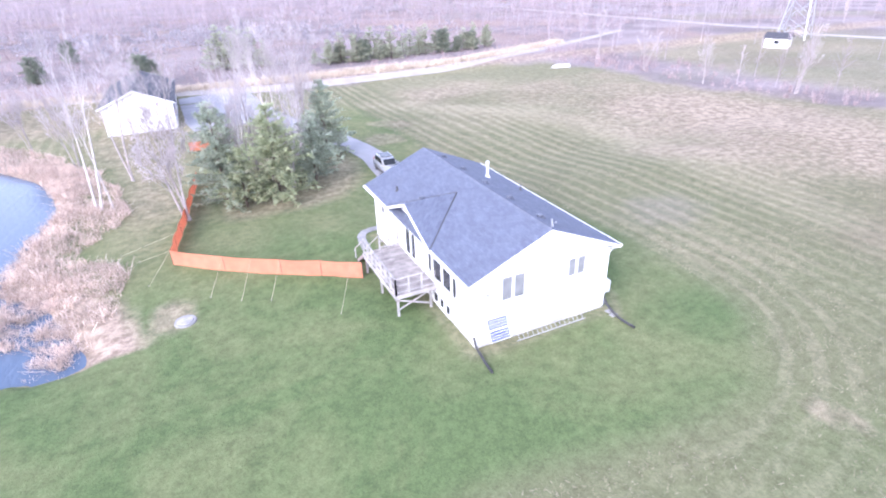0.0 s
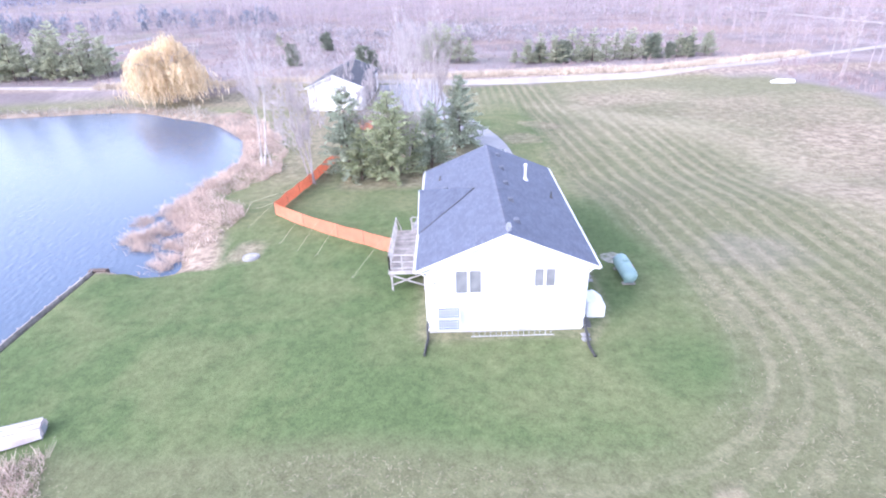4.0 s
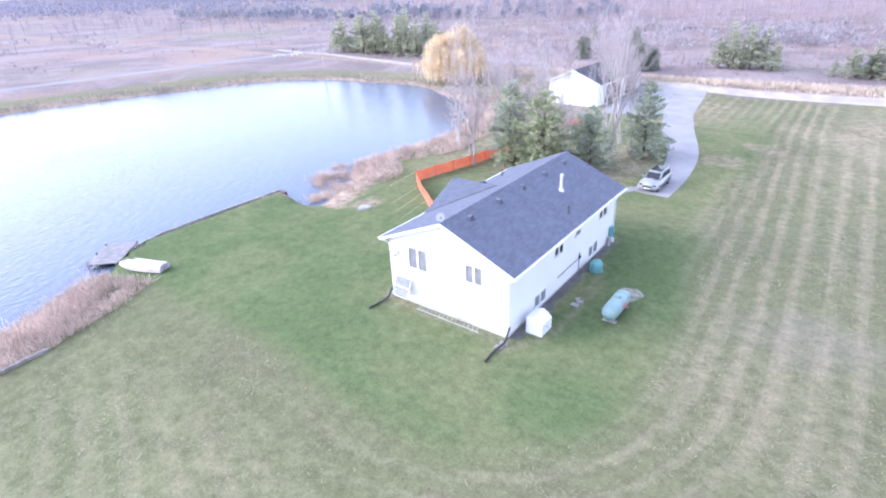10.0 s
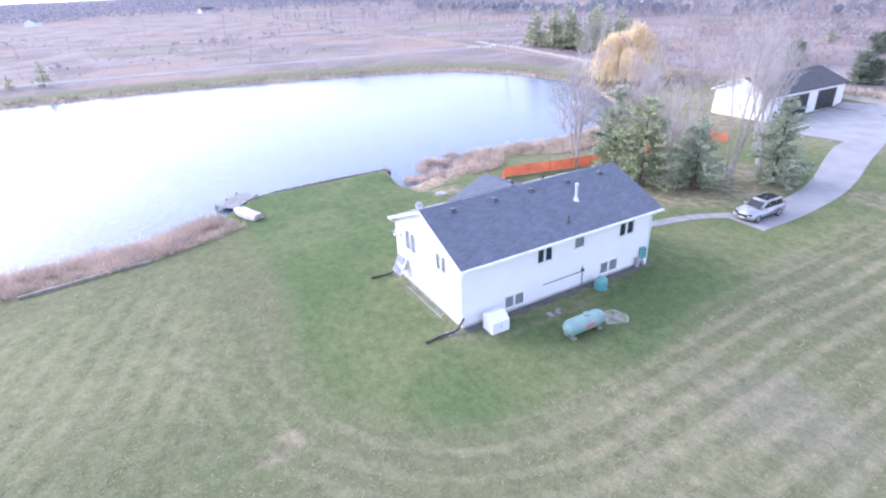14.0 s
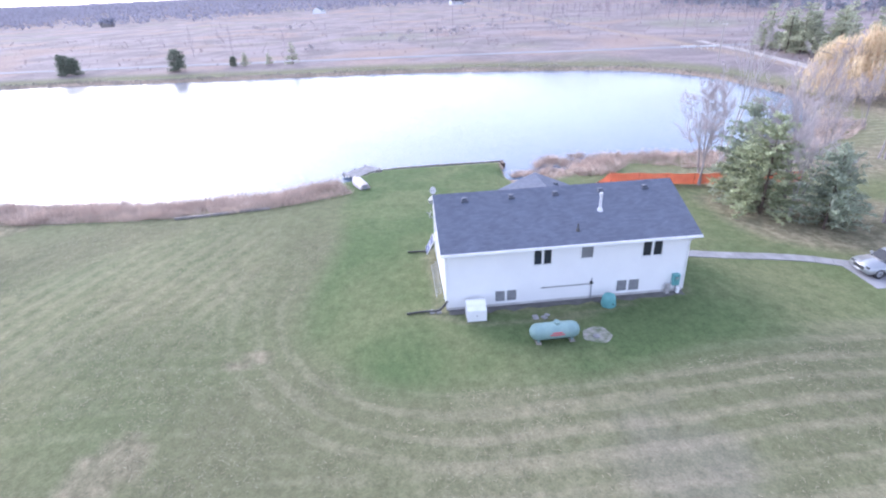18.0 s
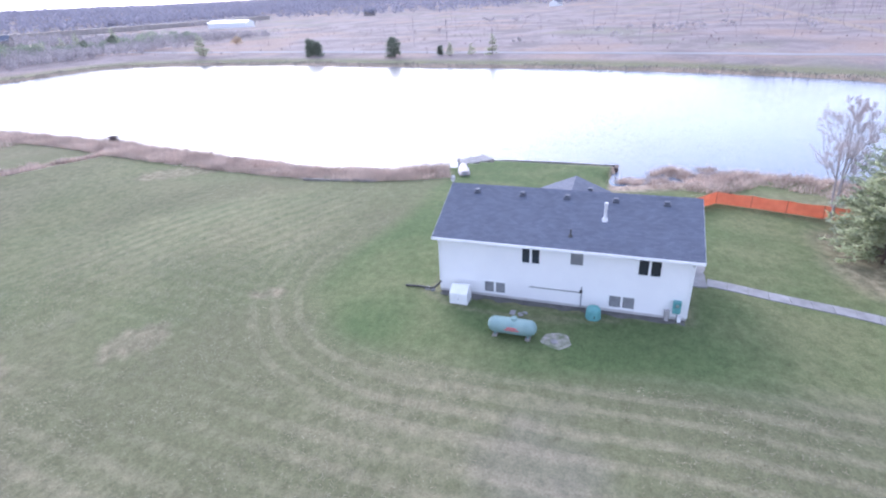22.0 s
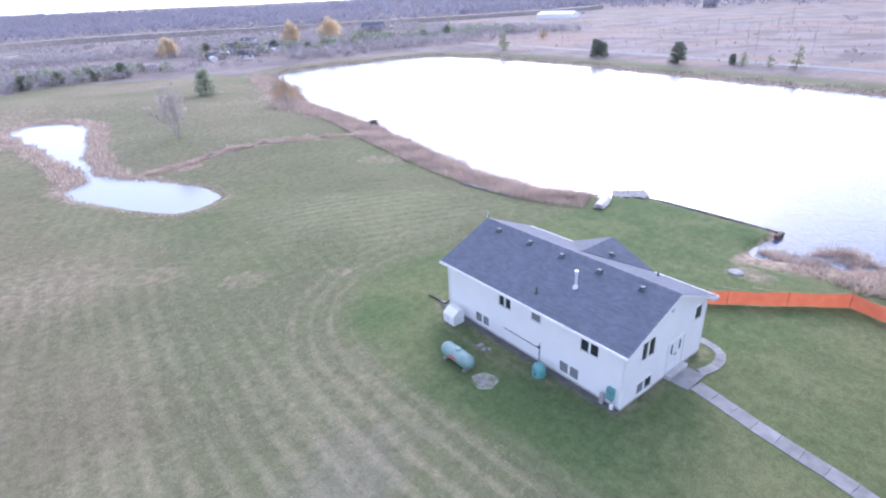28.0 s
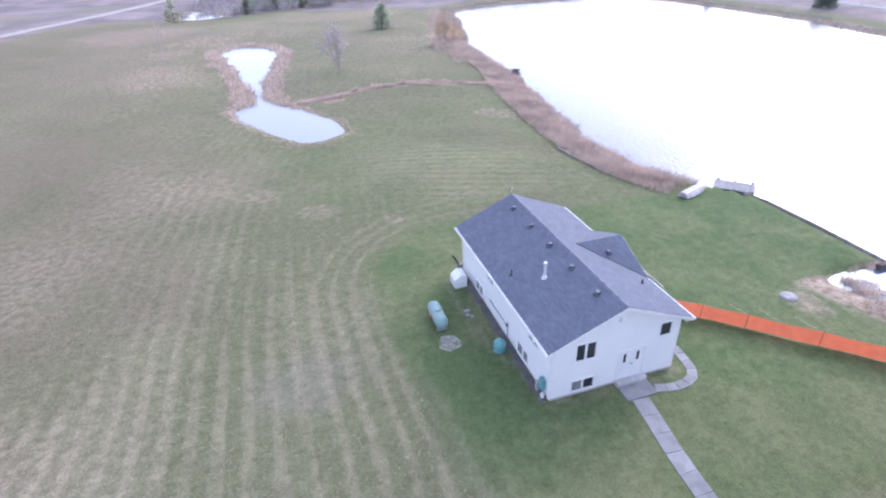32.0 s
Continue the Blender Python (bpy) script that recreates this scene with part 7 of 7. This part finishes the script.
def clumps(x, y, g, h, w, per, ln, bw):
    """Domed heads of many short blades: hedge bushes and far tree crowns."""
    i = np.repeat(np.arange(len(x)), per)
    n = len(i)
    d = RNG.normal(0, 1, (n, 3))
    d /= np.linalg.norm(d, axis=1)[:, None]
    d[:, 2] = np.where(d[:, 2] < -0.6, -d[:, 2], d[:, 2])
    rad = RNG.uniform(0.35, 1.0, n) ** 0.5 * RNG.uniform(0.75, 1.15, n)
    c = np.column_stack([x[i] + d[:, 0] * rad * w[i] / 2, y[i] + d[:, 1] * rad * w[i] / 2, g[i] + h[i] * (0.46 + 0.5 * d[:, 2] * rad)])
    e = d * 0.6 + RNG.normal(0, 0.6, (n, 3)) + np.array([0, 0, 0.5])
    e *= (RNG.uniform(0.5, 1.0, n) * ln / np.linalg.norm(e, axis=1))[:, None]
    s = np.cross(e, RNG.normal(0, 1, (n, 3)))
    s *= (RNG.uniform(0.5, 1.0, n) * bw / np.maximum(np.linalg.norm(s, axis=1), 1e-6))[:, None]
    return np.stack([c - s, c + s, c + e + s * 0.4, c + e - s * 0.4], axis=1)


def thicket(name, n, region, keep, h0, h1, wide, per, ln, bw, mat, label):
    x, y, g, d, dp = scatter(n, *region)
    ok = keep(x, y) & (d > 5) & (dp > 3)
    x, y, g = x[ok], y[ok], g[ok]
    h = RNG.uniform(h0, h1, len(x)) * (0.9 + 0.3 * wobble(x, y, 0.09, 4))
    return stuff(name, clumps(x, y, g, h, h * wide * RNG.uniform(0.8, 1.2, len(x)), per, ln, bw), mat, label, "woods")


thicket("woods", 15000, (-1500, 800, -1700, -430), lambda x, y: (np.hypot(x, y) > 600 + 70 * wobble(x, y, 0.01)) & (np.hypot(x, y) < 1500), 8, 14, 0.85, 17, 2.8, 1.0, FOREST_HAZY, "forest along the horizon, tinted blue-grey as by haze")
thicket("woods", 9000, (-1700, -420, -600, 1000), lambda x, y: (np.hypot(x, y) > 680 + 160 * wobble(x, y, 0.012)) & (np.hypot(x, y) < 1500), 8, 13, 0.85, 14, 2.8, 1.0, FOREST_HAZY, "forest along the horizon, tinted blue-grey as by haze")
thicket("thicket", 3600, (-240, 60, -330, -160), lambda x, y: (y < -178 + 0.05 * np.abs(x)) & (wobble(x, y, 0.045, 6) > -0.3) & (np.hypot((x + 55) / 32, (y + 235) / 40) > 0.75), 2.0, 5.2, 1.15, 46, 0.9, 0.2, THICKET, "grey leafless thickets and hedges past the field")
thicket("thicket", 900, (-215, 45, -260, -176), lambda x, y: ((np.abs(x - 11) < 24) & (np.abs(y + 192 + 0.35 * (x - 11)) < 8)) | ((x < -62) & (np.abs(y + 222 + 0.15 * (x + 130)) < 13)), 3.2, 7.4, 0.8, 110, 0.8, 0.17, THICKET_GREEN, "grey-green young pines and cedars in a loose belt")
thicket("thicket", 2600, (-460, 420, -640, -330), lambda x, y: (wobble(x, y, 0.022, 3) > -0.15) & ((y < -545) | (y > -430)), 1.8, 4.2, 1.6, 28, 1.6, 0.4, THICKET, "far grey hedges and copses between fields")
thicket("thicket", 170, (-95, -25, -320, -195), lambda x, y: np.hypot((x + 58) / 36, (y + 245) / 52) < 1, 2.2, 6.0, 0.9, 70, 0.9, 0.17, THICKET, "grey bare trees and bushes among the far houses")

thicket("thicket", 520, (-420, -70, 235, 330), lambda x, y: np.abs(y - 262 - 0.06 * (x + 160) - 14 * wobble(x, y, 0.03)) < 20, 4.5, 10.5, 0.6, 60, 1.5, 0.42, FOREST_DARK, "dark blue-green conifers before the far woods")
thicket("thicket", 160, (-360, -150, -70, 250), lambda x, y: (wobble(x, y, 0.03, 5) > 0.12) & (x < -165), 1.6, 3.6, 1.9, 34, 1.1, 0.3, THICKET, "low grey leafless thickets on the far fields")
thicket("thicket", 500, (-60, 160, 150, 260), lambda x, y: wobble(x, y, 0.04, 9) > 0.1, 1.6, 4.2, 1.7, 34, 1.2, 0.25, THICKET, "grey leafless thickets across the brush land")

# ---- far conifers and shrubs, repeated ----
tree_a = conifer((29.5, 118.6), 5.0, 4.2, 61, NEEDLES_FAR, "small green cedar at the edge of the brush land", 0.3, dense=0.68, top_round=0.6)
tree_b = conifer((43.7, 118.4), 7.0, 4.6, 62, NEEDLES_FAR, "green pine at the edge of the brush land", 0.3, dense=0.62, top_round=0.6)
tree_c = conifer((-24.8, 129.4), 4.6, 4.6, 63, NEEDLES_DARK, "round dark-green juniper on the brush land", 0.2, dense=1.05, top_round=1.3)


def plant(ob, x, y, s, i, squash=1.0):
    c = copy_thing(ob, pose(x, y, height(x, y) - 0.05, 0, 0, (i * 77) % 360) @ Matrix.Diagonal((s * squash, s * squash, s, 1)))
    return c


def plant_all(rows):
    for i, (x, y, s, which) in enumerate(rows):
        plant((tree_a, tree_b, tree_c)[which], x, y, s, i)


plant_all([(6.8, 124.5, 1.2, 0), (8.6, 126, 1.25, 1), (9.8, 123.0, 1.4, 0), (11.5, 126.5, 1.2, 1), (12.8, 123.8, 1.5, 0), (15, 125.2, 1.15, 1), (16.8, 123.2, 1.1, 0), (32.5, 119.6, 0.9, 1), (35.8, 118.4, 1.1, 0), (39.5, 119.8, 1.0, 1), (47, 119.6, 1.0, 0),
           (52, 121.7, 0.85, 1), (55.5, 120.6, 1.0, 0), (59, 122.2, 0.8, 1), (63.5, 121.8, 1.0, 0), (67, 123.2, 0.85, 1), (71, 123.4, 1.0, 0)])
plant_all([(27 + 1.55 * i + 0.8 * math.sin(i * 7.7), 120.3 + 1.2 * math.sin(i * 3.3), 0.6 + 0.5 * ((i * 41) % 10) / 10, (0, 2, 1)[i % 3]) for i in range(28) if i % 5 not in (1, 3)])
plant_all([(-104 + 2.75 * i + 0.9 * math.sin(i * 5.1), 121.5 - 0.12 * i + 1.6 * math.sin(i * 2.3), 1.35 + 0.4 * ((i * 37) % 10) / 10, i % 2) for i in range(15)])
plant_all([(-98 + 3.4 * i + 1.2 * math.sin(i * 3.7), 126.5 + 1.5 * math.sin(i * 1.9), 1.4 + 0.4 * ((i * 53) % 10) / 10, (i + 1) % 2) for i in range(10)])
plant_all([(-125.8, -45.3, 1.25, 2), (-130.4, -79.8, 1.2, 2), (-131, -77.5, 1.0, 2), (-132.2, -129, 1.05, 1), (-126.5, -11.8, 0.9, 1), (-127.5, -19, 0.7, 0), (-127, -26, 0.8, 0), (-136, -134, 1.0, 1), (-129, -30, 0.6, 2),
           (-6, 116.2, 1.1, 2), (-4.4, 117.2, 0.85, 2), (-22, 157, 1.0, 2), (-40, 172, 0.8, 0), (62.2, -172.3, 1.35, 1), (64.5, -175, 1.0, 0)])
plant_all([(42 - 3.1 * i + 1.4 * math.sin(i * 4.4), -188 - 5 * math.cos(i * 2.1), 0.7 + 0.4 * ((i * 29) % 10) / 10, (i * 7) % 3) for i in range(13)])
plant_all([(-66 - 6.2 * i + 2.5 * math.sin(i * 2.9), -212 - 0.13 * i * 6 - 9 * math.sin(i * 1.7), 0.9 + 0.5 * ((i * 31) % 10) / 10, i % 3) for i in range(22)])
plant_all([(-34 - 5.0 * i, -228 - 26 * abs(math.sin(i * 2.3)), 0.9 + 0.5 * ((i * 13) % 10) / 10, i % 3) for i in range(9)])
conifer((-1.8, -113.0), 6.7, 6.4, 64, NEEDLES_BLUE, "full round-headed pine alone on the grass", 0.15, dense=1.0, top_round=1.25)

bare_tree((18.1, -64.5), 9.4, 71, BARK_GREY, "bare round-headed tree standing between the ponds", stems=3, spread=1.05, clear=0.1, girth=0.014, up_pull=0.25, twig=1.9)
bare_tree((58.1, -105.1), 7.6, 73, BARK_GREY, "slight bare tree at the end of the pond", spread=0.7, clear=0.25, girth=0.012)
bare_tree((84.1, 97.1), 10.0, 75, BARK_GREY, "forked pale bare tree at the corner of the field", stems=2, spread=0.6, clear=0.3, girth=0.012)
bare_tree((85.6, 52.8), 9.5, 77, BARK_GREY, "bare tree in the hedge along the field", stems=3, spread=0.6, clear=0.2, girth=0.01)
bare_tree((81.7, 80.9), 8.0, 79, BARK_GREY, "bare tree in the hedge along the field", stems=2, spread=0.7, clear=0.2, girth=0.012)
bare_tree((80.5, 66), 7.5, 81, BARK_GREY, "bare tree in the hedge along the field", stems=2, spread=0.7, clear=0.2, girth=0.012)
bare_tree((92.3, 113.7), 9.0, 83, BARK_GREY, "bare tree at the end of the lane", stems=1, spread=0.7, clear=0.3, girth=0.012)
bare_tree((-12.0, -82.0), 7.2, 86, BARK_GREY, "bare-limbed yellowing willow leaning over the shore", stems=4, spread=1.1, clear=0.08, girth=0.012, up_pull=0.1, twig=2.2, twig_mat=WILLOW_DULL)
weeping_willow((-16, -89), 4.6, 9.0, 85, "low yellow-brown willow bush on the shore", WILLOW_DULL, 170)
weeping_willow((-28, -264), 10.5, 13, 87, "golden weeping willow among the far houses", WILLOW_LEAF, 520, blade=1.8)
weeping_willow((-93, -260), 15.0, 13, 89, "tall golden weeping willow among the far houses", WILLOW_LEAF, 560, blade=1.8)
weeping_willow((-139, -302), 14.5, 20, 91, "broad golden weeping willow among the far houses", WILLOW_LEAF, 620, blade=1.8)
weeping_willow((-180, -150), 5.0, 6.0, 93, "pale yellow bush beside the far road", WILLOW_DULL, 150)


# ---- far buildings, poles ----
def far_house(x, y, turn, w, l, h, roof_h, wall_mat, roof_mat, label, windows=3):
    ob = thing("farmhouse", label, "house", (x, y, height(x, y)), turn)
    part("wall", boxed(-w / 2, w / 2, -l / 2, l / 2, -0.5, h), wall_mat, ob)
    for s in (-1, 1):
        part("roof", roof_plane([(s * (w / 2 + 0.4), -l / 2 - 0.3, h - 0.1), (s * (w / 2 + 0.4), l / 2 + 0.3, h - 0.1), (0, l / 2 + 0.3, h + roof_h), (0, -l / 2 - 0.3, h + roof_h)], roof_mat), roof_mat, ob)
        bm = bmesh.new()
        pts = [(-w / 2, h), (w / 2, h), (0, h + roof_h - 0.15)]
        y0 = s * l / 2
        vs = [[bm.verts.new((a, yy, z)) for a, z in pts] for yy in (y0, y0 - s * 0.2)]
        bm.faces.new(vs[0]), bm.faces.new(vs[1][::-1])
        part("gable", bm, wall_mat, ob)
        for i in range(windows):
            c = -l / 2 + l * (i + 0.5) / windows
            win = part("window", boxed(*sorted((s * w / 2, s * (w / 2 + 0.05))), c - 0.6, c + 0.6, h * 0.35, h * 0.75), TRIM, ob)
            part("pane", boxed(*sorted((s * (w / 2 + 0.051), s * (w / 2 + 0.07))), c - 0.52, c + 0.52, h * 0.38, h * 0.72), GLASS, win)
    return ob


far_house(-367, -300, 3, 12, 38, 4.0, 2.0, TRIM, TRIM, "long white farm shed with a white metal roof", 0)
# house shapes added to stand in for a far yard of scattered wrecks
for i, (x, y, turn, w, l, h, wm, rm, label) in enumerate((
        (-38, -222, 20, 7, 10, 2.6, WEATHERED, SHINGLE_DARK, "far grey house with a dark roof among trees"), (-49, -212, 75, 6, 9, 2.4, TRIM, SHINGLE_DARK, "far small white house among trees"),
        (-58, -233, 30, 7, 11, 2.6, FOUNDATION, SHINGLE_DARK, "far pale house with a dark roof"), (-49, -246, 110, 7, 10, 2.6, WEATHERED, SHINGLE, "far grey house among bare trees"),
        (-67, -251, 15, 7, 12, 2.8, WEATHERED, SHINGLE_DARK, "far weathered barn among trees"), (-75, -238, 60, 6, 10, 2.4, TRIM, SHINGLE, "far white bungalow among trees"),
        (-62, -273, 80, 8, 12, 3.0, FOUNDATION, SHINGLE_DARK, "far pale house among bare trees"), (-84, -268, 10, 8, 12, 3.0, WEATHERED, SHINGLE_DARK, "far dark-roofed house among trees"),
        (-80, -292, 40, 8, 13, 4.4, TRIM, SHINGLE, "far white two-storey house among trees"))):
    far_house(x, y, turn, w * 0.7, l * 0.7, h * 0.8, 1.5, wm, rm, label, 2)
# small shed shapes stand in for the yard's pale and dark junk
for i in range(10):
    x, y = -36 - 4.6 * i + 3 * math.sin(i * 2.7), -218 - 34 * abs(math.sin(i * 1.9))
    far_house(x, y, i * 47, 2.6, 3.8 + 0.3 * (i % 4), 1.5, 0.6, (TRIM, WEATHERED)[i % 2], (TRIM, SHINGLE_DARK)[i % 2], ("small white shed form standing in for far yard junk", "small grey shed form standing in for far yard junk")[i % 2], 0)
far_house(70, -470, 65, 6, 22, 3.0, 1.4, TRIM, TRIM, "low white shed beside the distant highway", 0)
far_house(150, -600, 70, 8, 12, 4.0, 2.4, TRIM, SHINGLE, "far white farmhouse beyond the highway", 0)
far_house(-190, -330, 40, 9, 16, 4.0, 2.8, WEATHERED, SHINGLE, "far grey house beside the yellow willow")
far_house(-640, -60, 75, 10, 14, 4.0, 3.0, TRIM, SHINGLE, "far white farmhouse on the open fields")
far_house(-720, 110, 20, 9, 18, 4.0, 3.0, TRIM, SHINGLE_DARK, "far white farmhouse on the open fields")
far_house(-560, -260, 10, 8, 12, 4.5, 3.0, WEATHERED, SHINGLE, "far grey barn on the open fields")
far_house(129, 87, 25, 3.6, 5.0, 2.3, 1.0, TRIM, SHINGLE_DARK, "small white house beyond the field edge", 1)
boat_hull("covered_boat", "white covered boat parked at the field edge", (71, 93, height(71, 93)), 160, True, 3.6, 1.4)


def utility_pole(x, y, h, lean, label, transformer=False):
    ob = thing("utility_pole", label, "pole", (x, y, height(x, y)))
    top = Vector((lean[0], lean[1], h))
    part("mast", tubed((0, 0, -0.4), top, 0.15, 0.1, n=9), POLE_WOOD, ob)
    part("crossarm", boxed(top.x - 0.9, top.x + 0.9, top.y - 0.06, top.y + 0.06, h - 0.7, h - 0.58), POLE_WOOD, ob)
    for dx in (-0.8, 0.0, 0.8):
        part("insulator", tubed((top.x + dx, top.y, h - 0.58), (top.x + dx, top.y, h - 0.4), 0.05), TRIM, ob)
    if transformer:
        part("transformer", tubed((top.x + 0.35, top.y, h - 2.2), (top.x + 0.35, top.y, h - 1.2), 0.28, n=12), GALVANISED, ob)
    return ob


utility_pole(-83.5, 97.5, 9.2, (1.2, -0.7), "leaning weathered utility pole beside the lake")
utility_pole(-35, 101, 9.3, (0, 0), "utility pole with a grey transformer beyond the willow", True)
for x, y in ((-109.5, 103.5), (-107, 108)):
    gr = thing("culvert_rail", "short white guard rail over the road culvert", "guard rail", (x, y, height(x, y)), 70, "guard rails")
    part("beam", boxed(-2.0, 2.0, -0.05, 0.05, 0.55, 0.85, bevel=0.02), TRIM, gr)
    for px in (-1.6, 0, 1.6):
        part("post", boxed(px - 0.08, px + 0.08, 0.051, 0.2, -0.2, 0.8), TRIM, gr)
pyl = thing("pylon", "grey steel lattice pylon beyond the field", "pylon", (142, 92, 0), 20)
for sx in (-1, 1):
    for sy in (-1, 1):
        part("leg", tubed((sx * 3.2, sy * 3.2, -0.5), (sx * 0.6, sy * 0.6, 24), 0.12, n=5), GALVANISED, pyl)
for k in range(6):
    z0, z1 = 4 * k, 4 * (k + 1)
    r0, r1 = 3.2 - 2.6 * z0 / 24, 3.2 - 2.6 * z1 / 24
    for a, b in (((-1, -1), (1, -1)), ((1, -1), (1, 1)), ((1, 1), (-1, 1)), ((-1, 1), (-1, -1))):
        part("lattice", tubed((a[0] * r0, a[1] * r0, z0), (b[0] * r1, b[1] * r1, z1), 0.06, n=4), GALVANISED, pyl)
        part("lattice", tubed((b[0] * r0, b[1] * r0, z0), (a[0] * r1, a[1] * r1, z1), 0.06, n=4), GALVANISED, pyl)
ribbon("road", [(460, -400), (300, -430), (128, -456), (59, -474), (-13, -510), (-112, -490), (-200, -455), (-330, -420), (-560, -400)], 12, 4.2, GRAVEL, "distant pale highway on a low embankment", "road", per=6)
ribbon("road", [(130, -140), (104, -195), (89.7, -228), (74.4, -270), (52.4, -335), (30, -400)], 5.5, 0.1, GRAVEL, "grey farm track beyond the pond", "road", per=5)
mound = thing("lodge_mound", "dark domed mound of sticks standing in the lake", "mound", (-15.6, -47.8, LAKE_LEVEL))
sp = Sprig(97)
for i in range(260):
    a, r = sp.r.uniform(0, 6.28), abs(sp.r.gauss(0, 0.75))
    p = Vector((math.cos(a) * r, math.sin(a) * r, max(0.02, 0.85 - 0.45 * r * r)))
    sp.blade(p, p + Vector((sp.r.gauss(0, 0.5), sp.r.gauss(0, 0.5), sp.r.gauss(-0.1, 0.15))), 0.03)
o2 = new("stick_pile", sp.mesh("stick_pile", SHRUB))
o2.parent = mound
part("core", tubed((0, 0, -0.5), (0, 0, 0.75), 1.5, 0.25, n=14), BARK_BROWN, mound)
